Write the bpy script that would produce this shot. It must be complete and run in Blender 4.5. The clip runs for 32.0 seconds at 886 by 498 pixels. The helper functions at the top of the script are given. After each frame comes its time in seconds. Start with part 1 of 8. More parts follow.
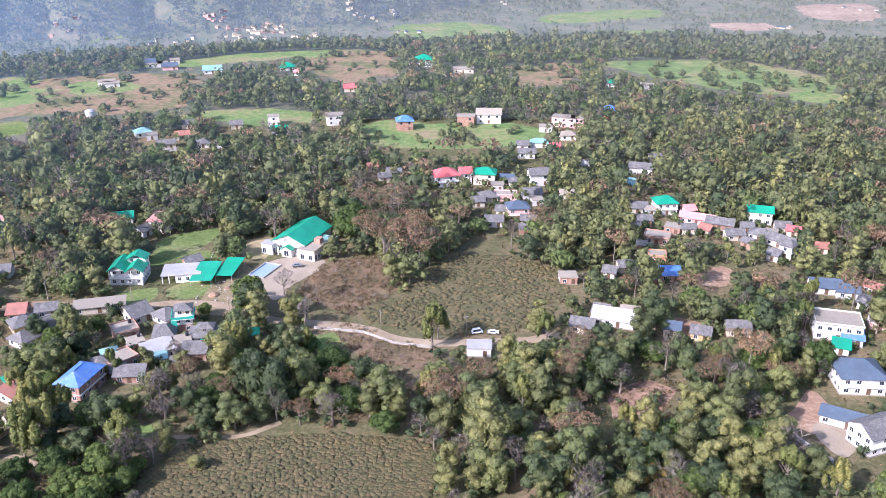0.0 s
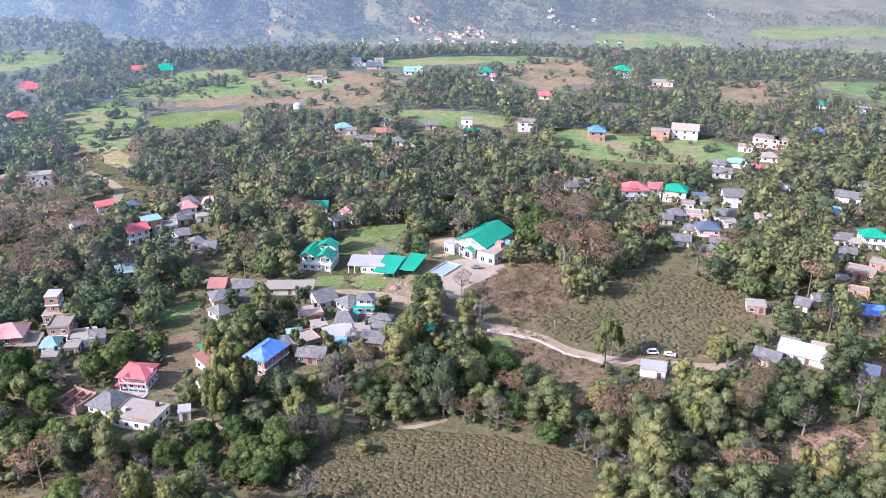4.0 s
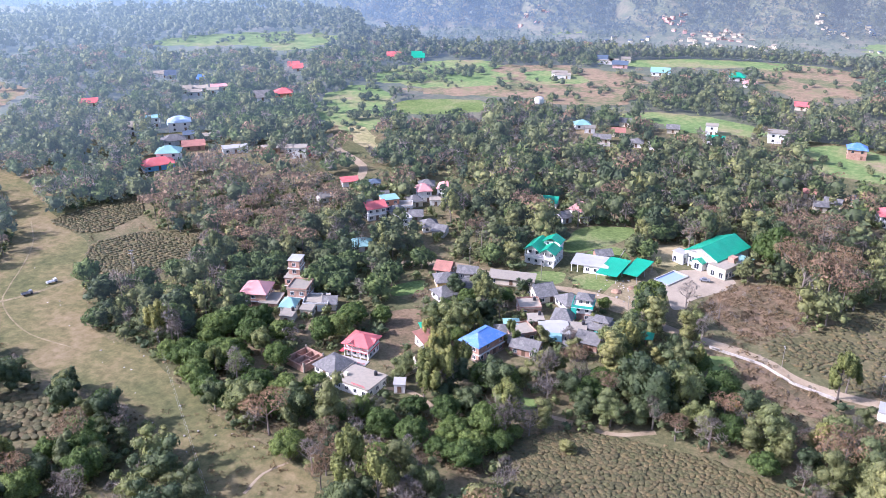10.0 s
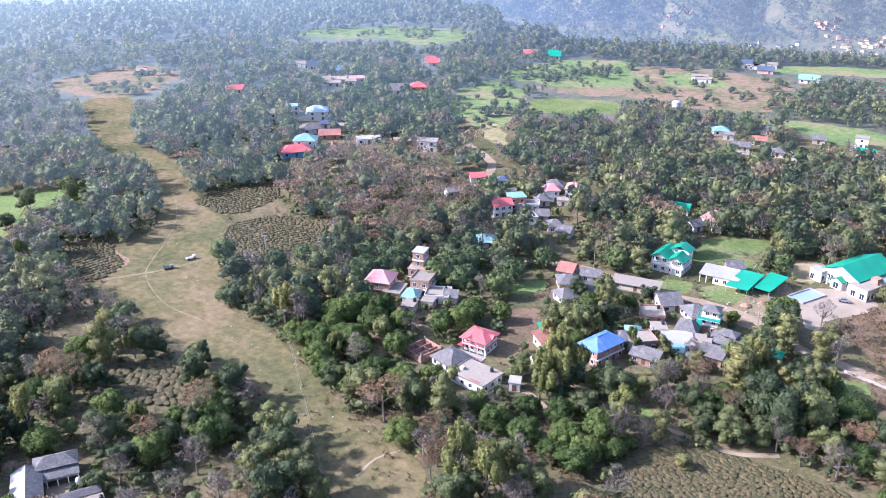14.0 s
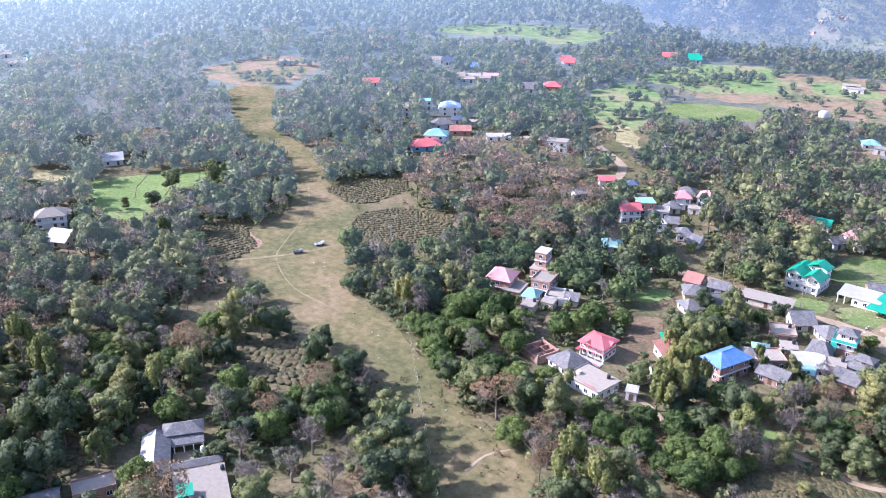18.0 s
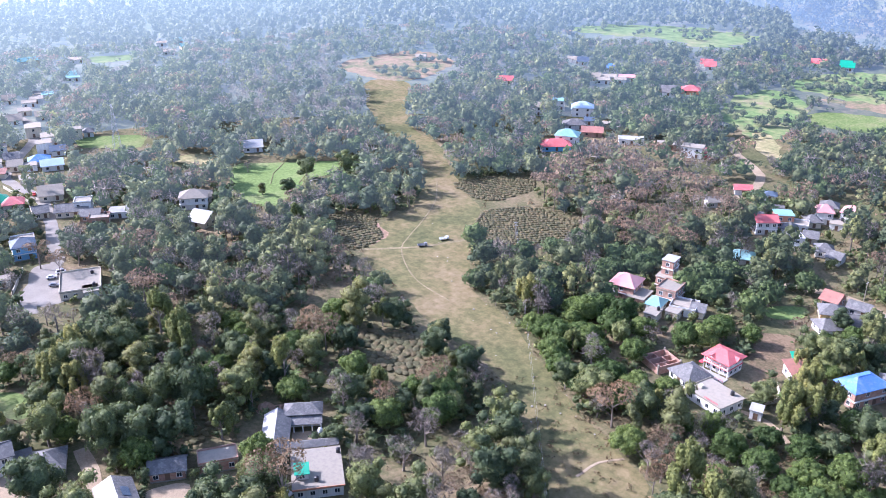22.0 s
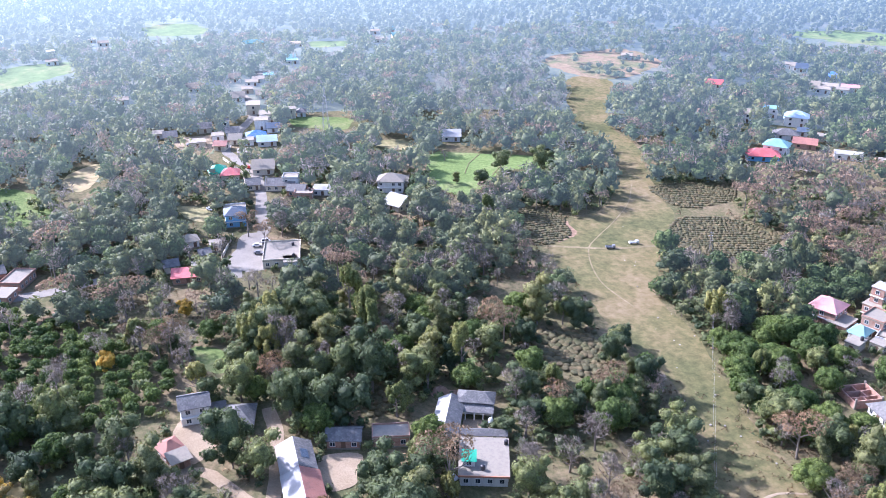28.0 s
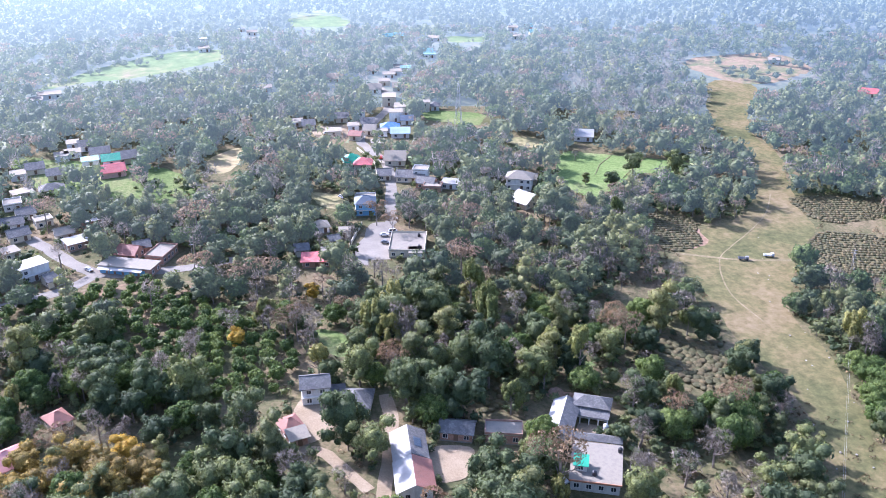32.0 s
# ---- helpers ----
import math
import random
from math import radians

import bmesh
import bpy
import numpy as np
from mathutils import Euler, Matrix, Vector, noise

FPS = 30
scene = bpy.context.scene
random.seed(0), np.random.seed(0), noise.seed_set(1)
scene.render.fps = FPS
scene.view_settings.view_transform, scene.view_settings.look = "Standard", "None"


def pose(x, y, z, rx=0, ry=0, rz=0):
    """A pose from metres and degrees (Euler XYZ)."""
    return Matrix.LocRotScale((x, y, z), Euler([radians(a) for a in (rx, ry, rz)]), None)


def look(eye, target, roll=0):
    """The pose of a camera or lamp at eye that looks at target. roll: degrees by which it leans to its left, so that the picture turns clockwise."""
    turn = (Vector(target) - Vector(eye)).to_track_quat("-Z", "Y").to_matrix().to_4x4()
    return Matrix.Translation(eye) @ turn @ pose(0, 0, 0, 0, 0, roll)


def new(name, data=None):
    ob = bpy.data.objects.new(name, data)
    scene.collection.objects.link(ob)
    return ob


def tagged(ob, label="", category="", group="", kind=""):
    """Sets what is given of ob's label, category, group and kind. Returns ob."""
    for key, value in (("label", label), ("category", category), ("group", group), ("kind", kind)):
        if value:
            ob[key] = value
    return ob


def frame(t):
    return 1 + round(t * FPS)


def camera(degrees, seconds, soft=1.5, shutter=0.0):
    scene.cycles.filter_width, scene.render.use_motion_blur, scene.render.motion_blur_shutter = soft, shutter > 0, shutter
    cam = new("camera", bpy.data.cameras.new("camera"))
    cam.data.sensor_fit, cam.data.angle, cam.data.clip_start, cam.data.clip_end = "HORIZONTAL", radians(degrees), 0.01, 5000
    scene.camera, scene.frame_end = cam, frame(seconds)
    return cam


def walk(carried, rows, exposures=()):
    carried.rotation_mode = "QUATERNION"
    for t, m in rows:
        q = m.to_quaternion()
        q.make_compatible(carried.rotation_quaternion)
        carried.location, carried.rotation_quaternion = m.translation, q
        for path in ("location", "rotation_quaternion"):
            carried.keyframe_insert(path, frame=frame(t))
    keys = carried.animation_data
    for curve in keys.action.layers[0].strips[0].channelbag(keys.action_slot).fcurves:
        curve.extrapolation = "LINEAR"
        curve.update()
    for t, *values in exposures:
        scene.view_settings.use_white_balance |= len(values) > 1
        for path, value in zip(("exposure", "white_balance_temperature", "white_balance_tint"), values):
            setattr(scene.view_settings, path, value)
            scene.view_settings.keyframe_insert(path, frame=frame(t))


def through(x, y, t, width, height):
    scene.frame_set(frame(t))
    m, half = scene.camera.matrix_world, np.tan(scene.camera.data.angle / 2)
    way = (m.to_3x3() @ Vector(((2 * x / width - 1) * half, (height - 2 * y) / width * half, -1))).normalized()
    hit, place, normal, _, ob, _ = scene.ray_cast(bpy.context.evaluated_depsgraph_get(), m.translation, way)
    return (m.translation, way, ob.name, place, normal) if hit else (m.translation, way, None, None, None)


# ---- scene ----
# the camera hangs in the air and turns in place
cam = camera(53.85, 32.0, soft=0.8)
EYE_HEIGHT = 150.0
PATH = [
    (0, 0.00, 23.54, -0.11),
    (0.5, 1.59, 23.07, -0.17),
    (1, 3.27, 22.92, -0.16),
    (1.5, 4.86, 22.94, -0.18),
    (2, 6.54, 22.96, -0.17),
    (2.5, 8.08, 22.98, -0.17),
    (3, 9.77, 23.00, -0.15),
    (3.5, 11.32, 23.04, -0.09),
    (5.5, 17.54, 23.13, -0.03),
    (6, 19.09, 23.16, -0.02),
    (6.5, 20.54, 23.18, 0.02),
    (7, 22.05, 23.20, -0.02),
    (7.5, 23.20, 23.22, -0.01),
    (8, 24.36, 23.25, 0.03),
    (8.5, 25.46, 23.26, 0.03),
    (9, 26.59, 23.28, 0.03),
    (9.5, 27.66, 23.29, 0.04),
    (10, 28.81, 23.33, 0.01),
    (10.5, 29.88, 23.33, 0.04),
    (11, 31.02, 23.36, 0.09),
    (11.5, 32.09, 23.40, 0.05),
    (12, 33.22, 23.42, 0.06),
    (12.5, 34.30, 23.44, 0.07),
    (13, 35.44, 23.47, 0.08),
    (13.5, 36.52, 23.50, 0.10),
    (14, 37.65, 23.51, 0.10),
    (14.5, 38.71, 23.53, 0.08),
    (16.5, 43.13, 23.63, 0.18),
    (17, 44.25, 23.64, 0.19),
    (17.5, 45.30, 23.66, 0.17),
    (18, 46.45, 23.66, 0.20),
    (18.5, 47.50, 23.69, 0.19),
    (19, 48.64, 23.66, 0.12),
    (19.5, 49.70, 23.68, 0.13),
    (20, 50.86, 23.70, 0.12),
    (20.5, 51.94, 23.73, 0.08),
    (21, 53.09, 23.76, 0.05),
    (21.5, 54.16, 23.77, 0.02),
    (22, 55.30, 23.80, 0.03),
    (22.5, 56.39, 23.83, 0.02),
    (23, 57.54, 23.85, 0.03),
    (23.5, 58.62, 23.87, -0.00),
    (24, 59.76, 23.89, -0.03),
    (24.5, 60.84, 23.92, -0.02),
    (25, 61.97, 23.95, -0.04),
    (25.5, 63.03, 23.96, -0.07),
    (27.5, 67.48, 24.08, -0.08),
    (28, 68.64, 24.10, -0.10),
    (28.5, 69.71, 24.13, -0.14),
    (29, 70.86, 24.17, -0.14),
    (29.5, 71.94, 24.19, -0.10),
    (30, 73.09, 24.21, -0.13),
    (30.5, 74.17, 24.24, -0.16),
    (31, 75.31, 24.26, -0.16),
    (31.5, 76.37, 24.28, -0.18),
    (32, 77.57, 24.29, -0.19),
]
walk(cam, [(t, pose(0, 0, EYE_HEIGHT, 90 - pitch, 0, yaw) @ pose(0, 0, 0, 0, 0, roll)) for t, yaw, pitch, roll in PATH],
     exposures=[(0.0, 1.24, 5600, 29), (16.0, 1.5, 5400, 31), (32.0, 1.68, 5300, 29)])

import itertools

from mathutils.geometry import delaunay_2d_cdt

# ---- light: a clear winter day, the sun to the camera's left ----
SUN_ELEVATION, SUN_AZIMUTH = 35.0, 129.0       # azimuth: degrees from +y towards -x
world = bpy.data.worlds.new("world")
scene.world = world
world.use_nodes = True
sky = world.node_tree.nodes.new("ShaderNodeTexSky")
sky.sky_type, sky.sun_disc = "NISHITA", False
sky.sun_elevation, sky.sun_rotation = radians(SUN_ELEVATION), radians(360 - SUN_AZIMUTH)
sky.dust_density, sky.air_density = 2.0, 1.2
world.node_tree.links.new(sky.outputs[0], world.node_tree.nodes["Background"].inputs[0])
world.node_tree.nodes["Background"].inputs[1].default_value = 0.12
sun = new("sun", bpy.data.lights.new("sun", "SUN"))
sun.data.energy, sun.data.angle, sun.data.color = 3.5, radians(0.6), (1.0, 0.95, 0.88)
se, sa = radians(SUN_ELEVATION), radians(SUN_AZIMUTH)
SUN_DIR = Vector((-math.sin(sa) * math.cos(se), math.cos(sa) * math.cos(se), math.sin(se)))
sun.matrix_world = look(SUN_DIR * 500, (0, 0, 0))


# ---- materials ----
def material(name):
    m = bpy.data.materials.new(name)
    m.use_nodes = True
    return m, m.node_tree.nodes, m.node_tree.links, m.node_tree.nodes["Principled BSDF"]


def socket(nodes, kind, **values):
    n = nodes.new(kind)
    for k, v in values.items():
        n.inputs[k].default_value = v
    return n


def ramp(nodes, stops):
    n = nodes.new("ShaderNodeValToRGB")
    e = n.color_ramp.elements
    while len(e) < len(stops):
        e.new(0.5)
    for el, (at, c) in zip(e, stops):
        el.position, el.color = at, (*c, 1)
    return n


def noise_at(nodes, links, scale, detail=4.0, vec=None, rough=0.55):
    n = socket(nodes, "ShaderNodeTexNoise", Scale=scale, Detail=detail, Roughness=rough)
    if vec:
        links.new(vec, n.inputs["Vector"])
    return n


def mixed(nodes, links, fac, a, b, mode="MIX", amount=None):
    n = nodes.new("ShaderNodeMix")
    n.data_type, n.blend_type = "RGBA", mode
    for sock, v in ((n.inputs[0], fac), (n.inputs[6], a), (n.inputs[7], b)):
        if isinstance(v, bpy.types.NodeSocket):
            links.new(v, sock)
        elif isinstance(v, (int, float)):
            sock.default_value = v
        else:
            sock.default_value = (*v, 1)
    return n.outputs[2]


def bump(nodes, links, height, strength, distance, bsdf):
    b = socket(nodes, "ShaderNodeBump", Strength=strength, Distance=distance)
    links.new(height, b.inputs["Height"])
    links.new(b.outputs[0], bsdf.inputs["Normal"])


def leaf_material(name, dark, mid, light, through=0.3, fine=2.4, calm=0.0):
    """Foliage: a tint for each tree, a shade for each clump, fine leaf mottling, some light coming through."""
    m, nodes, links, bsdf = material(name)
    attr = nodes.new("ShaderNodeAttribute")
    attr.attribute_name = "tint"
    info = nodes.new("ShaderNodeObjectInfo")
    add = nodes.new("ShaderNodeMath")
    links.new(attr.outputs["Fac"], add.inputs[0]), links.new(info.outputs["Random"], add.inputs[1])
    frac = nodes.new("ShaderNodeMath")
    frac.operation = "FRACT"
    links.new(add.outputs[0], frac.inputs[0])
    r = ramp(nodes, [(0.0, dark), (0.5, mid), (1.0, light)])
    links.new(frac.outputs[0], r.inputs[0])
    geo = nodes.new("ShaderNodeNewGeometry")
    even = lambda v: tuple(q + (1 - q) * calm for q in v)
    rr = ramp(nodes, [(0.0, even((0.72, 0.72, 0.72))), (0.75, even((1.08, 1.08, 1.0))), (1.0, even((1.4, 1.35, 1.15)))])
    links.new(geo.outputs["Random Per Island"], rr.inputs[0])
    leafy = noise_at(nodes, links, fine, 3, geo.outputs["Position"], 0.7)
    mott = ramp(nodes, [(0.36, even((0.68, 0.68, 0.68))), (0.64, even((1.35, 1.35, 1.25)))])
    links.new(leafy.outputs[0], mott.inputs[0])
    col = mixed(nodes, links, 1.0, mixed(nodes, links, 1.0, r.outputs[0], rr.outputs[0], "MULTIPLY"), mott.outputs[0], "MULTIPLY")
    links.new(col, bsdf.inputs["Base Color"])
    bsdf.inputs["Roughness"].default_value = 0.65
    bsdf.inputs["Specular IOR Level"].default_value = 0.3
    bump(nodes, links, leafy.outputs[0], 0.5, 0.6, bsdf)
    tr = nodes.new("ShaderNodeBsdfTranslucent")
    links.new(col, tr.inputs["Color"])
    mx = nodes.new("ShaderNodeMixShader")
    mx.inputs[0].default_value = through
    links.new(bsdf.outputs[0], mx.inputs[1]), links.new(tr.outputs[0], mx.inputs[2])
    links.new(mx.outputs[0], nodes["Material Output"].inputs[0])
    return m


def ground_material(name, stops, scale=0.03, fine=0.6, relief=0.4, grain=0.27, rough=0.95):
    """Earth or grass: broad patches, smaller tufts, fine grain."""
    m, nodes, links, bsdf = material(name)
    geo = nodes.new("ShaderNodeNewGeometry")
    big = noise_at(nodes, links, scale, 6, geo.outputs["Position"], 0.62)
    tuft = noise_at(nodes, links, fine, 5, geo.outputs["Position"], 0.7)
    r = ramp(nodes, stops)
    mix_ = nodes.new("ShaderNodeMath")
    mix_.operation = "MULTIPLY_ADD"
    mix_.inputs[1].default_value, mix_.inputs[2].default_value = 0.45, -0.22
    links.new(tuft.outputs[0], mix_.inputs[0])
    add = nodes.new("ShaderNodeMath")
    links.new(big.outputs[0], add.inputs[0]), links.new(mix_.outputs[0], add.inputs[1])
    links.new(add.outputs[0], r.inputs[0])
    speck = ramp(nodes, [(0.25, (1 - grain,) * 3), (0.75, (1 + grain,) * 3)])
    links.new(tuft.outputs[0], speck.inputs[0])
    links.new(mixed(nodes, links, 1.0, r.outputs[0], speck.outputs[0], "MULTIPLY"), bsdf.inputs["Base Color"])
    bsdf.inputs["Roughness"].default_value = rough
    bsdf.inputs["Specular IOR Level"].default_value = 0.1
    bump(nodes, links, tuft.outputs[0], relief, 0.6, bsdf)
    return m


def paint_material(name, colour, rough=0.6, dirt=0.35, dirt_colour=(0.16, 0.13, 0.1)):
    """Painted plaster or metal with streaks of dirt, and a tone for each thing."""
    m, nodes, links, bsdf = material(name)
    geo = nodes.new("ShaderNodeNewGeometry")
    mp = socket(nodes, "ShaderNodeMapping", Scale=(1.0, 1.0, 0.25))
    links.new(geo.outputs["Position"], mp.inputs[0])
    n = noise_at(nodes, links, 0.9, 6, mp.outputs[0], 0.7)
    r = ramp(nodes, [(0.45, (0, 0, 0)), (0.8, (dirt, dirt, dirt))])
    links.new(n.outputs[0], r.inputs[0])
    col = mixed(nodes, links, r.outputs[0], colour, dirt_colour)
    info = nodes.new("ShaderNodeObjectInfo")
    tone = ramp(nodes, [(0, (0.82, 0.82, 0.82)), (1, (1.08, 1.06, 1.04))])
    links.new(info.outputs["Random"], tone.inputs[0])
    links.new(mixed(nodes, links, 1.0, col, tone.outputs[0], "MULTIPLY"), bsdf.inputs["Base Color"])
    bsdf.inputs["Roughness"].default_value = rough
    bump(nodes, links, n.outputs[0], 0.15, 0.05, bsdf)
    return m


def sheet_material(name, colour, rough=0.42, rust=0.25, rust_colour=(0.2, 0.1, 0.06), ribs=4.0):
    """Ribbed roofing sheet, faded and stained."""
    m, nodes, links, bsdf = material(name)
    tc = nodes.new("ShaderNodeTexCoord")
    w = socket(nodes, "ShaderNodeTexWave", Scale=ribs)
    w.bands_direction = "X"
    links.new(tc.outputs["Object"], w.inputs[0])
    n = noise_at(nodes, links, 0.5, 6, tc.outputs["Object"], 0.7)
    r = ramp(nodes, [(0.5, (0, 0, 0)), (0.78, (rust, rust, rust))])
    links.new(n.outputs[0], r.inputs[0])
    col = mixed(nodes, links, r.outputs[0], colour, rust_colour)
    fade = ramp(nodes, [(0.3, (0.88, 0.88, 0.88)), (0.7, (1.15, 1.15, 1.15))])
    n2 = noise_at(nodes, links, 0.16, 3, tc.outputs["Object"])
    links.new(n2.outputs[0], fade.inputs[0])
    links.new(mixed(nodes, links, 1.0, col, fade.outputs[0], "MULTIPLY"), bsdf.inputs["Base Color"])
    bsdf.inputs["Roughness"].default_value = rough
    bump(nodes, links, w.outputs[1], 0.3, 0.05, bsdf)
    return m


def slate_material(name, colour):
    """Old slate shingles: rows, each stone with its own grey, lichen."""
    m, nodes, links, bsdf = material(name)
    tc = nodes.new("ShaderNodeTexCoord")
    vo = socket(nodes, "ShaderNodeTexVoronoi", Scale=2.2)
    links.new(tc.outputs["Object"], vo.inputs["Vector"])
    sep = nodes.new("ShaderNodeSeparateColor")
    links.new(vo.outputs["Color"], sep.inputs[0])
    tone = ramp(nodes, [(0.0, (0.8, 0.8, 0.82)), (0.7, (1.0, 1.0, 1.0)), (1.0, (1.3, 1.3, 1.3))])
    links.new(sep.outputs[0], tone.inputs[0])
    n = noise_at(nodes, links, 0.45, 5, tc.outputs["Object"], 0.7)
    r = ramp(nodes, [(0.35, (0.75, 0.75, 0.75)), (0.7, (1.3, 1.28, 1.2))])
    links.new(n.outputs[0], r.inputs[0])
    col = mixed(nodes, links, 1.0, colour, tone.outputs[0], "MULTIPLY")
    links.new(mixed(nodes, links, 1.0, col, r.outputs[0], "MULTIPLY"), bsdf.inputs["Base Color"])
    bsdf.inputs["Roughness"].default_value = 0.78
    bump(nodes, links, sep.outputs[0], 0.4, 0.05, bsdf)
    return m


def brick_material(name, a, b):
    m, nodes, links, bsdf = material(name)
    tc = nodes.new("ShaderNodeTexCoord")
    n = noise_at(nodes, links, 0.8, 6, tc.outputs["Object"], 0.7)
    r = ramp(nodes, [(0.35, a), (0.7, b)])
    links.new(n.outputs[0], r.inputs[0])
    w = socket(nodes, "ShaderNodeTexWave", Scale=3.2)
    w.bands_direction = "Z"
    links.new(tc.outputs["Object"], w.inputs[0])
    links.new(r.outputs[0], bsdf.inputs["Base Color"])
    bsdf.inputs["Roughness"].default_value = 0.9
    bump(nodes, links, w.outputs[1], 0.3, 0.03, bsdf)
    return m


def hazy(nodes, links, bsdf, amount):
    """Haze painted as emission: surfaces glow pale blue, more with every step off and towards the sun."""
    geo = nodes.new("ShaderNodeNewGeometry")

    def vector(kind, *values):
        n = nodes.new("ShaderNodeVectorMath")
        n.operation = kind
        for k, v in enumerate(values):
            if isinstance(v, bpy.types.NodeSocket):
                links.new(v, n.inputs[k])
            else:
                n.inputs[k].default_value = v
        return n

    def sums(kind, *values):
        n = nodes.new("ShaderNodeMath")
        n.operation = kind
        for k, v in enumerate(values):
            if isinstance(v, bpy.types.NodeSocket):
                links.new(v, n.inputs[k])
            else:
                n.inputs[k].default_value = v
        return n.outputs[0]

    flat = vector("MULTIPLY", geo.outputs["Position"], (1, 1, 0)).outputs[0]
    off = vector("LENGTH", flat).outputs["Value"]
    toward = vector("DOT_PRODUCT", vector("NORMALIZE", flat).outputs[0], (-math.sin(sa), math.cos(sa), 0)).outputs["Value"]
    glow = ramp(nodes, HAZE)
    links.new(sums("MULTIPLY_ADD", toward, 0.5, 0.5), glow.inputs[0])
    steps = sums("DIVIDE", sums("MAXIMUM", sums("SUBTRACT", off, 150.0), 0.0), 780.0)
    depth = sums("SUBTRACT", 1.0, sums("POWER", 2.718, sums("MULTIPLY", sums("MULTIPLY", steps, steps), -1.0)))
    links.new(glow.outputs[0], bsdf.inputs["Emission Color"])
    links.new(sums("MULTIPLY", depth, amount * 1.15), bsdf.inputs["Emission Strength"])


# emission colours of the painted haze, from away from the sun to towards it
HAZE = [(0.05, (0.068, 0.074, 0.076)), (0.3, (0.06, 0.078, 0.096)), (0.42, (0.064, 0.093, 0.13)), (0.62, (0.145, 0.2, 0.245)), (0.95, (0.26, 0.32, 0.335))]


# leaves with the haze glow painted into their emission
def hazed_leaves(name, dark, light, amount, near=False):
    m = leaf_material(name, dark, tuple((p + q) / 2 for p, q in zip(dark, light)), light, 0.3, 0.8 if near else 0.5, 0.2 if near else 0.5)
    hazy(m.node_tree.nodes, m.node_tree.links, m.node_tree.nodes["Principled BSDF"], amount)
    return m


LEAF = {
    "mango": leaf_material("leaf_mango", (0.066, 0.108, 0.032), (0.11, 0.162, 0.046), (0.17, 0.22, 0.063), 0.42),
    "broad": leaf_material("leaf_broad", (0.062, 0.09, 0.045), (0.12, 0.15, 0.066), (0.21, 0.23, 0.09), 0.32, calm=0.15),
    "olive": leaf_material("leaf_olive", (0.115, 0.135, 0.062), (0.185, 0.195, 0.08), (0.27, 0.26, 0.1), 0.34, calm=0.15),
    "bare": leaf_material("twig_bare", (0.22, 0.19, 0.17), (0.29, 0.25, 0.225), (0.37, 0.32, 0.28), 0.1, 4.5, calm=0.5),
    "russet": leaf_material("leaf_russet", (0.19, 0.135, 0.085), (0.245, 0.165, 0.098), (0.31, 0.2, 0.115), 0.2, 4.0, calm=0.4),
    "bamboo": leaf_material("leaf_bamboo", (0.12, 0.15, 0.05), (0.21, 0.225, 0.075), (0.31, 0.29, 0.1), 0.36),
    "gold": leaf_material("leaf_gold", (0.4, 0.27, 0.045), (0.48, 0.33, 0.05), (0.54, 0.36, 0.06), 0.35),
    "ochre": leaf_material("leaf_ochre", (0.24, 0.175, 0.055), (0.32, 0.235, 0.065), (0.4, 0.285, 0.08), 0.35),
    "blade": leaf_material("leaf_blade", (0.13, 0.19, 0.07), (0.17, 0.23, 0.085), (0.2, 0.26, 0.1), 0.4, 2.0),
    "tea": leaf_material("leaf_tea", (0.085, 0.085, 0.036), (0.115, 0.1, 0.046), (0.15, 0.115, 0.055), 0.15, 3.0, calm=0.55),
    "scrub": leaf_material("leaf_scrub", (0.125, 0.098, 0.056), (0.185, 0.135, 0.08), (0.25, 0.175, 0.105), 0.2),
    # woods from the middle ring outward, glowing to imitate haze
    "far_mango": hazed_leaves("leaf_far_mango", (0.05, 0.08, 0.025), (0.12, 0.16, 0.045), 1.0, True),
    "far_broad": hazed_leaves("leaf_far_broad", (0.055, 0.08, 0.036), (0.165, 0.18, 0.07), 1.0, True),
    "far_olive": hazed_leaves("leaf_far_olive", (0.1, 0.12, 0.05), (0.23, 0.23, 0.085), 1.0, True),
    "far_bare": hazed_leaves("twig_far_bare", (0.19, 0.16, 0.14), (0.29, 0.245, 0.215), 1.0, True),
    "far_russet": hazed_leaves("leaf_far_russet", (0.19, 0.13, 0.085), (0.275, 0.178, 0.11), 1.0, True),
    "far_bamboo": hazed_leaves("leaf_far_bamboo", (0.1, 0.12, 0.04), (0.22, 0.22, 0.075), 1.0, True),
    # darker base colours here, since the painted haze glow only adds
    "valley": hazed_leaves("leaf_valley", (0.05, 0.07, 0.036), (0.13, 0.14, 0.065), 1.2),
    "hills": hazed_leaves("leaf_hills", (0.03, 0.042, 0.03), (0.08, 0.09, 0.06), 1.6),
}
BARK = paint_material("bark", (0.22, 0.185, 0.15), 0.9, 0.5, (0.1, 0.08, 0.06))
GROUND = ground_material("ground_soil", [(0.3, (0.075, 0.085, 0.036)), (0.45, (0.115, 0.11, 0.052)), (0.56, (0.165, 0.135, 0.074)), (0.7, (0.22, 0.165, 0.1))])
GRASS = ground_material("grass_green", [(0.3, (0.09, 0.13, 0.04)), (0.5, (0.14, 0.185, 0.06)), (0.7, (0.22, 0.21, 0.1))], 0.05)
CROP = ground_material("crop_green", [(0.3, (0.1, 0.16, 0.05)), (0.48, (0.145, 0.205, 0.066)), (0.58, (0.2, 0.21, 0.085)), (0.72, (0.25, 0.19, 0.115))], 0.03, 0.25)
BRIGHT = ground_material("grass_bright", [(0.3, (0.12, 0.17, 0.05)), (0.55, (0.16, 0.22, 0.07)), (0.75, (0.24, 0.24, 0.11))], 0.04)
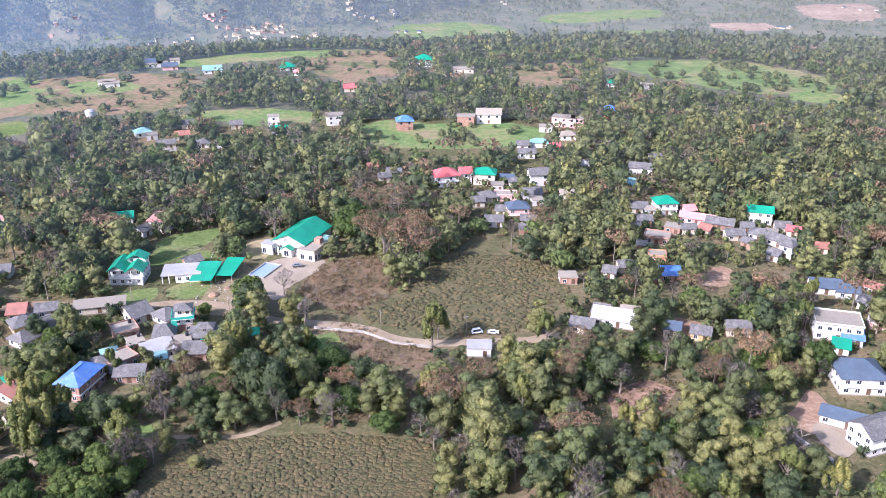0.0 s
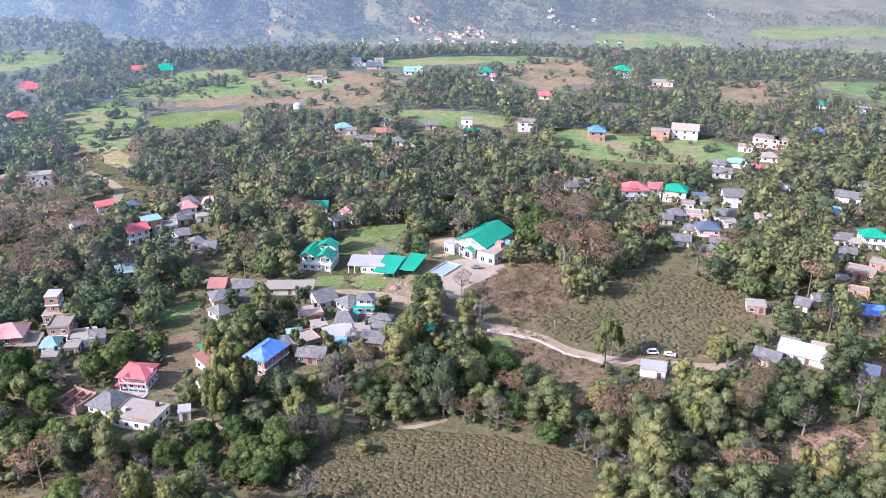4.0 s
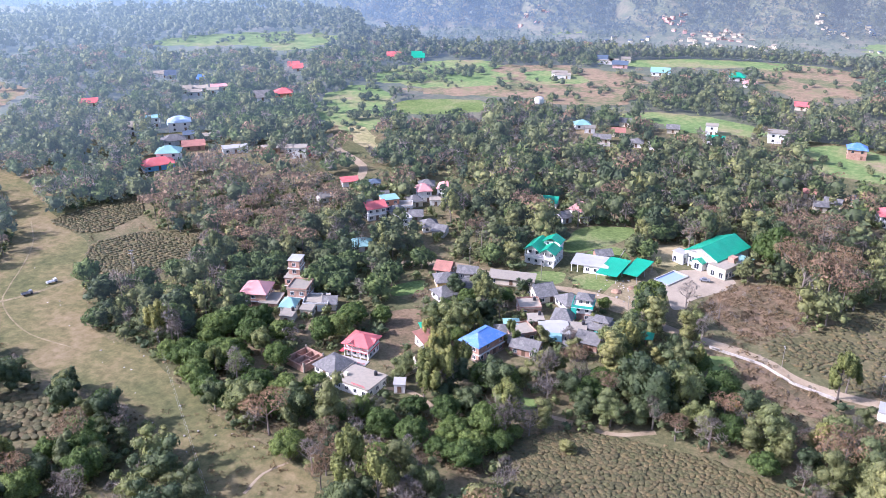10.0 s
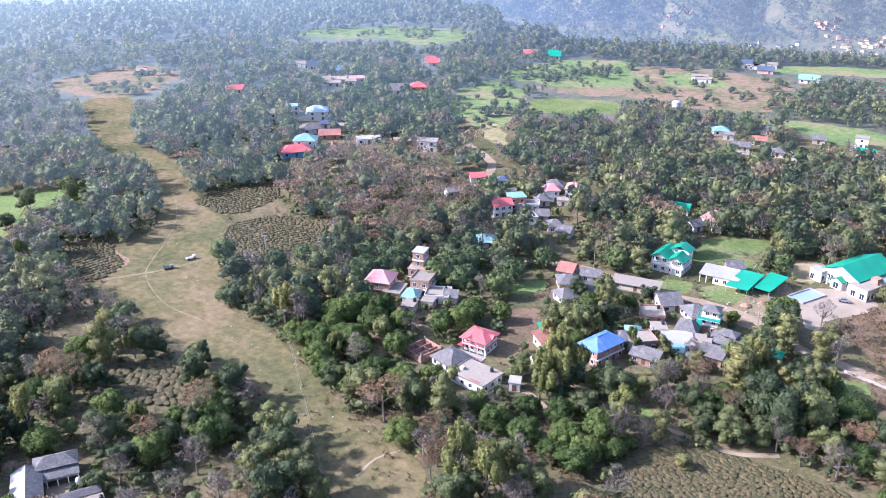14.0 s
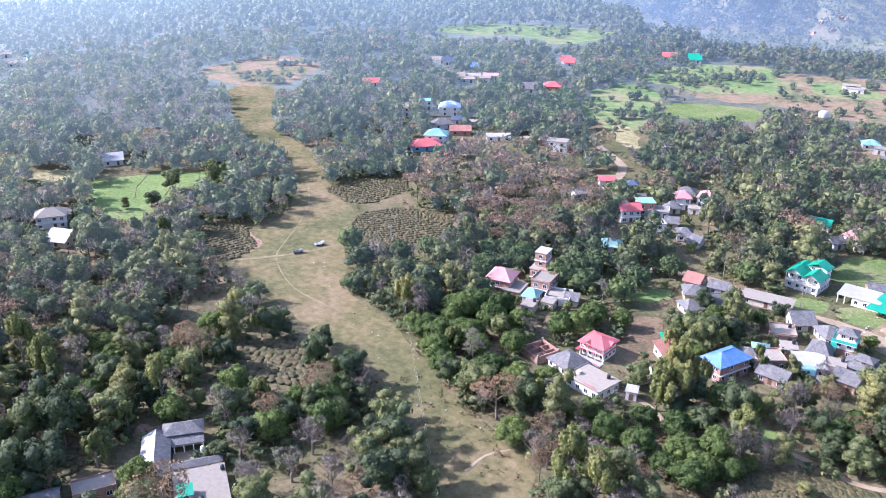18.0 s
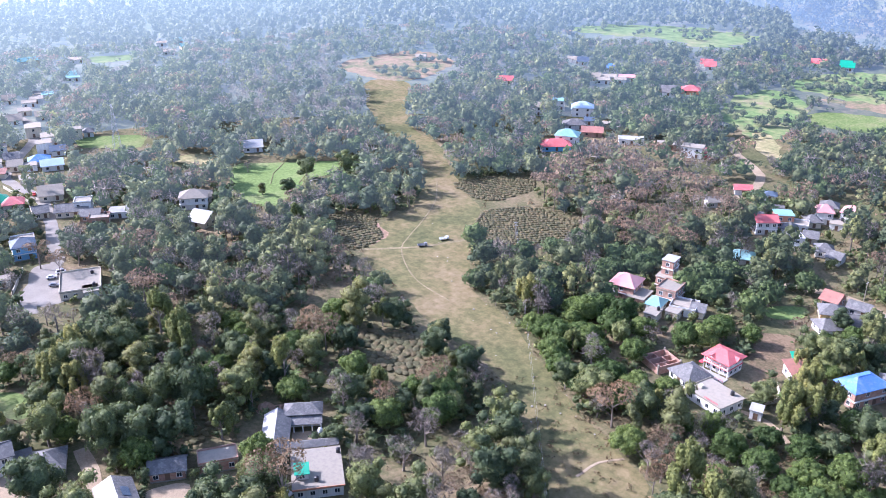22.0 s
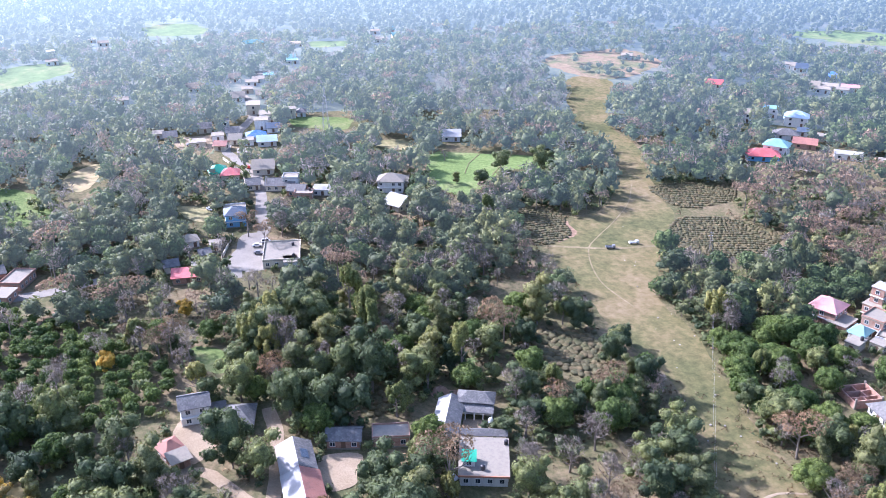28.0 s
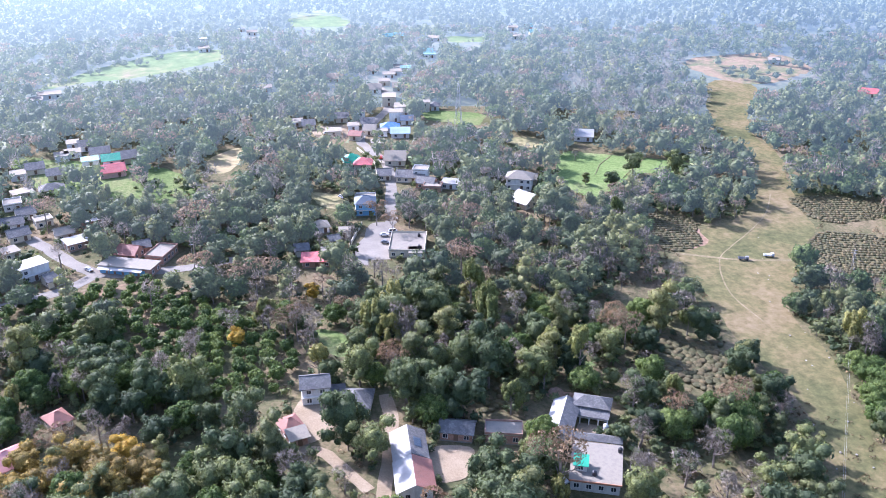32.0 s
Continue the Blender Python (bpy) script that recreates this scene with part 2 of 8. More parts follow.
SCRUBLAND = ground_material("scrub_dry", [(0.3, (0.09, 0.08, 0.042)), (0.48, (0.15, 0.11, 0.065)), (0.62, (0.21, 0.145, 0.09)), (0.75, (0.13, 0.115, 0.06))], 0.09, 0.9)
FALLOW = ground_material("fallow_land", [(0.3, (0.105, 0.12, 0.05)), (0.42, (0.14, 0.14, 0.064)), (0.5, (0.2, 0.15, 0.085)), (0.58, (0.25, 0.17, 0.105)), (0.7, (0.17, 0.16, 0.075))], 0.035, 0.25)
STRAW = ground_material("grass_dry", [(0.3, (0.2, 0.2, 0.09)), (0.48, (0.3, 0.26, 0.13)), (0.62, (0.38, 0.3, 0.17)), (0.75, (0.24, 0.24, 0.1))], 0.025, 0.35)
TRODDEN = ground_material("trodden_earth", [(0.3, (0.17, 0.14, 0.075)), (0.5, (0.22, 0.18, 0.1)), (0.7, (0.28, 0.22, 0.135))], 0.15, 0.9)
MEADOW = ground_material("meadow_dry", [(0.3, (0.084, 0.09, 0.039)), (0.41, (0.12, 0.117, 0.05)), (0.52, (0.163, 0.138, 0.064)), (0.62, (0.198, 0.155, 0.08)), (0.75, (0.22, 0.168, 0.1))], 0.035, 0.3)
SOIL = ground_material("soil_bare", [(0.3, (0.22, 0.14, 0.09)), (0.55, (0.32, 0.21, 0.14)), (0.75, (0.42, 0.32, 0.22))], 0.06)
DIRT = ground_material("dirt_road", [(0.3, (0.25, 0.19, 0.12)), (0.55, (0.32, 0.25, 0.165)), (0.75, (0.38, 0.31, 0.21))], 0.12, 2.2, 0.15, 0.1)
TARMAC = ground_material("tarmac_dusty", [(0.3, (0.2, 0.18, 0.15)), (0.6, (0.27, 0.245, 0.205)), (0.8, (0.33, 0.295, 0.245))], 0.1, 3.0, 0.1, 0.1)
PAVED = ground_material("paving_pale", [(0.3, (0.27, 0.22, 0.16)), (0.6, (0.34, 0.285, 0.21)), (0.8, (0.39, 0.335, 0.255))], 0.1, 3.5, 0.05, 0.1)
TEASOIL = ground_material("tea_soil", [(0.3, (0.085, 0.085, 0.04)), (0.55, (0.125, 0.11, 0.055)), (0.75, (0.18, 0.135, 0.075))], 0.08)
ROOF = {
    "teal": sheet_material("sheet_teal", (0.005, 0.28, 0.155), 0.45, 0.15, (0.12, 0.3, 0.22)),
    "tealgrey": sheet_material("sheet_faded_teal", (0.2, 0.36, 0.33), 0.5, 0.3, (0.3, 0.3, 0.28)),
    "red": sheet_material("sheet_red", (0.55, 0.125, 0.115), 0.5, 0.4, (0.5, 0.32, 0.3)),
    "pink": sheet_material("sheet_pink", (0.58, 0.27, 0.24), 0.5, 0.35, (0.55, 0.42, 0.38)),
    "blue": sheet_material("sheet_blue", (0.09, 0.21, 0.5), 0.45, 0.6, (0.5, 0.52, 0.55)),
    "bluewhite": sheet_material("sheet_blue_pale", (0.4, 0.5, 0.58), 0.45, 0.3, (0.5, 0.5, 0.5)),
    "slateblue": sheet_material("sheet_slate_blue", (0.075, 0.105, 0.14), 0.55, 0.2, (0.3, 0.3, 0.3)),
    "rust": sheet_material("sheet_rusty", (0.32, 0.14, 0.1), 0.7, 0.7, (0.14, 0.08, 0.06)),
    "ochre": sheet_material("sheet_ochre", (0.45, 0.33, 0.16), 0.6, 0.3),
    "whitesheet": sheet_material("sheet_white", (0.37, 0.36, 0.33), 0.55, 0.6, (0.28, 0.24, 0.2)),
    "slate": slate_material("slate_old", (0.14, 0.136, 0.13)),
    "concrete": paint_material("concrete_roof", (0.3, 0.265, 0.205), 0.9, 0.8, (0.19, 0.17, 0.14)),
}
WALL = {
    "white": paint_material("plaster_white", (0.7, 0.69, 0.65), 0.7, 0.45),
    "cream": paint_material("plaster_cream", (0.64, 0.57, 0.44), 0.75, 0.35),
    "ochre": paint_material("plaster_ochre", (0.6, 0.43, 0.2), 0.75, 0.35),
    "pink": paint_material("plaster_pink", (0.66, 0.42, 0.38), 0.75, 0.3),
    "orange": paint_material("plaster_orange", (0.6, 0.27, 0.15), 0.75, 0.3),
    "red": paint_material("plaster_red", (0.6, 0.07, 0.09), 0.7, 0.2),
    "blue": paint_material("plaster_blue", (0.2, 0.45, 0.68), 0.7, 0.25),
    "teal": paint_material("plaster_teal", (0.02, 0.4, 0.3), 0.6, 0.2),
    "brick": brick_material("brick_bare", (0.3, 0.16, 0.11), (0.46, 0.3, 0.22)),
}
TRIM = paint_material("trim_white", (0.75, 0.74, 0.7), 0.6, 0.2)
WOOD = paint_material("wood_door", (0.15, 0.09, 0.055), 0.6, 0.3)
TANK = paint_material("plastic_black", (0.03, 0.03, 0.035), 0.5, 0.2, (0.12, 0.11, 0.1))
STEEL = paint_material("steel_grey", (0.4, 0.4, 0.4), 0.45, 0.3)
RUBBER = paint_material("rubber", (0.03, 0.03, 0.03), 0.8, 0.2)
ROCK = ground_material("rock_pale", [(0.3, (0.3, 0.27, 0.23)), (0.6, (0.42, 0.39, 0.34)), (0.8, (0.5, 0.47, 0.42))], 0.4, 1.5)
GLASS, gn, gl, gb = material("window_glass")
gb.inputs["Base Color"].default_value, gb.inputs["Roughness"].default_value = (0.03, 0.04, 0.05, 1), 0.12
WATER, wn, wl, wb = material("pool_lining")
wb.inputs["Base Color"].default_value, wb.inputs["Roughness"].default_value = (0.26, 0.35, 0.62, 1), 0.4
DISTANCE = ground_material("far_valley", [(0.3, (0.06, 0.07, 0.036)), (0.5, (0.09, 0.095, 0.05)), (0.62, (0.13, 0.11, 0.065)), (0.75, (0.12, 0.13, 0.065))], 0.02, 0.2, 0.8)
# the far ground emits a pale glow in place of haze over it
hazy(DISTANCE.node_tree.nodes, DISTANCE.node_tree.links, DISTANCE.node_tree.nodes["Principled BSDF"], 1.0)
FARSOIL = ground_material("far_soil", [(0.3, (0.2, 0.14, 0.1)), (0.55, (0.28, 0.2, 0.14)), (0.75, (0.36, 0.28, 0.2))], 0.012, 0.1)
# fields glow weakly too: haze painted as emission that grows with distance
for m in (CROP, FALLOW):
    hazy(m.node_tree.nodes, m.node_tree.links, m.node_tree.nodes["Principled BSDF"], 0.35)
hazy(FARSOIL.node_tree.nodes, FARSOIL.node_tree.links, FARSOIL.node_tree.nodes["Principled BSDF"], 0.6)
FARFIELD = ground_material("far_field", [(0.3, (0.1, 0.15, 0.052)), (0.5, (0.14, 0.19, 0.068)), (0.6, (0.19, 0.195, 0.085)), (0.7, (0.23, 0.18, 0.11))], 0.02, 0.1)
# same painted haze glow on the far fields
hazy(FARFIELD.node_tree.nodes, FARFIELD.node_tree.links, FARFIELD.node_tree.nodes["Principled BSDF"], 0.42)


# ---- builders ----
class Shape:
    """Vertices and faces of one part."""

    def __init__(self):
        self.v, self.f = [], []

    def face(self, *pts):
        i = len(self.v)
        self.v += [tuple(q) for q in pts]
        self.f.append(tuple(range(i, i + len(pts))))
        return self

    def box(self, x0, x1, y0, y1, z0, z1, taper=0.0):
        i = len(self.v)
        a, b = taper, taper
        self.v += [(x0, y0, z0), (x1, y0, z0), (x1, y1, z0), (x0, y1, z0),
                   (x0 + a, y0 + b, z1), (x1 - a, y0 + b, z1), (x1 - a, y1 - b, z1), (x0 + a, y1 - b, z1)]
        self.f += [tuple(i + k for k in q) for q in ((3, 2, 1, 0), (4, 5, 6, 7), (0, 1, 5, 4), (1, 2, 6, 5), (2, 3, 7, 6), (3, 0, 4, 7))]
        return self

    def tube(self, a, b, ra, rb, n=8):
        a, b = Vector(a), Vector(b)
        d = (b - a).normalized()
        u = d.orthogonal().normalized()
        w = d.cross(u)
        i = len(self.v)
        for c, r in ((a, ra), (b, rb)):
            self.v += [tuple(c + (u * math.cos(k * math.tau / n) + w * math.sin(k * math.tau / n)) * r) for k in range(n)]
        self.f += [(i + k, i + (k + 1) % n, i + n + (k + 1) % n, i + n + k) for k in range(n)]
        self.f += [tuple(i + n - 1 - k for k in range(n)), tuple(i + n + k for k in range(n))]
        return self

    def sweep(self, pts, r, n=5):
        """One tube along a line of points."""
        i = len(self.v)
        for k, p in enumerate(pts):
            d = (pts[min(k + 1, len(pts) - 1)] - pts[max(k - 1, 0)]).normalized()
            u = d.cross(Vector((0, 0, 1))).normalized()
            w = u.cross(d)
            self.v += [tuple(p + (u * math.cos(q * math.tau / n) + w * math.sin(q * math.tau / n)) * r) for q in range(n)]
        for k in range(len(pts) - 1):
            self.f += [(i + k * n + q, i + k * n + (q + 1) % n, i + (k + 1) * n + (q + 1) % n, i + (k + 1) * n + q) for q in range(n)]
        return self

    def lathe(self, profile, n=12):
        """A solid turned about z from (radius, height) pairs."""
        i = len(self.v)
        for r, z in profile:
            self.v += [(r * math.cos(q * math.tau / n), r * math.sin(q * math.tau / n), z) for q in range(n)]
        for k in range(len(profile) - 1):
            self.f += [(i + k * n + q, i + k * n + (q + 1) % n, i + (k + 1) * n + (q + 1) % n, i + (k + 1) * n + q) for q in range(n)]
        m = i + (len(profile) - 1) * n
        self.f += [tuple(i + n - 1 - q for q in range(n)), tuple(m + q for q in range(n))]
        return self

    def slab(self, pts, t):
        """A sloping sheet with thickness t, hanging below its outline."""
        i, n = len(self.v), len(pts)
        self.v += [tuple(q) for q in pts] + [(q[0], q[1], q[2] - t) for q in pts]
        self.f += [tuple(range(i, i + n)), tuple(i + 2 * n - 1 - k for k in range(n))]
        self.f += [(i + k, i + n + k, i + n + (k + 1) % n, i + (k + 1) % n) for k in range(n)]
        return self

    def mesh(self, name, mat):
        me = bpy.data.meshes.new(name)
        me.from_pydata(self.v, [], self.f)
        me.materials.append(mat)
        me.update()
        return me


def part(name, shape, mat, parent, label="", at=None):
    """One mesh object under a thing or a part."""
    me = shape if isinstance(shape, bpy.types.Mesh) else shape.mesh(name, mat)
    ob = new(name, me)
    ob.parent = parent
    if at:
        ob.matrix_basis = at
    return tagged(ob, label)


def thing(name, m, label, category, group="", kind=""):
    ob = new(name)
    ob.matrix_world = m
    return tagged(ob, label, category, group, kind)


def arrays(name, verts, faces, mat, tint=None, normals=None):
    """A mesh from arrays: verts (n, 3), faces (m, k)."""
    me = bpy.data.meshes.new(name)
    k = faces.shape[1]
    me.vertices.add(len(verts)), me.loops.add(faces.size), me.polygons.add(len(faces))
    me.vertices.foreach_set("co", np.asarray(verts, np.float32).ravel())
    me.loops.foreach_set("vertex_index", faces.astype(np.int32).ravel())
    me.polygons.foreach_set("loop_start", np.arange(0, faces.size, k, dtype=np.int32))
    me.materials.append(mat)
    if tint is not None:
        me.attributes.new("tint", "FLOAT", "POINT").data.foreach_set("value", np.asarray(tint, np.float32))
    me.update(calc_edges=True)
    if normals is not None:
        me.normals_split_custom_set_from_vertices(np.asarray(normals, np.float32))
    return me


# ---- the lie of the land: a shelf, a valley beyond, then hills ----
EDGE_AZ, EDGE_R = [-34, -10, 0, 29, 35, 40, 52, 58, 64], [900, 830, 790, 790, 1000, 1100, 1150, 1300, 3200]
FOOT_AZ, FOOT_R = [-34, -12, -3, 5, 20, 44, 62], [2500, 2350, 2150, 1830, 1790, 1930, 2000]


def land(x, y):
    """Height of the ground: a plateau that breaks off to a valley floor, and a wooded mountain beyond."""
    x, y = np.asarray(x, float), np.asarray(y, float)
    r, az = np.hypot(x, y), np.degrees(np.arctan2(-x, y))
    down = np.clip((r - np.interp(az, EDGE_AZ, EDGE_R)) / 420, 0, 1)
    up = np.maximum(r - np.interp(az, FOOT_AZ, FOOT_R), 0)
    fold = 1 + 0.35 * np.sin(az * 0.9 + 1.0) + 0.22 * np.sin(az * 2.3) + 0.1 * np.sin(az * 5.1 + r / 90)
    rise = np.clip((az + 20) / 22, 0.12, 1) * fold * 0.42 * np.minimum(up, 900) ** 1.0
    valley = -150 * down * down * (3 - 2 * down) + np.where(down > 0.99, rise, 0)
    ridge = 16 * np.exp(-((az - 57) / 7) ** 2 - ((r - 900) / 130) ** 2)
    wide = np.clip((az + 40) / 6, 0, 1) * np.clip((66 - az) / 4, 0, 1)
    return wide * valley + ridge


def smooth_line(pts, step=4.0):
    """A polyline rounded off and cut into short steps."""
    p = np.array(pts, float)
    q = np.vstack([2 * p[0] - p[1], p, 2 * p[-1] - p[-2]])
    out = []
    for i in range(1, len(q) - 2):
        n = max(2, int(np.linalg.norm(q[i + 1] - q[i]) / step))
        for u in np.arange(n) / n:
            out.append(0.5 * (2 * q[i] + (q[i + 1] - q[i - 1]) * u + (2 * q[i - 1] - 5 * q[i] + 4 * q[i + 1] - q[i + 2]) * u * u
                              + (3 * q[i] - q[i - 1] - 3 * q[i + 1] + q[i + 2]) * u ** 3))
    return np.array(out + [p[-1]])


LAYERS = []
CLEAR = []      # outlines that trees keep off
STRIPS = []     # roads and paths: points and half width
SPOTS = []      # houses: x, y, radius


def inside(poly, x, y):
    x0, y0 = poly.min(0)
    x1, y1 = poly.max(0)
    res = np.zeros(len(x), bool)
    m = (x > x0) & (x < x1) & (y > y0) & (y < y1)
    if not m.any():
        return res
    px, py = x[m], y[m]
    c = np.zeros(len(px), bool)
    a, b = poly, np.roll(poly, -1, 0)
    for (ax, ay), (bx, by) in zip(a, b):
        if ay != by:
            c ^= ((ay > py) != (by > py)) & (px < (bx - ax) * (py - ay) / (by - ay) + ax)
    res[m] = c
    return res


def outline(pts, wobble):
    """A closed outline with rounded corners and uneven edges."""
    p = np.array(pts, float)
    for _ in range(2):
        q = np.roll(p, -1, 0)
        p = np.stack([0.8 * p + 0.2 * q, 0.2 * p + 0.8 * q], 1).reshape(-1, 2)
    out = []
    for a, b in zip(p, np.roll(p, -1, 0)):
        n = max(1, int(np.linalg.norm(b - a) / 5))
        for k in range(n):
            x, y = a + (b - a) * k / n
            v = noise.noise_vector(Vector((x * 0.08, y * 0.08, 3.0))) + noise.noise_vector(Vector((x * 0.25, y * 0.25, 9.0))) * 0.5
            out.append((x + v.x * wobble, y + v.y * wobble))
    return out


def patch(name, pts, mat, label, category="field", lift=0.06, wobble=2.0, clear=True):
    """A stretch of ground of its own kind, laid on the land."""
    if math.hypot(*np.mean(pts, 0)) > 560:
        wobble *= 3
    edge = outline(pts, wobble)
    lift += 0.0012 * len(LAYERS)
    LAYERS.append(name)
    pts2 = [Vector(q) for q in edge]
    lo, hi = np.min(edge, 0), np.max(edge, 0)
    step = 25.0 if math.hypot(*np.max(np.abs(edge), 0)) > 560 else 60.0
    gx, gy = (q.ravel() for q in np.meshgrid(np.arange(lo[0], hi[0], step), np.arange(lo[1], hi[1], step)))
    ok = inside(np.array(edge), gx, gy)
    pts2 += [Vector((x, y)) for x, y in zip(gx[ok], gy[ok])]
    vs, _, fs, *_ = delaunay_2d_cdt(pts2, [], [list(range(len(edge)))], 1, 1e-4)
    co = [(v.x, v.y, float(land(v.x, v.y)) + lift + max(0.0, (v.length - 590) * 0.0003)) for v in vs]
    up = []
    for f in fs:
        (ax, ay), (bx, by), (cx, cy) = (vs[k] for k in f[:3])
        up.append(f if (bx - ax) * (cy - ay) - (by - ay) * (cx - ax) > 0 else f[::-1])
    me = bpy.data.meshes.new(name)
    me.from_pydata(co, [], up)
    me.materials.append(mat)
    if clear:
        CLEAR.append(np.array(edge))
    return tagged(new(name, me), label, category, kind="structure")


def road(name, pts, width, mat, label, category="road", lift=0.12):
    p = smooth_line(pts, 3.0)
    d = np.gradient(p, axis=0)
    d /= np.linalg.norm(d, axis=1)[:, None] + 1e-9
    nrm = np.stack([-d[:, 1], d[:, 0]], 1)
    s = Shape()
    rows = []
    for (x, y), (nx, ny) in zip(p, nrm):
        a, b = (width / 2 * (1 + 0.25 * noise.noise(Vector((x * 0.15, y * 0.15, k)))) for k in (1.0, 7.0))
        z = float(land(x, y)) + lift
        rows.append(((x + nx * a, y + ny * a, z), (x, y, z + 0.05), (x - nx * b, y - ny * b, z)))
    for r0, r1 in zip(rows, rows[1:]):
        s.face(r0[0], r0[1], r1[1], r1[0])
        s.face(r0[1], r0[2], r1[2], r1[1])
    ob = new(name, s.mesh(name, mat))
    STRIPS.append((p, width / 2))
    return tagged(ob, label, category, kind="structure")


# ---- ground: one sheet to the horizon ----
def ground_sheet():
    radii = np.concatenate([np.arange(0, 600, 20), np.arange(600, 1200, 25), np.arange(1200, 2200, 50), np.arange(2200, 4701, 100)])
    n = 360
    ang = np.linspace(0, math.tau, n, endpoint=False)
    verts = []
    for r in radii:
        for a in ang:
            x, y = -math.sin(a) * r, math.cos(a) * r
            z = float(land(x, y))
            verts.append((x, y, z))
    faces = []
    for i in range(len(radii) - 1):
        for k in range(n):
            faces.append((i * n + k, i * n + (k + 1) % n, (i + 1) * n + (k + 1) % n, (i + 1) * n + k))
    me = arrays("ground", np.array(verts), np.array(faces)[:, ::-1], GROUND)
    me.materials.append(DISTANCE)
    # from 560 m on the ground takes the material with painted haze
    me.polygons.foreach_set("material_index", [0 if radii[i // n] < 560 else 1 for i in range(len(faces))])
    me.update()
    for pl in me.polygons[n:n + 1]:
        if pl.normal.z < 0:
            me.flip_normals()
    return tagged(new("ground", me), "dry olive and brown valley ground rising to hazy hills", "ground", kind="structure")


GROUND_SHEET = ground_sheet()


# ---- fields, yards, river bed ----
patch("riverbed", [(-576, 324), (-501, 285), (-449, 265), (-419, 267), (-363, 242), (-328, 211), (-321, 189), (-294, 160), (-263, 158),
                   (-220, 151), (-192, 153), (-164, 145), (-140, 128), (-118, 105), (-100, 112), (-112, 135), (-121, 150), (-141, 155), (-162, 159),
                   (-187, 168), (-213, 178), (-239, 178), (-274, 203), (-308, 236), (-328, 241), (-360, 255), (-411, 281), (-439, 281),
                   (-487, 306), (-555, 356)], MEADOW, "dry meadow in a wide riverbed with worn tracks", "meadow")
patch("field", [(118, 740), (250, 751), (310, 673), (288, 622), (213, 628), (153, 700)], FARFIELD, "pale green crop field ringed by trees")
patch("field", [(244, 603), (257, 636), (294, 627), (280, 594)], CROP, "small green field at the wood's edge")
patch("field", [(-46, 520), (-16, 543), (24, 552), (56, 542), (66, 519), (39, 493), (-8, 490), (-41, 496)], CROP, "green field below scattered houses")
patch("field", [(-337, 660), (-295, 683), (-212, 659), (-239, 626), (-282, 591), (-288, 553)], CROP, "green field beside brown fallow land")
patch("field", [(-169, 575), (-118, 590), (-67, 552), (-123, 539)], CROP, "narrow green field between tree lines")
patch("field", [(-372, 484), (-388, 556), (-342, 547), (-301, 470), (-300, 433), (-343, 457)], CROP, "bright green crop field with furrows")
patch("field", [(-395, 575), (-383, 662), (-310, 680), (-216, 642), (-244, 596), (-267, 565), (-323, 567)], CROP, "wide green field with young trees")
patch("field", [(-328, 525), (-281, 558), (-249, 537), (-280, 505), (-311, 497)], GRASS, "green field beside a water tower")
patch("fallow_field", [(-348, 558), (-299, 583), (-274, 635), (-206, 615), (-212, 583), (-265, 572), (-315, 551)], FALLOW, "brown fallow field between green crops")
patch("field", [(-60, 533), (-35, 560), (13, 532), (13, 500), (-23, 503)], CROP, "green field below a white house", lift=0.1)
patch("lawn", [(-122, 329), (-127, 357), (-99, 371), (-102, 347), (-118, 325)], GRASS, "mown green lawn behind the guest house", "lawn", wobble=1)
patch("lawn", [(-135, 294), (-112, 310), (-109, 295), (-126, 290)], GRASS, "green lawn before the guest house", "lawn", wobble=1)
patch("lawn", [(-109, 307), (-89, 320), (-87, 301), (-104, 295)], GRASS, "green lawn beside the canopy", "lawn", wobble=1)
patch("lawn", [(-91, 352), (-75, 360), (-73, 334), (-83, 333)], STRAW, "mown grass strip beside the hall", "lawn", wobble=1)
patch("lawn", [(-169, 262), (-159, 275), (-153, 264), (-162, 254)], BRIGHT, "small bright green plot among trees", "lawn", wobble=1)
patch("lawn", [(-94, 214), (-85, 216), (-83, 208), (-89, 206)], BRIGHT, "small bright green vegetable plot", "lawn", wobble=1)
patch("lawn", [(-47, 268), (-33, 272), (-34, 260), (-46, 258)], GRASS, "green plot beside the dirt road", "lawn", wobble=1)
patch("yard", [(-77, 320), (-76, 326), (-70, 334), (-58, 338), (-49, 333), (-49, 325), (-56, 314), (-61, 306), (-60, 298), (-65, 295), (-70, 307)], PAVED, "pale paved yard before the hall", "yard", wobble=0.3, lift=0.1)
patch("building_soil", [(-94, 287), (-86, 329), (-78, 327), (-74, 300), (-78, 281)], TRODDEN, "bare reddish soil of a building site", "soil", lift=0.09)
patch("scrub_slope", [(-58, 302), (-52, 328), (-30, 339), (-19, 312), (-34, 283)], SCRUBLAND, "dry brown grassy slope beside the hall", "slope")
patch("bare_soil", [(48, 230), (65, 240), (74, 234), (63, 218), (49, 217)], SOIL, "reddish bare forest clearing", "soil", wobble=5, clear=False)
patch("bare_soil", [(100, 218), (116, 236), (120, 221), (112, 204)], SOIL, "reddish swept yard under trees", "soil", wobble=3)
patch("yard", [(106, 212), (116, 220), (118, 203), (110, 197)], PAVED, "pale concrete yard of a white house", "yard", wobble=0.4, lift=0.12)
patch("dry_field", [(-635, 325), (-640, 404), (-585, 425), (-545, 355), (-571, 331)], FALLOW, "brown dry hillside field")
patch("terrace_field", [(-442, 165), (-425, 188), (-408, 224), (-386, 223), (-397, 188), (-363, 157), (-375, 147), (-410, 150)], BRIGHT, "bright green terraced field with low banks")
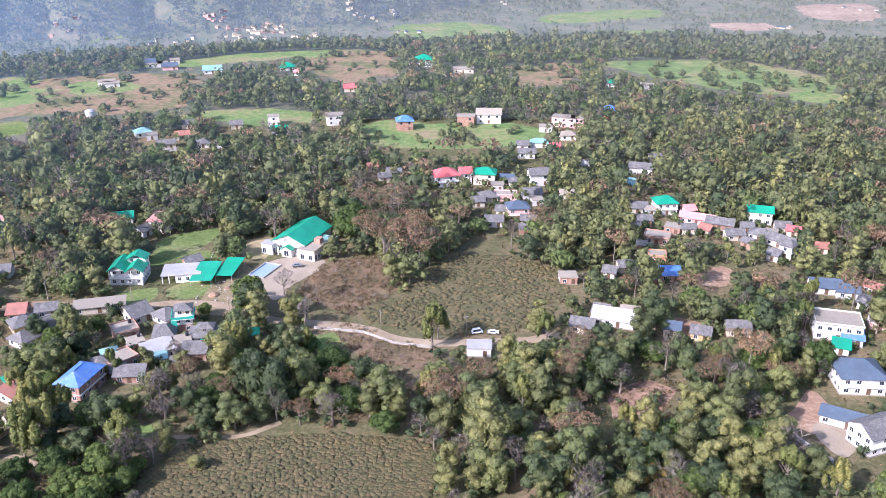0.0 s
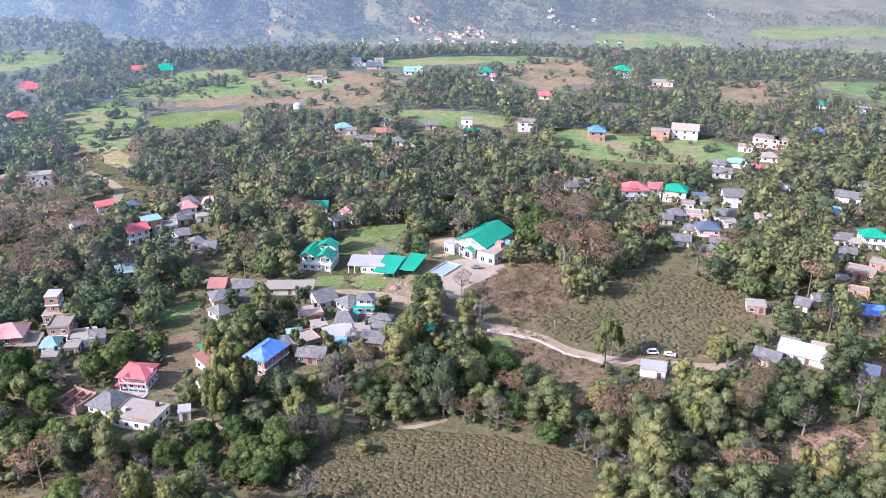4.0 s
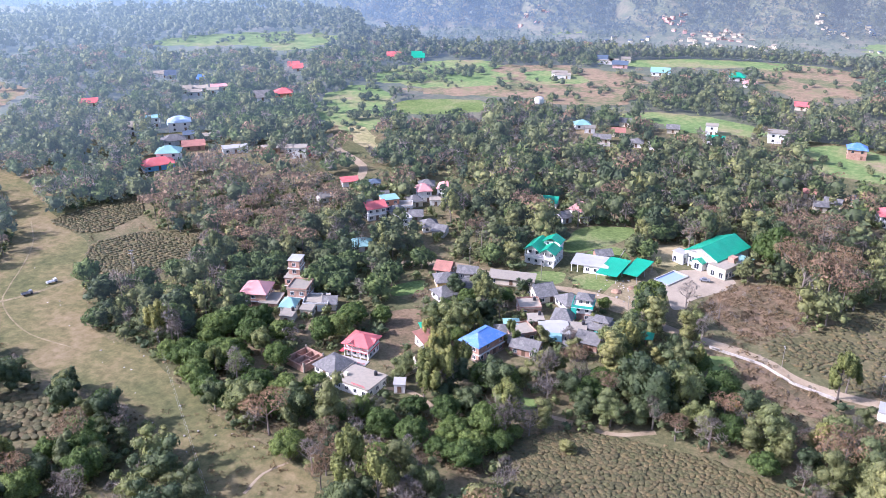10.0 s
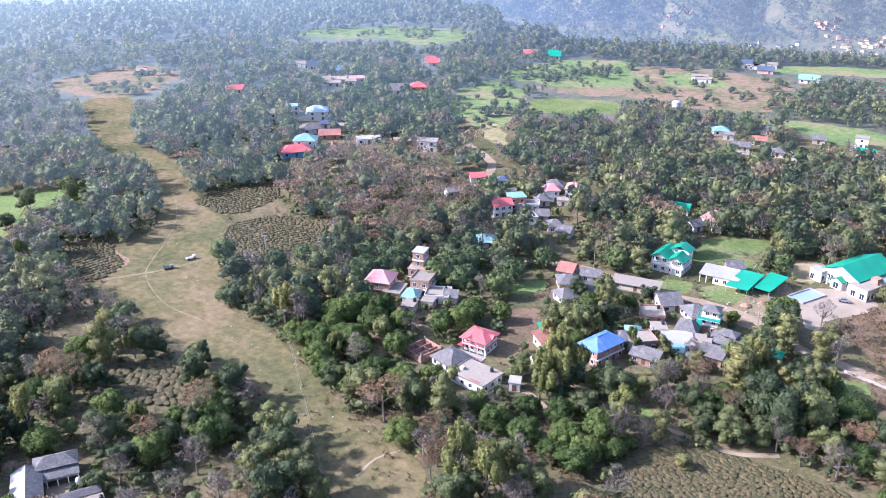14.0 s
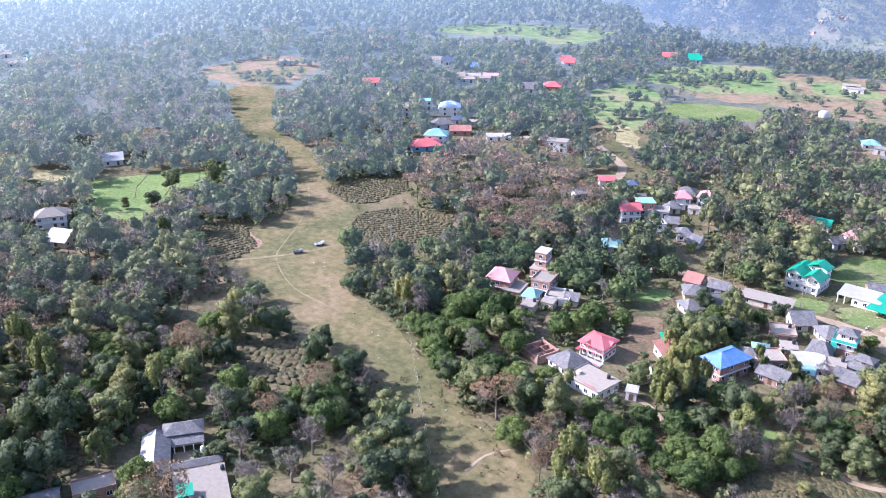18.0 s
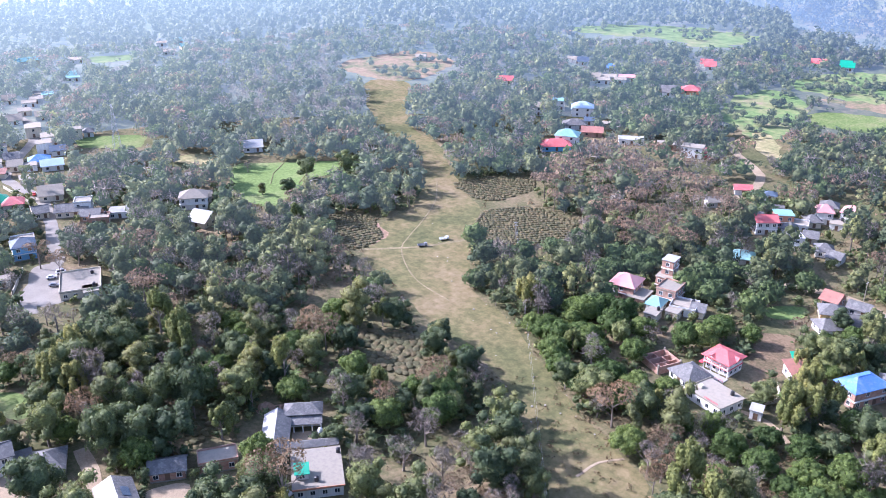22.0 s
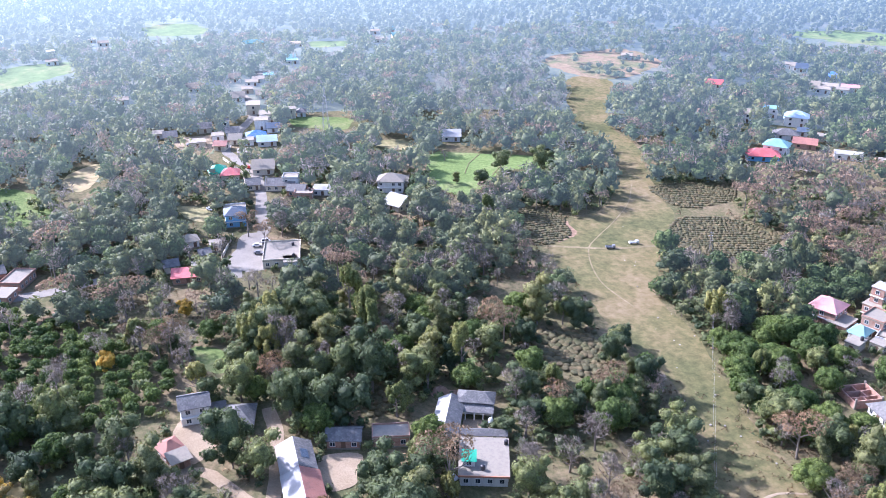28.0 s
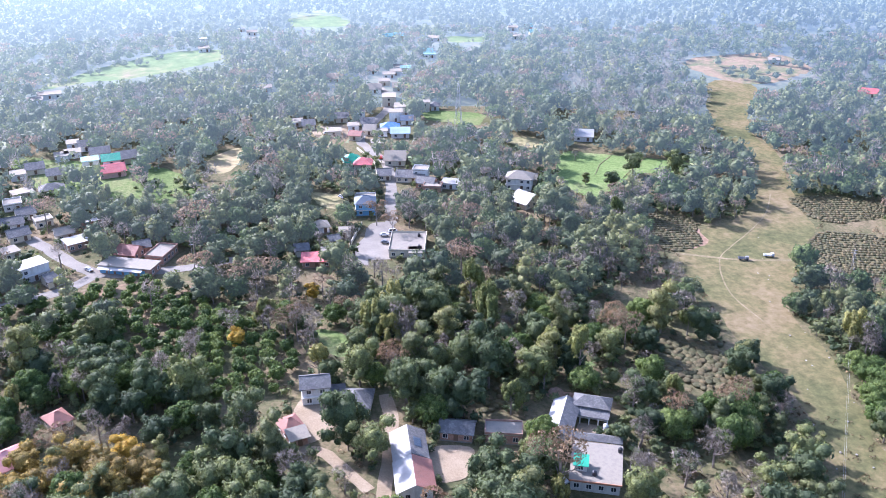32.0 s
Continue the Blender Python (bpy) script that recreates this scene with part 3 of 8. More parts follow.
patch("field", [(-627, -166), (-757, -91), (-776, -19), (-719, -23), (-674, -83), (-667, -130)], FARFIELD, "far pale green field in haze")
patch("field", [(-463, -32), (-493, -8), (-448, -12), (-442, -23)], STRAW, "small dry field beside a lane")
patch("field", [(-406, 21), (-397, 42), (-376, 36), (-386, 24)], STRAW, "dry tan field beside a blue house")
patch("field", [(-270, 14), (-263, 25), (-245, 21), (-258, 13)], GRASS, "sunny green clearing in the trees")
patch("field", [(-542, 103), (-525, 144), (-495, 133), (-514, 105)], GRASS, "green strip behind the town")
patch("yard", [(-360, 44), (-358, 57), (-319, 52), (-320, 37)], TARMAC, "dusty grey yard with parked cars", "yard", wobble=0.6, lift=0.1)
patch("yard", [(-196, 39), (-193, 52), (-179, 47), (-178, 37)], DIRT, "dusty pale yard of the farm compound", "yard", wobble=1.2, lift=0.1)
patch("yard", [(-228, 5), (-229, 18), (-214, 18), (-203, 8), (-206, 0)], DIRT, "dusty yard before a white cottage", "yard", wobble=0.6, lift=0.1)
patch("town_yard", [(-520, 30), (-515, 62), (-495, 62), (-490, 34)], DIRT, "pale dusty open ground in the town", "yard", wobble=1, lift=0.1)
patch("meadow_clearing", [(-134, 234), (-122, 240), (-114, 228), (-124, 220)], SCRUBLAND, "dry grass between houses and trees", "meadow")
road("dirt_road", [(-179, 281), (-153, 293), (-126, 288), (-103, 293), (-84, 292), (-65, 281), (-46, 277), (-29, 274), (-17, 266), (-3, 263), (17, 264), (29, 265), (45, 269)], 4.6, DIRT, "pale rutted dirt road through the village")
road("footpath", [(-134, 197), (-121, 200), (-106, 195), (-91, 206), (-75, 209), (-59, 209), (-48, 216)], 2.0, DIRT, "narrow worn earth path", "path")
road("footpath", [(-22, 228), (-15, 233), (1, 249), (15, 262)], 1.8, DIRT, "narrow earth path climbing to the road", "path")
road("track", [(-299, 164), (-287, 187), (-282, 207)], 1.8, TRODDEN, "pale wheel track across the riverbed", "track")
road("road", [(-290, -125), (-305, -104), (-313, -90), (-319, -77), (-330, -66), (-328, -56), (-329, -43), (-330, -26), (-334, -10)], 6.0, TARMAC, "pale grey village road with a bend")
road("road", [(-331, -66), (-343, -77), (-357, -87), (-375, -100)], 6.0, TARMAC, "grey side road climbing to houses")
road("road", [(-316, 36), (-339, 41), (-358, 55), (-378, 58), (-405, 63), (-440, 66), (-469, 60), (-494, 60), (-560, 88), (-615, 88)], 5.5, TARMAC, "dusty main road into the town")
road("lane", [(-223, 31), (-205, 30), (-177, 23), (-160, 18)], 4.0, DIRT, "pale lane between trees and sheds", "lane")
road("lane", [(-206, -22), (-203, -9), (-200, 8), (-191, 14), (-180, 20)], 3.5, DIRT, "pale earth lane to the sheds", "lane")
road("lane", [(-258, 330), (-250, 352), (-262, 384), (-300, 410), (-318, 430)], 5.0, DIRT, "pale lane between hamlet houses", "lane")
patch("river_bank", [(-321, 188), (-303, 180), (-298, 172), (-304, 168), (-318, 178)], SOIL, "eroded reddish bank of the riverbed", "bank", wobble=3.5)
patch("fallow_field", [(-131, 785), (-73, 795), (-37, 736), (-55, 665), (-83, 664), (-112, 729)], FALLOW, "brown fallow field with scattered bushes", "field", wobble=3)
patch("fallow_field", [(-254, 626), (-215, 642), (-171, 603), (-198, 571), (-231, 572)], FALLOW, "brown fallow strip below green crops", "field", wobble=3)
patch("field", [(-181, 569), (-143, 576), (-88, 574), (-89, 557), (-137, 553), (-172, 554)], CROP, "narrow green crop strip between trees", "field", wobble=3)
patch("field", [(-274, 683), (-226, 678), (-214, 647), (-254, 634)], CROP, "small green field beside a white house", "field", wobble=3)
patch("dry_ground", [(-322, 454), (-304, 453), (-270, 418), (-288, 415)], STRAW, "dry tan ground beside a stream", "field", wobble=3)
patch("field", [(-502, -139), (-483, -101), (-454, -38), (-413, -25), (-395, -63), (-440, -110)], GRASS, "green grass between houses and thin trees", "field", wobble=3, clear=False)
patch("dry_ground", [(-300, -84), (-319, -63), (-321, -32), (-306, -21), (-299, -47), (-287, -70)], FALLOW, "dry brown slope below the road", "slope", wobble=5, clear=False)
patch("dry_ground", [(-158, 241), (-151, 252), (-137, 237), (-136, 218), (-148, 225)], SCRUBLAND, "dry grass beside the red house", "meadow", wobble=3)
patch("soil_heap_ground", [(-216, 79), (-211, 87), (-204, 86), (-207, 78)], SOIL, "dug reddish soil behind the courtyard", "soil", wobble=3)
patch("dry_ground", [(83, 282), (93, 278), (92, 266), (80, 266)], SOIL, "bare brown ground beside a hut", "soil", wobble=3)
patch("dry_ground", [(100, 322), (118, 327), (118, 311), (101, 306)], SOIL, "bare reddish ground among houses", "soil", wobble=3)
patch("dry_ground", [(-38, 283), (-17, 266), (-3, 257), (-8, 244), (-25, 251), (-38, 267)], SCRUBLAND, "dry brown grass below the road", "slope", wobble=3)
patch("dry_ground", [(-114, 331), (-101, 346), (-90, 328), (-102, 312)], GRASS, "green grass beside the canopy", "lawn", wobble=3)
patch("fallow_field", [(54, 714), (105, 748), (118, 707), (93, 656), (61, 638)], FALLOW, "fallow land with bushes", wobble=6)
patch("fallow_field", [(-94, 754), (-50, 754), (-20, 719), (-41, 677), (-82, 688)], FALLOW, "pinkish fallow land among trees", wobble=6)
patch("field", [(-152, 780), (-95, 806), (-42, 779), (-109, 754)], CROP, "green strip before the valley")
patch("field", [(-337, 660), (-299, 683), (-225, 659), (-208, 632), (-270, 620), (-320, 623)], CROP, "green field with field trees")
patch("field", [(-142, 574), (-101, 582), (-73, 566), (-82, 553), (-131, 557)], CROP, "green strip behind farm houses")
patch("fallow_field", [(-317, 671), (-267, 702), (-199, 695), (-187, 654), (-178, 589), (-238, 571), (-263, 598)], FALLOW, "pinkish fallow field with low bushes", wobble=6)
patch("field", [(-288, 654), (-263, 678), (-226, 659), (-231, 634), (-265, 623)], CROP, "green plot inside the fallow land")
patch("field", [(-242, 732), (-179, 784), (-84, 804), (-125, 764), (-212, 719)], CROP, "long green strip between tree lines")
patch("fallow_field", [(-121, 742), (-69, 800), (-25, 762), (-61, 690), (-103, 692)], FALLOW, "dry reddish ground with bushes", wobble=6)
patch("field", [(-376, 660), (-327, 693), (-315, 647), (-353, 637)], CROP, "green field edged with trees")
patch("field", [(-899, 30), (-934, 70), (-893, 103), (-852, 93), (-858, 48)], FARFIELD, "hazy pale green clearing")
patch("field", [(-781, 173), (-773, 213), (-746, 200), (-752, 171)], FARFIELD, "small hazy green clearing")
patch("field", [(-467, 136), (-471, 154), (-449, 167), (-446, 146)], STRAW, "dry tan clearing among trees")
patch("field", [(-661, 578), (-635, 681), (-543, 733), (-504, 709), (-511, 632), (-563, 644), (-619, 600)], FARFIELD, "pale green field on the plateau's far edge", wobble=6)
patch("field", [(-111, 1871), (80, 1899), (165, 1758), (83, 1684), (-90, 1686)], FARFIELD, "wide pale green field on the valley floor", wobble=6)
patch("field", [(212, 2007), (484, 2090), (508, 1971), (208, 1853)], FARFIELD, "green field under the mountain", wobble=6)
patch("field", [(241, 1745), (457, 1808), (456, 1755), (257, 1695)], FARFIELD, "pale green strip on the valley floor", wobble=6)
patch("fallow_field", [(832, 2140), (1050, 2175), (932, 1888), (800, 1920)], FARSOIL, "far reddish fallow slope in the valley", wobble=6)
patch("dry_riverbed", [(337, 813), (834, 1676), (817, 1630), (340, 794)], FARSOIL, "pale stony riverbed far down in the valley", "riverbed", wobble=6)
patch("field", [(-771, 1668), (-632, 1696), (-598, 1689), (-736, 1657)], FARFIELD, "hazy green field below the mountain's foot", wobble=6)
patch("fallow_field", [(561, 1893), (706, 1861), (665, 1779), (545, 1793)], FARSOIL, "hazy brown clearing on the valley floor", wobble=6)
road("track", [(-352, 240), (-330, 224), (-312, 205), (-300, 190), (-288, 178), (-262, 168), (-238, 168)], 0.6, TRODDEN, "worn cattle track on the dry meadow", "track")
road("footpath", [(-135, 137), (-136, 146), (-133, 153)], 0.8, DIRT, "short pale path down to the riverbed", "path")


# ---- houses ----
ROOF_WORDS = {"teal": "teal sheet", "tealgrey": "faded teal", "red": "red sheet", "pink": "pink-red sheet", "blue": "bright blue sheet",
              "bluewhite": "pale blue", "slateblue": "slate-blue sheet", "rust": "rusty sheet", "ochre": "ochre", "whitesheet": "white",
              "slate": "old grey slate", "concrete": "grey concrete"}
SHARED = {}


def shared(key, make):
    if key not in SHARED:
        SHARED[key] = make()
    return SHARED[key]


def roof_shape(style, w, d, over, h, rise, thick=0.18):
    x, y = w / 2 + over, d / 2 + over
    s = Shape()
    if style == "flat":
        return s.box(-w / 2 - 0.3, w / 2 + 0.3, -d / 2 - 0.3, d / 2 + 0.3, h, h + 0.22)
    low = h - 0.1
    if style == "shed":
        return s.slab([(-x, -y, low), (x, -y, low), (x, y, h + rise * 0.6), (-x, y, h + rise * 0.6)], thick)
    top = h + rise
    if style == "pyramid":
        a = (0, 0, top)
        for p, q in (((-x, -y), (x, -y)), ((x, -y), (x, y)), ((x, y), (-x, y)), ((-x, y), (-x, -y))):
            s.slab([(*p, low), (*q, low), a], thick)
        return s
    if style == "gable":
        s.slab([(-x, -y, low), (x, -y, low), (x, 0, top), (-x, 0, top)], thick)
        return s.slab([(x, y, low), (-x, y, low), (-x, 0, top), (x, 0, top)], thick)
    k = min(y, x * 0.85)
    a, b = (-(x - k) - 0.05, 0, top), (x - k + 0.05, 0, top)
    s.slab([(-x, -y, low), (x, -y, low), b, a], thick)
    s.slab([(x, y, low), (-x, y, low), a, b], thick)
    s.slab([(x, -y, low), (x, y, low), b], thick)
    return s.slab([(-x, y, low), (-x, -y, low), a], thick)


def window_mesh(w, h):
    s = Shape()
    for x0, x1, z0, z1 in ((-w / 2 - 0.1, -w / 2, -h / 2, h / 2), (w / 2, w / 2 + 0.1, -h / 2, h / 2),
                           (-w / 2 - 0.1, w / 2 + 0.1, h / 2, h / 2 + 0.1), (-w / 2 - 0.16, w / 2 + 0.16, -h / 2 - 0.1, -h / 2)):
        s.box(x0, x1, -0.12, 0.02, z0, z1)
    s.box(-0.04, 0.04, -0.07, 0.02, -h / 2, h / 2)
    return s.mesh("window", TRIM)


def pane_mesh(w, h):
    return Shape().box(-w / 2, w / 2, -0.05, 0.02, -h / 2, h / 2).mesh("pane", GLASS)


def add_window(parent, m, w, h, fine):
    if fine:
        win = part("window", shared(("win", w, h), lambda: window_mesh(w, h)), None, parent, at=m)
        part("pane", shared(("pane", w, h), lambda: pane_mesh(w, h)), None, win)
    else:
        part("window", shared(("dark", w, h), lambda: Shape().box(-w / 2, w / 2, -0.08, 0.02, -h / 2, h / 2).mesh("window", GLASS)), None, parent, at=m)


def sides(w, d):
    """Turns that carry a panel's own frame on to each outer wall: front, right, back, left."""
    return ((pose(0, -d / 2, 0), w), (pose(w / 2, 0, 0, 0, 0, 90), d), (pose(0, d / 2, 0, 0, 0, 180), w), (pose(-w / 2, 0, 0, 0, 0, -90), d))


HOUSES = []


def house(x, y, turn, w, d, storeys, style, roof, wall, label="", name="house", base=None, rise=None, windows=True, group=""):
    z = float(land(x, y)) if base is None else base
    rng = random.Random(int(x * 7 + y * 13))
    if name == "house" and storeys == 1 and w < 7.6:
        name = "cottage"
    fine = math.hypot(x, y) < 430
    if math.hypot(x, y) > 330:
        w, d = w * 0.88, d * 0.85
    h = 3.0 * storeys + 0.2
    kind = {"flat": "flat", "shed": "lean-to", "hip": "hipped", "gable": "gabled", "pyramid": "pyramid"}[style]
    wallword = {"brick": "bare-brick"}.get(wall, wall + "-walled")
    t = thing(name, pose(x, y, z, 0, 0, turn), label or f"{('low', 'two-storey', 'three-storey', 'tall')[storeys - 1]} {wallword} house with {ROOF_WORDS[roof]} {kind} roof", "house", group)
    rise = rise or 0.3 * d
    s = Shape().box(-w / 2, w / 2, -d / 2, d / 2, -0.3, h)
    if style == "gable":
        for e in (-w / 2 + 0.01, w / 2 - 0.01):
            s.face((e, -d / 2, h), (e, d / 2, h), (e, 0, h + rise * 0.92))
    if style == "shed":
        for e in (-w / 2 + 0.01, w / 2 - 0.01):
            s.face((e, -d / 2, h), (e, d / 2, h), (e, d / 2, h + rise * 0.5))
        s.face((-w / 2, d / 2 - 0.01, h), (w / 2, d / 2 - 0.01, h), (w / 2, d / 2 - 0.01, h + rise * 0.5), (-w / 2, d / 2 - 0.01, h + rise * 0.5))
    part("wall", s, WALL[wall], t)
    part("roof", roof_shape(style, w, d, 0.25 if style == "flat" else 0.7, h, rise), ROOF[roof], t, ROOF_WORDS[roof] + " roof")
    if fine:
        part("plinth", Shape().box(-w / 2 - 0.15, w / 2 + 0.15, -d / 2 - 0.15, d / 2 + 0.15, -0.3, 0.35), ROOF["concrete"], t)
        for k in range(1, storeys):
            part("floor_band", Shape().box(-w / 2 - 0.25, w / 2 + 0.25, -d / 2 - 0.55, d / 2 + 0.25, 3 * k - 0.1, 3 * k + 0.12), TRIM, t)
        if style == "flat":
            p = Shape()
            hh = h + 0.22 + 0.55
            p.box(-w / 2 - 0.2, w / 2 + 0.2, -d / 2 - 0.2, -d / 2, h + 0.22, hh).box(-w / 2 - 0.2, w / 2 + 0.2, d / 2, d / 2 + 0.2, h + 0.22, hh)
            p.box(-w / 2 - 0.2, -w / 2, -d / 2, d / 2, h + 0.22, hh).box(w / 2, w / 2 + 0.2, -d / 2, d / 2, h + 0.22, hh)
            if roof == "concrete" and w > 7:
                part("parapet", p, WALL[wall], t)
        elif style in ("gable", "hip"):
            e = w / 2 + 0.7 if style == "gable" else max(0.1, w / 2 + 0.7 - min(d / 2 + 0.7, (w / 2 + 0.7) * 0.85))
            part("ridge_cap", Shape().tube((-e, 0, h + rise + 0.02), (e, 0, h + rise + 0.02), 0.14, 0.14, 6), ROOF[roof], t)
    if windows:
        for i, (m, length) in enumerate(sides(w, d)):
            if i == 2 or (i and math.hypot(x, y) > 700):
                continue
            n = max(1, int(length / (3.0 if fine else 4.5)))
            for k in range(storeys):
                for j in range(n):
                    u = (j + 0.5) / n * length - length / 2
                    if i == 0 and k == 0 and j == n // 2:
                        part("door", shared("door", lambda: Shape().box(-0.55, 0.55, -0.06, 0.02, 0.0, 2.1).box(-0.65, -0.55, -0.1, 0.02, 0, 2.2).box(0.55, 0.65, -0.1, 0.02, 0, 2.2).box(-0.65, 0.65, -0.1, 0.02, 2.1, 2.22).mesh("door", WOOD)),
                             None, t, at=m @ pose(u, 0, 0.3))
                    elif rng.random() < 0.85:
                        add_window(t, m @ pose(u, 0, 3 * k + 1.7), 1.3, 1.3, fine)
    HOUSES.append(t)
    SPOTS.append((x, y, math.hypot(w, d) / 2 + 1.0))
    if style == "flat" and fine and roof == "concrete" and rng.random() < 0.45:
        water_tank(pose(x, y, z, 0, 0, turn) @ pose(w * 0.3, d * 0.25, h + 0.22))
    return t


def water_tank(m):
    t = thing("water_tank", m, "black plastic water tank on a flat roof", "water tank", "roof tanks")
    def body():
        rings = [(0.6, 0.1)]
        for k in range(4):
            rings += [(0.6, 0.36 + k * 0.3), (0.57, 0.37 + k * 0.3), (0.57, 0.39 + k * 0.3), (0.6, 0.4 + k * 0.3)]
        return Shape().lathe(rings + [(0.25, 1.5)]).mesh("tank", TANK)
    part("tank", shared("tank", body), None, t)
    part("lid", shared("tanklid", lambda: Shape().tube((0, 0, 1.5), (0, 0, 1.6), 0.28, 0.25, 10).mesh("lid", TANK)), None, t)
    part("stand", shared("tankstand", lambda: Shape().box(-0.5, 0.5, -0.5, 0.5, 0, 0.1).mesh("stand", ROOF["concrete"])), None, t)


# right cluster t0
house(130.3, 235.8, -4, 13.6, 12.0, 2, "hip", "slateblue", "white")
house(137.5, 268.7, -15, 15.4, 11.0, 2, "flat", "concrete", "white")
house(147.4, 303.0, -11, 12.8, 9.0, 1, "gable", "slateblue", "white")
house(154.0, 298.9, -12, 8.9, 8.0, 1, "gable", "slateblue", "white")
house(165.4, 301.3, -49, 7.1, 6.0, 1, "gable", "rust", "cream")
house(145.9, 374.7, -16, 12.1, 8.0, 2, "gable", "teal", "white")
house(105.1, 387.5, 5, 11.1, 10.0, 2, "hip", "teal", "white")
house(117.2, 374.0, -25, 17.1, 7.0, 1, "gable", "pink", "pink")
house(115.8, 385.1, 13, 5.6, 7.0, 1, "gable", "pink", "pink")
house(92.2, 388.7, -3, 10.3, 8.0, 1, "gable", "slate", "cream")
house(98.3, 384.9, -4, 6.2, 6.0, 1, "hip", "concrete", "white")
house(93.9, 352.3, -20, 12.5, 9.0, 1, "flat", "concrete", "brick")
house(89.0, 331.6, -10, 8.1, 7.0, 1, "flat", "concrete", "orange")
house(90.0, 314.0, -1, 8.5, 6.0, 1, "shed", "blue", "brick")
house(73.5, 321.8, 7, 5.9, 7.0, 1, "gable", "slate", "cream")
house(125.9, 367.8, -24, 13.3, 8.0, 1, "gable", "slate", "brick")
house(128.2, 355.1, 0, 8.6, 7.0, 1, "gable", "slate", "cream")
house(140.0, 354.5, -37, 10.4, 8.0, 1, "hip", "slate", "white")
house(146.5, 346.9, -48, 13.6, 8.0, 1, "gable", "slate", "white")
house(144.8, 335.3, -43, 6.3, 8.0, 2, "hip", "slate", "white")
house(152.6, 363.6, -8, 7.2, 7.0, 1, "gable", "slate", "cream")
house(173.3, 361.6, -26, 8.3, 6.0, 1, "gable", "slateblue", "cream")
house(160.8, 340.0, -15, 5.3, 6.0, 1, "gable", "rust", "cream")
house(61.7, 278.1, -19, 14.5, 9.0, 1, "gable", "whitesheet", "white")
house(49.4, 272.1, -20, 7.8, 7.0, 1, "gable", "slate", "cream")
house(89.6, 266.4, -19, 6.2, 6.0, 1, "gable", "slate", "ochre")
house(103.2, 269.7, -6, 7.7, 7.0, 1, "gable", "slate", "cream")
house(49.3, 311.6, 1, 6.7, 6.0, 1, "flat", "concrete", "brick")
house(66.9, 316.5, -22, 4.6, 6.0, 1, "gable", "slate", "cream")
# middle cluster t0
house(1.2, 428.5, 15, 14.4, 12.0, 2, "hip", "red", "white")
house(11.5, 432.0, 8, 6.8, 9.0, 2, "gable", "red", "white")
house(21.8, 430.8, -8, 12.7, 10.0, 2, "hip", "teal", "cream")
house(49.5, 429.4, 8, 11.4, 10.0, 2, "gable", "slate", "white")
house(44.0, 408.6, 4, 10.5, 9.0, 1, "gable", "slate", "white")
house(22.3, 404.1, 12, 9.1, 9.0, 1, "hip", "slate", "cream")
house(31.0, 405.4, -4, 12.3, 8.0, 1, "flat", "concrete", "pink")
house(34.8, 381.0, 7, 10.9, 10.0, 2, "hip", "slateblue", "pink")
house(23.3, 371.4, 1, 8.7, 8.0, 1, "gable", "slate", "white")
house(33.3, 430.9, -4, 7.7, 7.0, 1, "gable", "slateblue", "white")
house(37.3, 425.6, 5, 7.1, 7.0, 1, "hip", "slate", "cream")
house(77.7, 453.3, -20, 6.8, 8.0, 1, "gable", "whitesheet", "cream")
house(-16.1, 451.1, 22, 6.9, 8.0, 1, "hip", "slate", "cream")
house(-25.7, 441.3, -7, 8.6, 7.0, 1, "gable", "slate", "cream")
house(-37.8, 450.8, 5, 6.2, 6.0, 1, "gable", "rust", "cream")
house(47.5, 475.3, -6, 11.0, 8.0, 1, "gable", "slate", "white")
house(65.1, 488.7, -8, 7.3, 8.0, 1, "flat", "red", "red")
house(106.8, 448.2, -18, 13.7, 9.0, 1, "gable", "slate", "white")
house(102.5, 468.8, -7, 9.2, 7.0, 1, "gable", "slate", "cream")
house(118.4, 466.2, -4, 7.4, 7.0, 1, "gable", "slate", "cream")
house(93.6, 422.5, -17, 12.4, 8.0, 1, "shed", "tealgrey", "white")
house(61.3, 406.9, -1, 7.6, 7.0, 1, "gable", "concrete", "cream")
# fields houses t0
house(-24.0, 534.2, 8, 11.3, 11.0, 2, "hip", "blue", "brick")
house(-69.3, 546.6, 12, 12.4, 11.0, 2, "flat", "concrete", "white")
house(-108.0, 543.6, 11, 8.2, 8.0, 2, "flat", "concrete", "white")
house(-101.2, 524.6, 11, 10.8, 8.0, 1, "gable", "teal", "white")
house(29.7, 550.2, -3, 17.7, 12.0, 2, "gable", "concrete", "white")
house(14.6, 543.0, -2, 12.4, 9.0, 2, "flat", "concrete", "brick")
house(77.5, 540.1, -18, 17.5, 10.0, 2, "flat", "concrete", "pink")
house(64.2, 529.0, -7, 9.3, 9.0, 1, "flat", "concrete", "white")
house(85.1, 538.1, -9, 8.8, 9.0, 2, "flat", "concrete", "pink")
house(109.5, 560.7, -11, 7.6, 9.0, 2, "hip", "blue", "orange")
house(75.5, 511.1, 2, 10.6, 8.0, 1, "hip", "concrete", "white")
house(56.9, 495.5, -7, 11.4, 8.0, 1, "hip", "tealgrey", "white")
house(-15.6, 726.0, 1, 16.3, 14.0, 2, "hip", "teal", "white")
house(16.6, 701.2, -1, 18.6, 12.0, 1, "flat", "concrete", "cream")
house(-126.6, 711.1, 10, 13.4, 12.0, 1, "hip", "teal", "white")
house(-113.1, 691.7, 9, 11.1, 10.0, 1, "hip", "pink", "white")
house(-185.1, 700.5, 15, 16.3, 12.0, 1, "gable", "tealgrey", "white")
house(-249.7, 651.7, 21, 13.8, 10.0, 1, "flat", "concrete", "white")
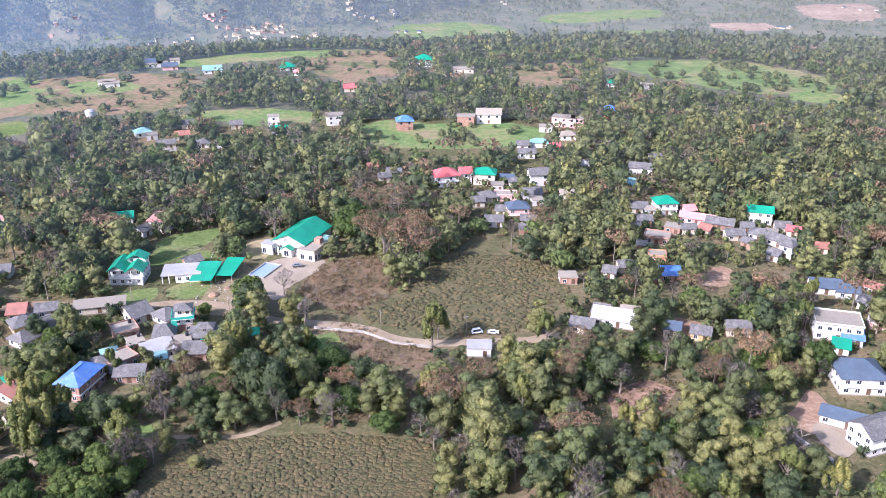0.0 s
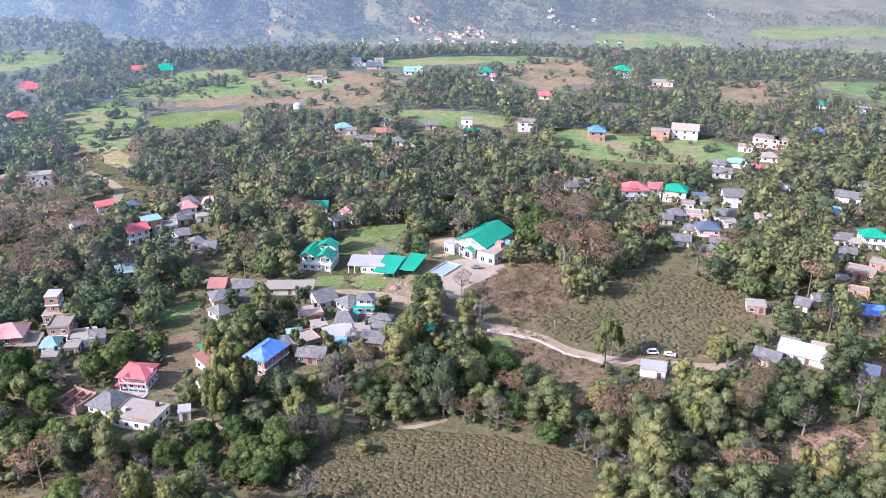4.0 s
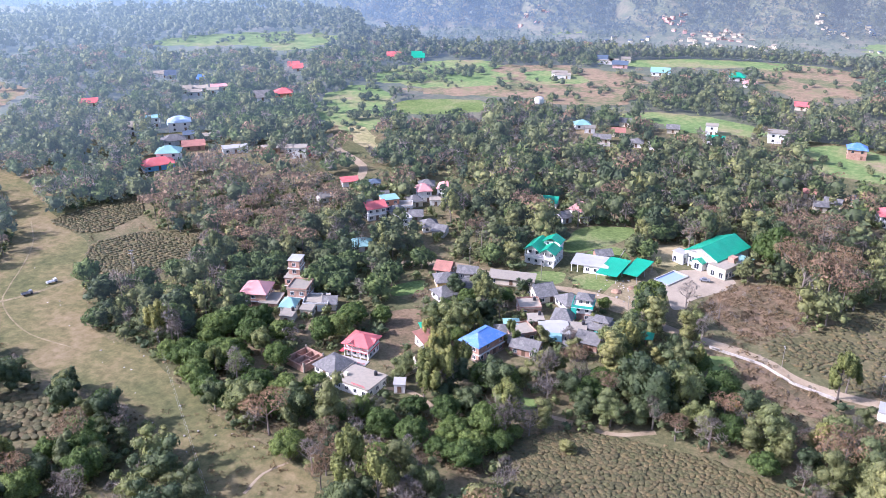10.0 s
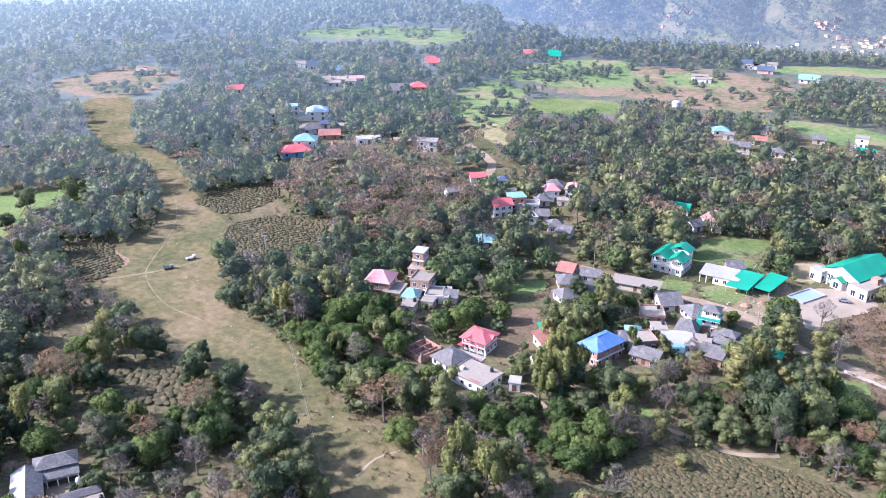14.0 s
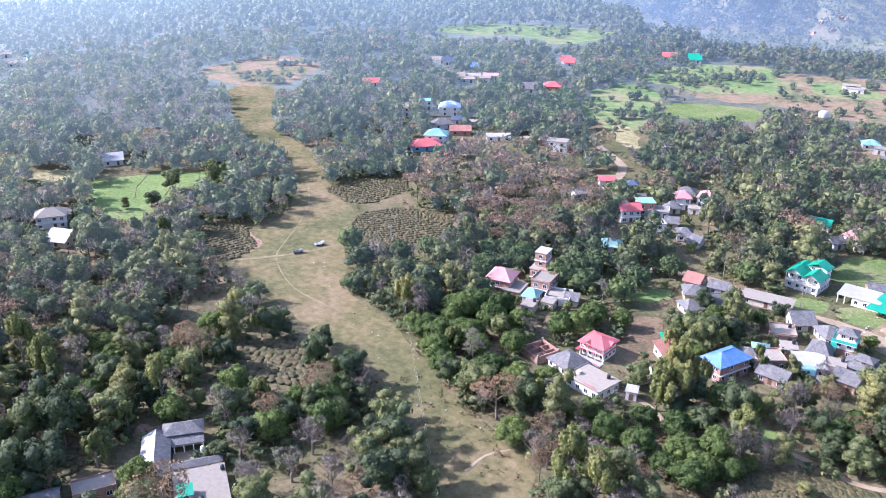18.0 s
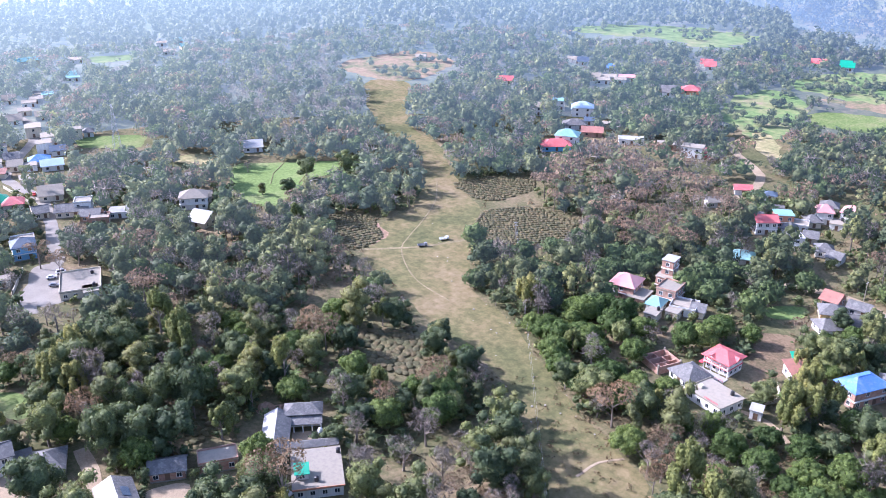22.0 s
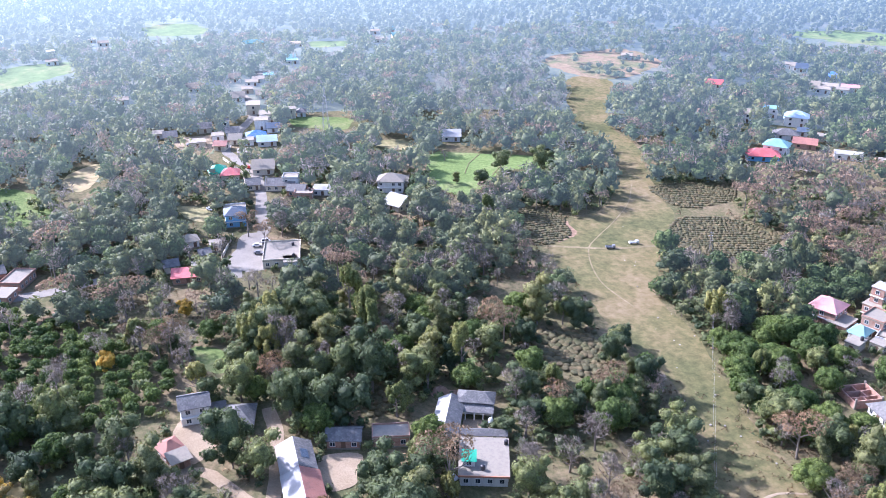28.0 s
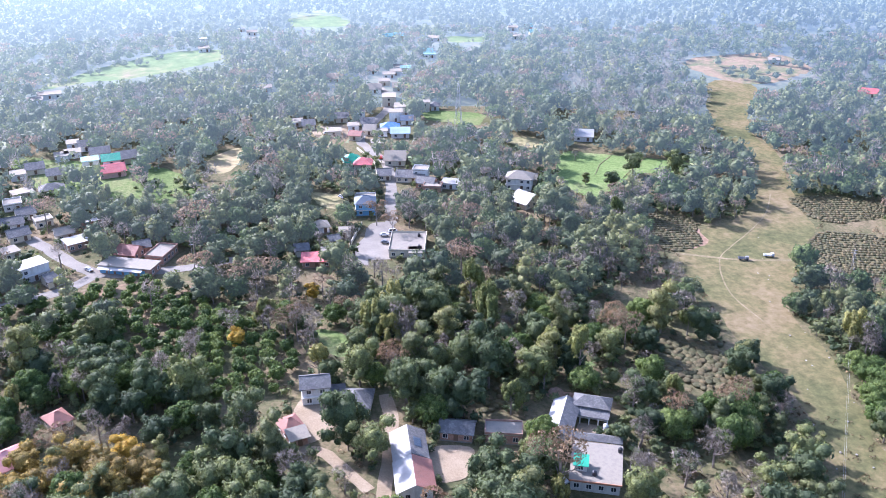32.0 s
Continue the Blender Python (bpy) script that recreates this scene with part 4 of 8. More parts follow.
house(-68.0, 636.7, 6, 10.2, 9.0, 1, "gable", "red", "cream")
house(125.8, 651.0, -11, 7.9, 10.0, 1, "gable", "teal", "white")
house(151.7, 643.2, -13, 13.1, 9.0, 1, "flat", "concrete", "white")
house(-239.0, 723.7, 18, 15.1, 10.0, 1, "flat", "concrete", "white")
house(-223.2, 714.3, 17, 13.8, 10.0, 1, "gable", "slateblue", "pink")
# village centre t9 (named ones built separately)
house(-204.6, 226.2, 22, 9.4, 10.0, 2, "hip", "pink", "brick")
house(-198.0, 226.4, 21, 6.8, 9.0, 1, "flat", "concrete", "brick")
house(-191.6, 235.9, 19, 7.4, 9.0, 2, "flat", "concrete", "brick")
house(-199.1, 242.9, 19, 6.6, 8.0, 2, "flat", "concrete", "brick")
house(-199.9, 244.6, 19, 4.5, 6.0, 4, "flat", "whitesheet", "brick")
house(-190.0, 227.0, 20, 5.2, 7.0, 1, "hip", "tealgrey", "white")
house(-182.4, 233.5, 28, 9.0, 8.0, 1, "flat", "concrete", "white")
house(-185.2, 220.0, 20, 4.5, 6.0, 1, "flat", "concrete", "cream")
house(-125.3, 199.6, 27, 3.3, 4.0, 1, "flat", "whitesheet", "white")
house(-149.4, 274.0, 39, 8.1, 8.0, 1, "hip", "slate", "ochre")
house(-144.1, 262.4, 59, 6.0, 8.0, 1, "hip", "slate", "white")
house(-140.8, 272.0, 47, 8.8, 8.0, 1, "gable", "slate", "white")
house(-131.3, 228.2, 60, 6.0, 8.0, 1, "shed", "rust", "white")
house(-111.7, 246.5, 29, 4.7, 6.0, 1, "hip", "slate", "white")
house(-111.1, 252.6, 29, 4.6, 4.6, 1, "pyramid", "tealgrey", "white")
house(-106.3, 248.7, 48, 9.0, 8.0, 1, "flat", "concrete", "brick")
house(-99.8, 240.7, 3, 9.0, 7.0, 1, "gable", "slate", "brick")
house(-111.6, 281.6, 47, 7.5, 10.0, 1, "gable", "slate", "cream")
house(-111.5, 268.8, 33, 8.0, 8.0, 1, "flat", "concrete", "brick")
house(-96.8, 266.6, 10, 6.8, 9.0, 1, "hip", "slate", "cream")
house(-99.6, 279.3, 50, 6.8, 9.0, 1, "hip", "slate", "white")
house(-96.0, 256.0, 31, 10.1, 10.0, 1, "flat", "whitesheet", "white")
house(-82.7, 255.2, 3, 7.3, 8.0, 1, "gable", "slate", "brick")
house(-86.8, 247.3, 19, 3.8, 5.0, 1, "gable", "slate", "brick")
house(-66.8, 266.0, 9, 5.0, 4.4, 1, "pyramid", "teal", "brick")
house(-126.9, 287.6, 14, 17.4, 5.0, 1, "shed", "concrete", "cream")
house(-145.0, 284.7, 17, 7.3, 6.0, 1, "gable", "slate", "white")
house(-127.3, 367.1, -6, 9.7, 11.0, 2, "hip", "pink", "white")
house(-134.2, 360.3, 60, 6.0, 8.0, 1, "gable", "slate", "white")
house(-148.3, 376.7, 11, 10.5, 8.0, 1, "gable", "teal", "white")
house(-103.1, 327.0, 38, 7.2, 7.0, 1, "gable", "slate", "brick")
house(-206.0, 354.5, 40, 7.5, 10.0, 2, "hip", "pink", "white")
house(-197.8, 363.0, 19, 8.6, 10.0, 2, "hip", "pink", "white")
house(-212.6, 369.0, 30, 8.7, 9.0, 1, "hip", "slate", "cream")
house(-213.9, 335.0, 48, 8.9, 9.0, 2, "flat", "tealgrey", "orange")
house(-214.0, 321.9, 54, 10.4, 9.0, 2, "gable", "red", "white")
house(-206.4, 337.1, 31, 8.2, 8.0, 1, "flat", "concrete", "white")
house(-206.3, 346.0, 51, 6.8, 9.0, 1, "hip", "slate", "cream")
house(-194.8, 316.7, 52, 6.4, 8.0, 2, "flat", "whitesheet", "white")
house(-183.9, 321.4, 40, 7.8, 9.0, 1, "hip", "slate", "white")
house(-176.3, 318.1, 9, 6.3, 8.0, 1, "gable", "slate", "white")
house(-198.7, 287.7, 35, 9.8, 9.0, 1, "hip", "tealgrey", "white")
house(-251.2, 355.0, 45, 9.0, 7.0, 1, "gable", "red", "white")
house(-248.1, 329.3, 62, 7.4, 7.0, 1, "gable", "concrete", "white")
house(-238.0, 358.7, 34, 6.5, 6.0, 1, "hip", "slateblue", "white")
house(-154.9, 283.3, 9, 6.0, 8.0, 1, "gable", "rust", "brick")
house(-103.6, 460.2, 23, 7.0, 8.0, 1, "gable", "ochre", "cream")
house(-155.0, 479.5, 28, 8.9, 8.0, 1, "flat", "concrete", "ochre")
house(-162.2, 494.4, 18, 11.2, 8.0, 1, "gable", "slate", "cream")
house(-184.2, 519.3, 30, 10.4, 9.0, 1, "hip", "tealgrey", "white")
house(-176.5, 512.8, 19, 7.3, 8.0, 1, "flat", "concrete", "white")
house(-160.3, 537.9, 7, 10.0, 8.0, 1, "gable", "slate", "cream")
house(-141.4, 496.0, 16, 9.0, 8.0, 1, "hip", "slate", "white")
house(-129.8, 496.4, 15, 9.7, 8.0, 1, "flat", "concrete", "white")
house(-158.0, 513.2, 17, 8.7, 8.0, 1, "gable", "rust", "cream")
house(-130.4, 537.0, 14, 8.1, 8.0, 1, "gable", "slate", "cream")
# river side hamlet t9
house(-360.4, 328.2, 58, 19.3, 12.0, 1, "hip", "red", "blue")
house(-364.0, 340.6, 37, 14.3, 12.0, 2, "hip", "tealgrey", "white")
house(-387.1, 367.0, 57, 14.8, 11.0, 1, "hip", "slate", "white")
house(-406.2, 391.9, 46, 15.1, 12.0, 2, "hip", "bluewhite", "white")
house(-427.8, 389.9, 48, 10.8, 10.0, 2, "flat", "tealgrey", "white")
house(-423.7, 369.4, 49, 6.8, 9.0, 2, "gable", "concrete", "white")
house(-343.4, 372.1, 48, 16.3, 9.0, 1, "flat", "whitesheet", "white")
house(-324.9, 381.8, 40, 12.2, 9.0, 1, "flat", "concrete", "brick")
house(-306.1, 382.0, 29, 13.2, 9.0, 2, "flat", "concrete", "white")
house(-301.4, 388.4, 58, 6.3, 6.0, 1, "shed", "red", "red")
house(-387.5, 380.3, 46, 6.6, 7.0, 1, "gable", "slateblue", "white")
house(-368.4, 364.5, 45, 14.0, 9.0, 1, "shed", "rust", "brick")
house(-375.2, 383.7, 44, 10.8, 8.0, 1, "flat", "concrete", "cream")
house(-505.9, 406.7, 51, 12.9, 10.0, 1, "gable", "red", "cream")
house(-461.1, 489.7, 43, 15.2, 12.0, 1, "flat", "pink", "white")
house(-470.2, 478.8, 44, 12.5, 12.0, 1, "flat", "concrete", "white")
house(-476.6, 469.4, 45, 9.8, 10.0, 1, "gable", "concrete", "white")
house(-406.2, 496.6, 39, 14.5, 12.0, 1, "hip", "red", "orange")
house(-416.4, 483.9, 41, 12.7, 10.0, 1, "gable", "slate", "cream")
house(-451.8, 573.0, 38, 9.0, 12.0, 1, "gable", "red", "white")
house(-409.0, 654.5, 32, 13.2, 12.0, 1, "gable", "red", "white")
house(-387.3, 659.5, 30, 11.1, 12.0, 1, "gable", "teal", "white")
house(-254.9, 657.5, 21, 14.0, 12.0, 1, "flat", "concrete", "white")
house(-535.2, 501.5, 47, 9.7, 12.0, 1, "flat", "concrete", "white")
house(-522.6, 500.8, 46, 9.0, 12.0, 1, "gable", "slateblue", "white")
# compound t23 / t32
house(-198.2, 47.7, 68, 9.0, 6.0, 1, "gable", "slate", "brick")
house(-194.2, 60.1, 73, 10.1, 6.0, 1, "flat", "concrete", "brick")
house(-225.6, 10.2, 87, 8.0, 7.0, 2, "gable", "slate", "white")
house(-218.2, 21.7, 74, 8.3, 10.0, 1, "pyramid", "slate", "white")
house(-223.6, 15.5, 86, 5.9, 4.0, 1, "shed", "slate", "white")
house(-209.8, 1.7, 110, 5.2, 7.0, 1, "hip", "rust", "brick")
house(-204.5, 3.4, 104, 4.7, 4.0, 1, "shed", "concrete", "brick")
house(-227.6, -63.4, 126, 5.2, 7.0, 1, "hip", "rust", "cream")
house(-205.9, -72.0, 119, 8.7, 9.0, 2, "hip", "pink", "white")
# town t32
house(-364.9, 120.6, 32, 10.5, 14.0, 1, "gable", "whitesheet", "cream")
house(-457.4, 184.1, 68, 12.0, 12.0, 1, "gable", "whitesheet", "white")
house(-372.2, 45.6, 83, 9.9, 10.0, 2, "hip", "slateblue", "blue")
house(-385.7, 47.4, 83, 10.7, 6.0, 1, "flat", "concrete", "white")
house(-328.2, 57.4, 76, 16.5, 22.0, 1, "flat", "concrete", "cream")
house(-319.1, 58.8, 80, 5.1, 6.0, 1, "flat", "concrete", "white")
house(-355.4, 23.3, 96, 7.7, 8.0, 1, "hip", "concrete", "white")
house(-332.6, 13.6, 93, 6.0, 7.0, 1, "gable", "slate", "cream")
house(-320.6, 19.0, 82, 11.4, 6.0, 1, "shed", "red", "brick")
house(-327.5, 24.2, 86, 5.6, 6.0, 1, "flat", "concrete", "white")
house(-442.0, 47.9, 94, 10.2, 12.0, 1, "hip", "teal", "cream")
house(-435.9, 53.1, 78, 10.0, 10.0, 1, "hip", "red", "cream")
house(-440.5, 71.3, 76, 12.2, 14.0, 1, "gable", "concrete", "cream")
house(-410.8, 74.1, 70, 15.7, 10.0, 1, "gable", "slate", "cream")
house(-399.6, 79.9, 59, 9.8, 9.0, 1, "gable", "slate", "brick")
house(-410.2, 79.2, 69, 8.5, 8.0, 2, "flat", "concrete", "white")
house(-396.3, 92.1, 67, 10.9, 9.0, 1, "flat", "whitesheet", "white")
house(-393.1, 81.7, 68, 9.8, 8.0, 1, "flat", "concrete", "brick")
house(-498.9, 77.9, 81, 12.2, 10.0, 1, "hip", "blue", "white")
house(-487.0, 81.9, 80, 12.0, 10.0, 1, "gable", "bluewhite", "white")
house(-491.8, 72.0, 82, 6.7, 8.0, 1, "flat", "concrete", "white")
house(-533.3, 91.2, 80, 10.9, 12.0, 2, "flat", "concrete", "white")
house(-558.8, 87.0, 81, 9.8, 12.0, 2, "flat", "concrete", "cream")
house(-594.8, 83.0, 82, 9.6, 12.0, 1, "gable", "concrete", "white")
house(-525.5, 63.9, 83, 6.0, 8.0, 2, "flat", "concrete", "white")
house(-526.8, 52.2, 84, 8.5, 10.0, 1, "gable", "slate", "cream")
house(-487.3, 56.1, 63, 7.7, 8.0, 1, "gable", "rust", "cream")
house(-496.6, 65.7, 72, 7.8, 10.0, 1, "gable", "concrete", "cream")
house(-540.2, 114.2, 78, 6.0, 8.0, 1, "hip", "slate", "white")
house(-538.8, 107.2, 79, 6.6, 8.0, 2, "flat", "concrete", "cream")
house(-643.9, 106.0, 81, 9.5, 12.0, 1, "flat", "concrete", "white")
house(-653.6, 115.5, 80, 9.0, 12.0, 1, "flat", "tealgrey", "white")
house(-651.7, 90.1, 82, 9.0, 12.0, 1, "gable", "concrete", "white")
house(-361.8, -77.0, 117, 13.9, 10.0, 1, "flat", "whitesheet", "brick")
house(-384.6, -77.2, 106, 12.8, 9.0, 1, "flat", "whitesheet", "brick")
house(-372.1, -85.1, 113, 7.7, 8.0, 1, "gable", "concrete", "cream")
house(-333.6, -90.7, 125, 12.4, 10.0, 2, "flat", "whitesheet", "white")
house(-453.3, -74.8, 104, 14.0, 12.0, 1, "gable", "red", "pink")
house(-462.9, -75.8, 99, 9.5, 10.0, 2, "gable", "teal", "white")
house(-475.1, -69.8, 103, 12.0, 12.0, 1, "gable", "slate", "cream")
house(-487.0, -84.9, 100, 11.3, 10.0, 1, "gable", "slate", "white")
house(-473.7, -88.1, 101, 9.8, 10.0, 1, "flat", "tealgrey", "white")
house(-490.4, -99.4, 101, 9.4, 10.0, 1, "flat", "concrete", "white")
house(-485.4, -104.4, 102, 8.0, 10.0, 1, "flat", "concrete", "white")
house(-508.1, -102.1, 101, 7.5, 10.0, 1, "flat", "concrete", "white")
house(-431.5, -100.0, 103, 12.1, 9.0, 1, "hip", "slate", "cream")
house(-428.9, -113.1, 115, 10.7, 9.0, 1, "flat", "concrete", "cream")
house(-399.9, -106.1, 115, 8.2, 9.0, 1, "gable", "slate", "white")
house(-388.8, -109.0, 106, 9.4, 9.0, 1, "gable", "slate", "white")
house(-414.3, -114.3, 105, 8.8, 10.0, 1, "flat", "concrete", "white")
house(-629.5, -135.7, 102, 17.1, 12.0, 1, "flat", "concrete", "white")
house(-615.5, -142.1, 103, 10.9, 12.0, 1, "flat", "concrete", "white")
house(-615.5, 9.3, 89, 9.0, 12.0, 1, "flat", "concrete", "white")
house(-632.2, 58.3, 85, 11.0, 12.0, 1, "gable", "concrete", "white")
house(-604.2, 396.0, 57, 9.5, 12.0, 1, "flat", "concrete", "white")
house(-766.2, -36.9, 93, 10.5, 14.0, 1, "flat", "concrete", "white")
house(-832.4, 4.1, 90, 10.5, 14.0, 1, "flat", "concrete", "white")
house(-699.4, 143.4, 78, 10.5, 14.0, 1, "flat", "tealgrey", "white")
house(-766.0, 162.4, 78, 13.4, 14.0, 1, "flat", "concrete", "white")
# more roofs of the crowded clusters
house(92.3, 372.4, -4, 6.9, 7.0, 1, "gable", "slate", "brick")
house(103.5, 363.1, -26, 7.8, 7.0, 1, "flat", "concrete", "brick")
house(109.7, 361.9, -2, 6.6, 6.0, 1, "gable", "slate", "cream")
house(117.5, 360.6, -38, 5.3, 7.0, 1, "gable", "rust", "cream")
house(136.5, 363.3, -11, 6.0, 6.0, 1, "gable", "slate", "white")
house(145.0, 356.4, -32, 6.0, 6.0, 1, "flat", "concrete", "cream")
house(86.0, 342.7, -14, 7.4, 7.0, 1, "flat", "concrete", "brick")
house(85.7, 365.4, -13, 6.8, 6.0, 1, "gable", "slate", "cream")
house(131.5, 345.5, -46, 5.2, 6.0, 1, "gable", "slate", "brick")
house(155.8, 358.6, -23, 6.0, 6.0, 1, "gable", "red", "cream")
house(138.4, 332.7, -38, 5.2, 7.0, 1, "gable", "slate", "white")
house(81.3, 310.4, -5, 5.0, 6.0, 1, "gable", "slate", "brick")
house(140.6, 262.7, -18, 6.4, 6.0, 1, "shed", "blue", "white")
house(134.1, 256.3, -23, 5.0, 5.0, 1, "shed", "teal", "white")
house(154.9, 274.7, -19, 5.6, 7.0, 1, "flat", "concrete", "pink")
house(157.9, 288.1, -44, 6.3, 7.0, 1, "gable", "slate", "cream")
house(57.8, 282.6, -22, 5.2, 7.0, 1, "gable", "slate", "cream")
house(67.8, 281.5, -14, 5.9, 6.0, 1, "gable", "concrete", "cream")
house(80.4, 269.7, -17, 5.3, 6.0, 1, "gable", "slateblue", "cream")
house(16.8, 397.3, 8, 6.6, 7.0, 1, "gable", "slate", "cream")
house(28.3, 384.9, -14, 6.4, 7.0, 1, "gable", "slate", "cream")
house(39.2, 372.7, -6, 7.3, 7.0, 1, "gable", "slate", "cream")
house(45.7, 398.9, 8, 6.2, 7.0, 1, "flat", "concrete", "white")
house(27.7, 420.0, -4, 6.9, 7.0, 1, "flat", "concrete", "white")
house(37.0, 362.2, -6, 6.1, 6.0, 1, "gable", "slate", "brick")
house(-30.7, 433.7, 14, 6.6, 7.0, 1, "gable", "slate", "cream")
house(46.5, 490.8, -5, 7.3, 8.0, 1, "gable", "slate", "white")
house(-140.7, 267.0, 43, 5.2, 7.0, 1, "gable", "slate", "white")
house(-136.6, 235.5, 50, 2.8, 3.0, 1, "shed", "teal", "brick")
house(-104.8, 259.9, 32, 5.2, 6.0, 1, "flat", "concrete", "brick")
house(-88.9, 260.7, 19, 5.3, 6.0, 1, "flat", "concrete", "white")
house(-93.0, 249.4, 20, 3.0, 3.4, 1, "shed", "tealgrey", "brick")
house(-104.7, 242.3, 23, 4.3, 5.0, 1, "gable", "slate", "brick")
house(-223.4, 343.8, 43, 6.0, 8.0, 1, "gable", "slate", "white")
house(-206.9, 330.0, 22, 6.0, 8.0, 1, "hip", "slate", "white")
house(-195.5, 329.1, 31, 6.4, 8.0, 1, "gable", "slate", "cream")
house(-223.4, 328.5, 49, 6.0, 8.0, 1, "gable", "slate", "white")
house(-197.7, 352.2, 29, 6.7, 8.0, 1, "flat", "concrete", "white")
house(-177.8, 235.9, 27, 4.5, 6.0, 1, "gable", "slate", "cream")
house(-181.9, 227.5, 19, 4.5, 6.0, 1, "flat", "concrete", "cream")
house(-339.2, 27.5, 95, 4.8, 6.0, 1, "gable", "slate", "cream")
house(-347.3, 33.2, 85, 5.4, 6.0, 1, "flat", "concrete", "cream")
house(-416.4, 61.4, 82, 6.9, 9.0, 1, "gable", "slate", "cream")
house(-470.1, 66.1, 82, 8.4, 9.0, 1, "flat", "concrete", "cream")
house(-511.8, 66.2, 83, 8.3, 10.0, 1, "gable", "slate", "white")
house(-507.5, 57.0, 84, 7.6, 9.0, 1, "flat", "concrete", "white")
house(-520.6, 85.0, 81, 9.2, 10.0, 2, "flat", "concrete", "white")
house(-512.5, 90.6, 80, 8.4, 9.0, 1, "gable", "slateblue", "white")
house(-573.6, 90.2, 81, 8.5, 10.0, 1, "flat", "concrete", "white")
house(-596.0, 99.9, 80, 8.9, 10.0, 1, "gable", "concrete", "white")
house(-615.0, 92.9, 81, 9.0, 12.0, 1, "flat", "concrete", "cream")
house(-498.4, 44.2, 85, 10.1, 10.0, 1, "flat", "concrete", "cream")
house(-516.0, 30.9, 87, 8.3, 10.0, 1, "gable", "slate", "cream")
house(-523.9, 24.7, 87, 7.8, 10.0, 1, "flat", "concrete", "white")
house(-466.4, -114.3, 104, 9.7, 10.0, 1, "gable", "slate", "cream")
house(-458.5, -120.9, 105, 8.4, 10.0, 1, "flat", "concrete", "white")
house(-454.5, -102.6, 103, 8.2, 10.0, 1, "gable", "slate", "cream")
house(-501.9, -94.3, 101, 8.3, 10.0, 1, "gable", "slate", "white")
house(-389.4, -96.5, 114, 8.1, 8.0, 1, "flat", "concrete", "cream")
house(-374.7, -104.0, 116, 9.3, 9.0, 1, "gable", "slate", "cream")
house(-356.3, -103.5, 121, 7.2, 9.0, 1, "flat", "concrete", "cream")
house(-350.2, -51.0, 103, 6.8, 8.0, 1, "gable", "slate", "brick")
house(-325.6, -82.0, 124, 6.0, 8.0, 1, "gable", "slate", "cream")
# far valley
house(-392.4, 665.7, 31, 9.2, 12.0, 1, "gable", "teal", "white")
house(-243.4, 727.9, 18, 9.0, 12.0, 1, "gable", "slateblue", "white")
house(-232.6, 726.4, 18, 9.0, 12.0, 1, "flat", "concrete", "white")
house(-226.3, 739.5, 17, 9.0, 12.0, 1, "flat", "concrete", "cream")
house(-411.8, 395.9, 46, 13.7, 10.0, 1, "hip", "bluewhite", "white")
house(-465.0, 467.3, 45, 11.4, 11.0, 1, "flat", "concrete", "white")
house(-458.1, 478.6, 44, 9.7, 11.0, 1, "flat", "concrete", "white")
house(-460.0, 578.0, 39, 9.8, 12.0, 1, "gable", "red", "white")
house(-598.8, 489.6, 51, 9.2, 12.0, 1, "gable", "slate", "white")
house(-529.7, 501.4, 47, 9.0, 12.0, 1, "flat", "concrete", "white")
house(-491.9, 501.6, 44, 9.3, 12.0, 1, "hip", "blue", "white")
house(-411.7, 479.5, 41, 9.0, 12.0, 1, "gable", "slate", "white")
house(-755.5, 236.3, 73, 12.5, 12.0, 1, "flat", "concrete", "white")
house(-798.1, 243.9, 73, 9.9, 12.0, 1, "flat", "concrete", "white")
house(-793.2, 164.7, 78, 9.6, 12.0, 1, "flat", "concrete", "white")
house(-705.1, 141.9, 79, 11.4, 12.0, 1, "gable", "tealgrey", "white")
house(-658.1, 111.5, 80, 11.5, 11.0, 1, "flat", "concrete", "white")
house(-635.7, 99.6, 81, 10.3, 11.0, 1, "flat", "concrete", "white")
house(-765.9, 120.2, 86, 10.0, 9.0, 2, "gable", "tealgrey", "white")
house(-767.0, 130.1, 78, 8.4, 9.0, 2, "gable", "tealgrey", "cream")
house(-769.3, 254.5, 85, 7.8, 9.0, 1, "gable", "tealgrey", "cream")
house(-850.0, -5.9, 95, 8.7, 9.0, 1, "flat", "whitesheet", "white")
house(-790.3, -37.7, 98, 6.8, 9.0, 2, "flat", "whitesheet", "white")
house(-798.6, 258.8, 92, 6.8, 9.0, 1, "gable", "tealgrey", "pink")

# villages on the valley floor and at the mountain's foot, each roof a few metres across
def far_village(name, rows, wall, roof, seed, label):
    g = random.Random(seed)
    walls, roofs = Shape(), Shape()
    for cx, cy, wide, deep, n in rows:
        for _ in range(n):
            x, y = cx + g.gauss(0, 0.55) * wide, cy + g.gauss(0, 0.5) * deep
            z, h = float(land(x, y)), g.choice((3.2, 3.2, 6.2))
            m = pose(x, y, z, 0, 0, g.uniform(-25, 35))
            w, d = g.uniform(6, 10), g.uniform(5, 8)
            for shape, piece in ((walls, Shape().box(-w / 2, w / 2, -d / 2, d / 2, -0.5, h)), (roofs, roof_shape(g.choice(("flat", "gable", "hip")), w, d, 0.6, h, 0.3 * d))):
                i = len(shape.v)
                shape.v += [tuple(m @ Vector(p)) for p in piece.v]
                shape.f += [tuple(i + k for k in f) for f in piece.f]
            SPOTS.append((x, y, 6.0))
    t = thing(name, Matrix(), label, "village", kind="stuff")
    part("walls", walls, WALL[wall], t)
    part("roofs", roofs, ROOF[roof], t)


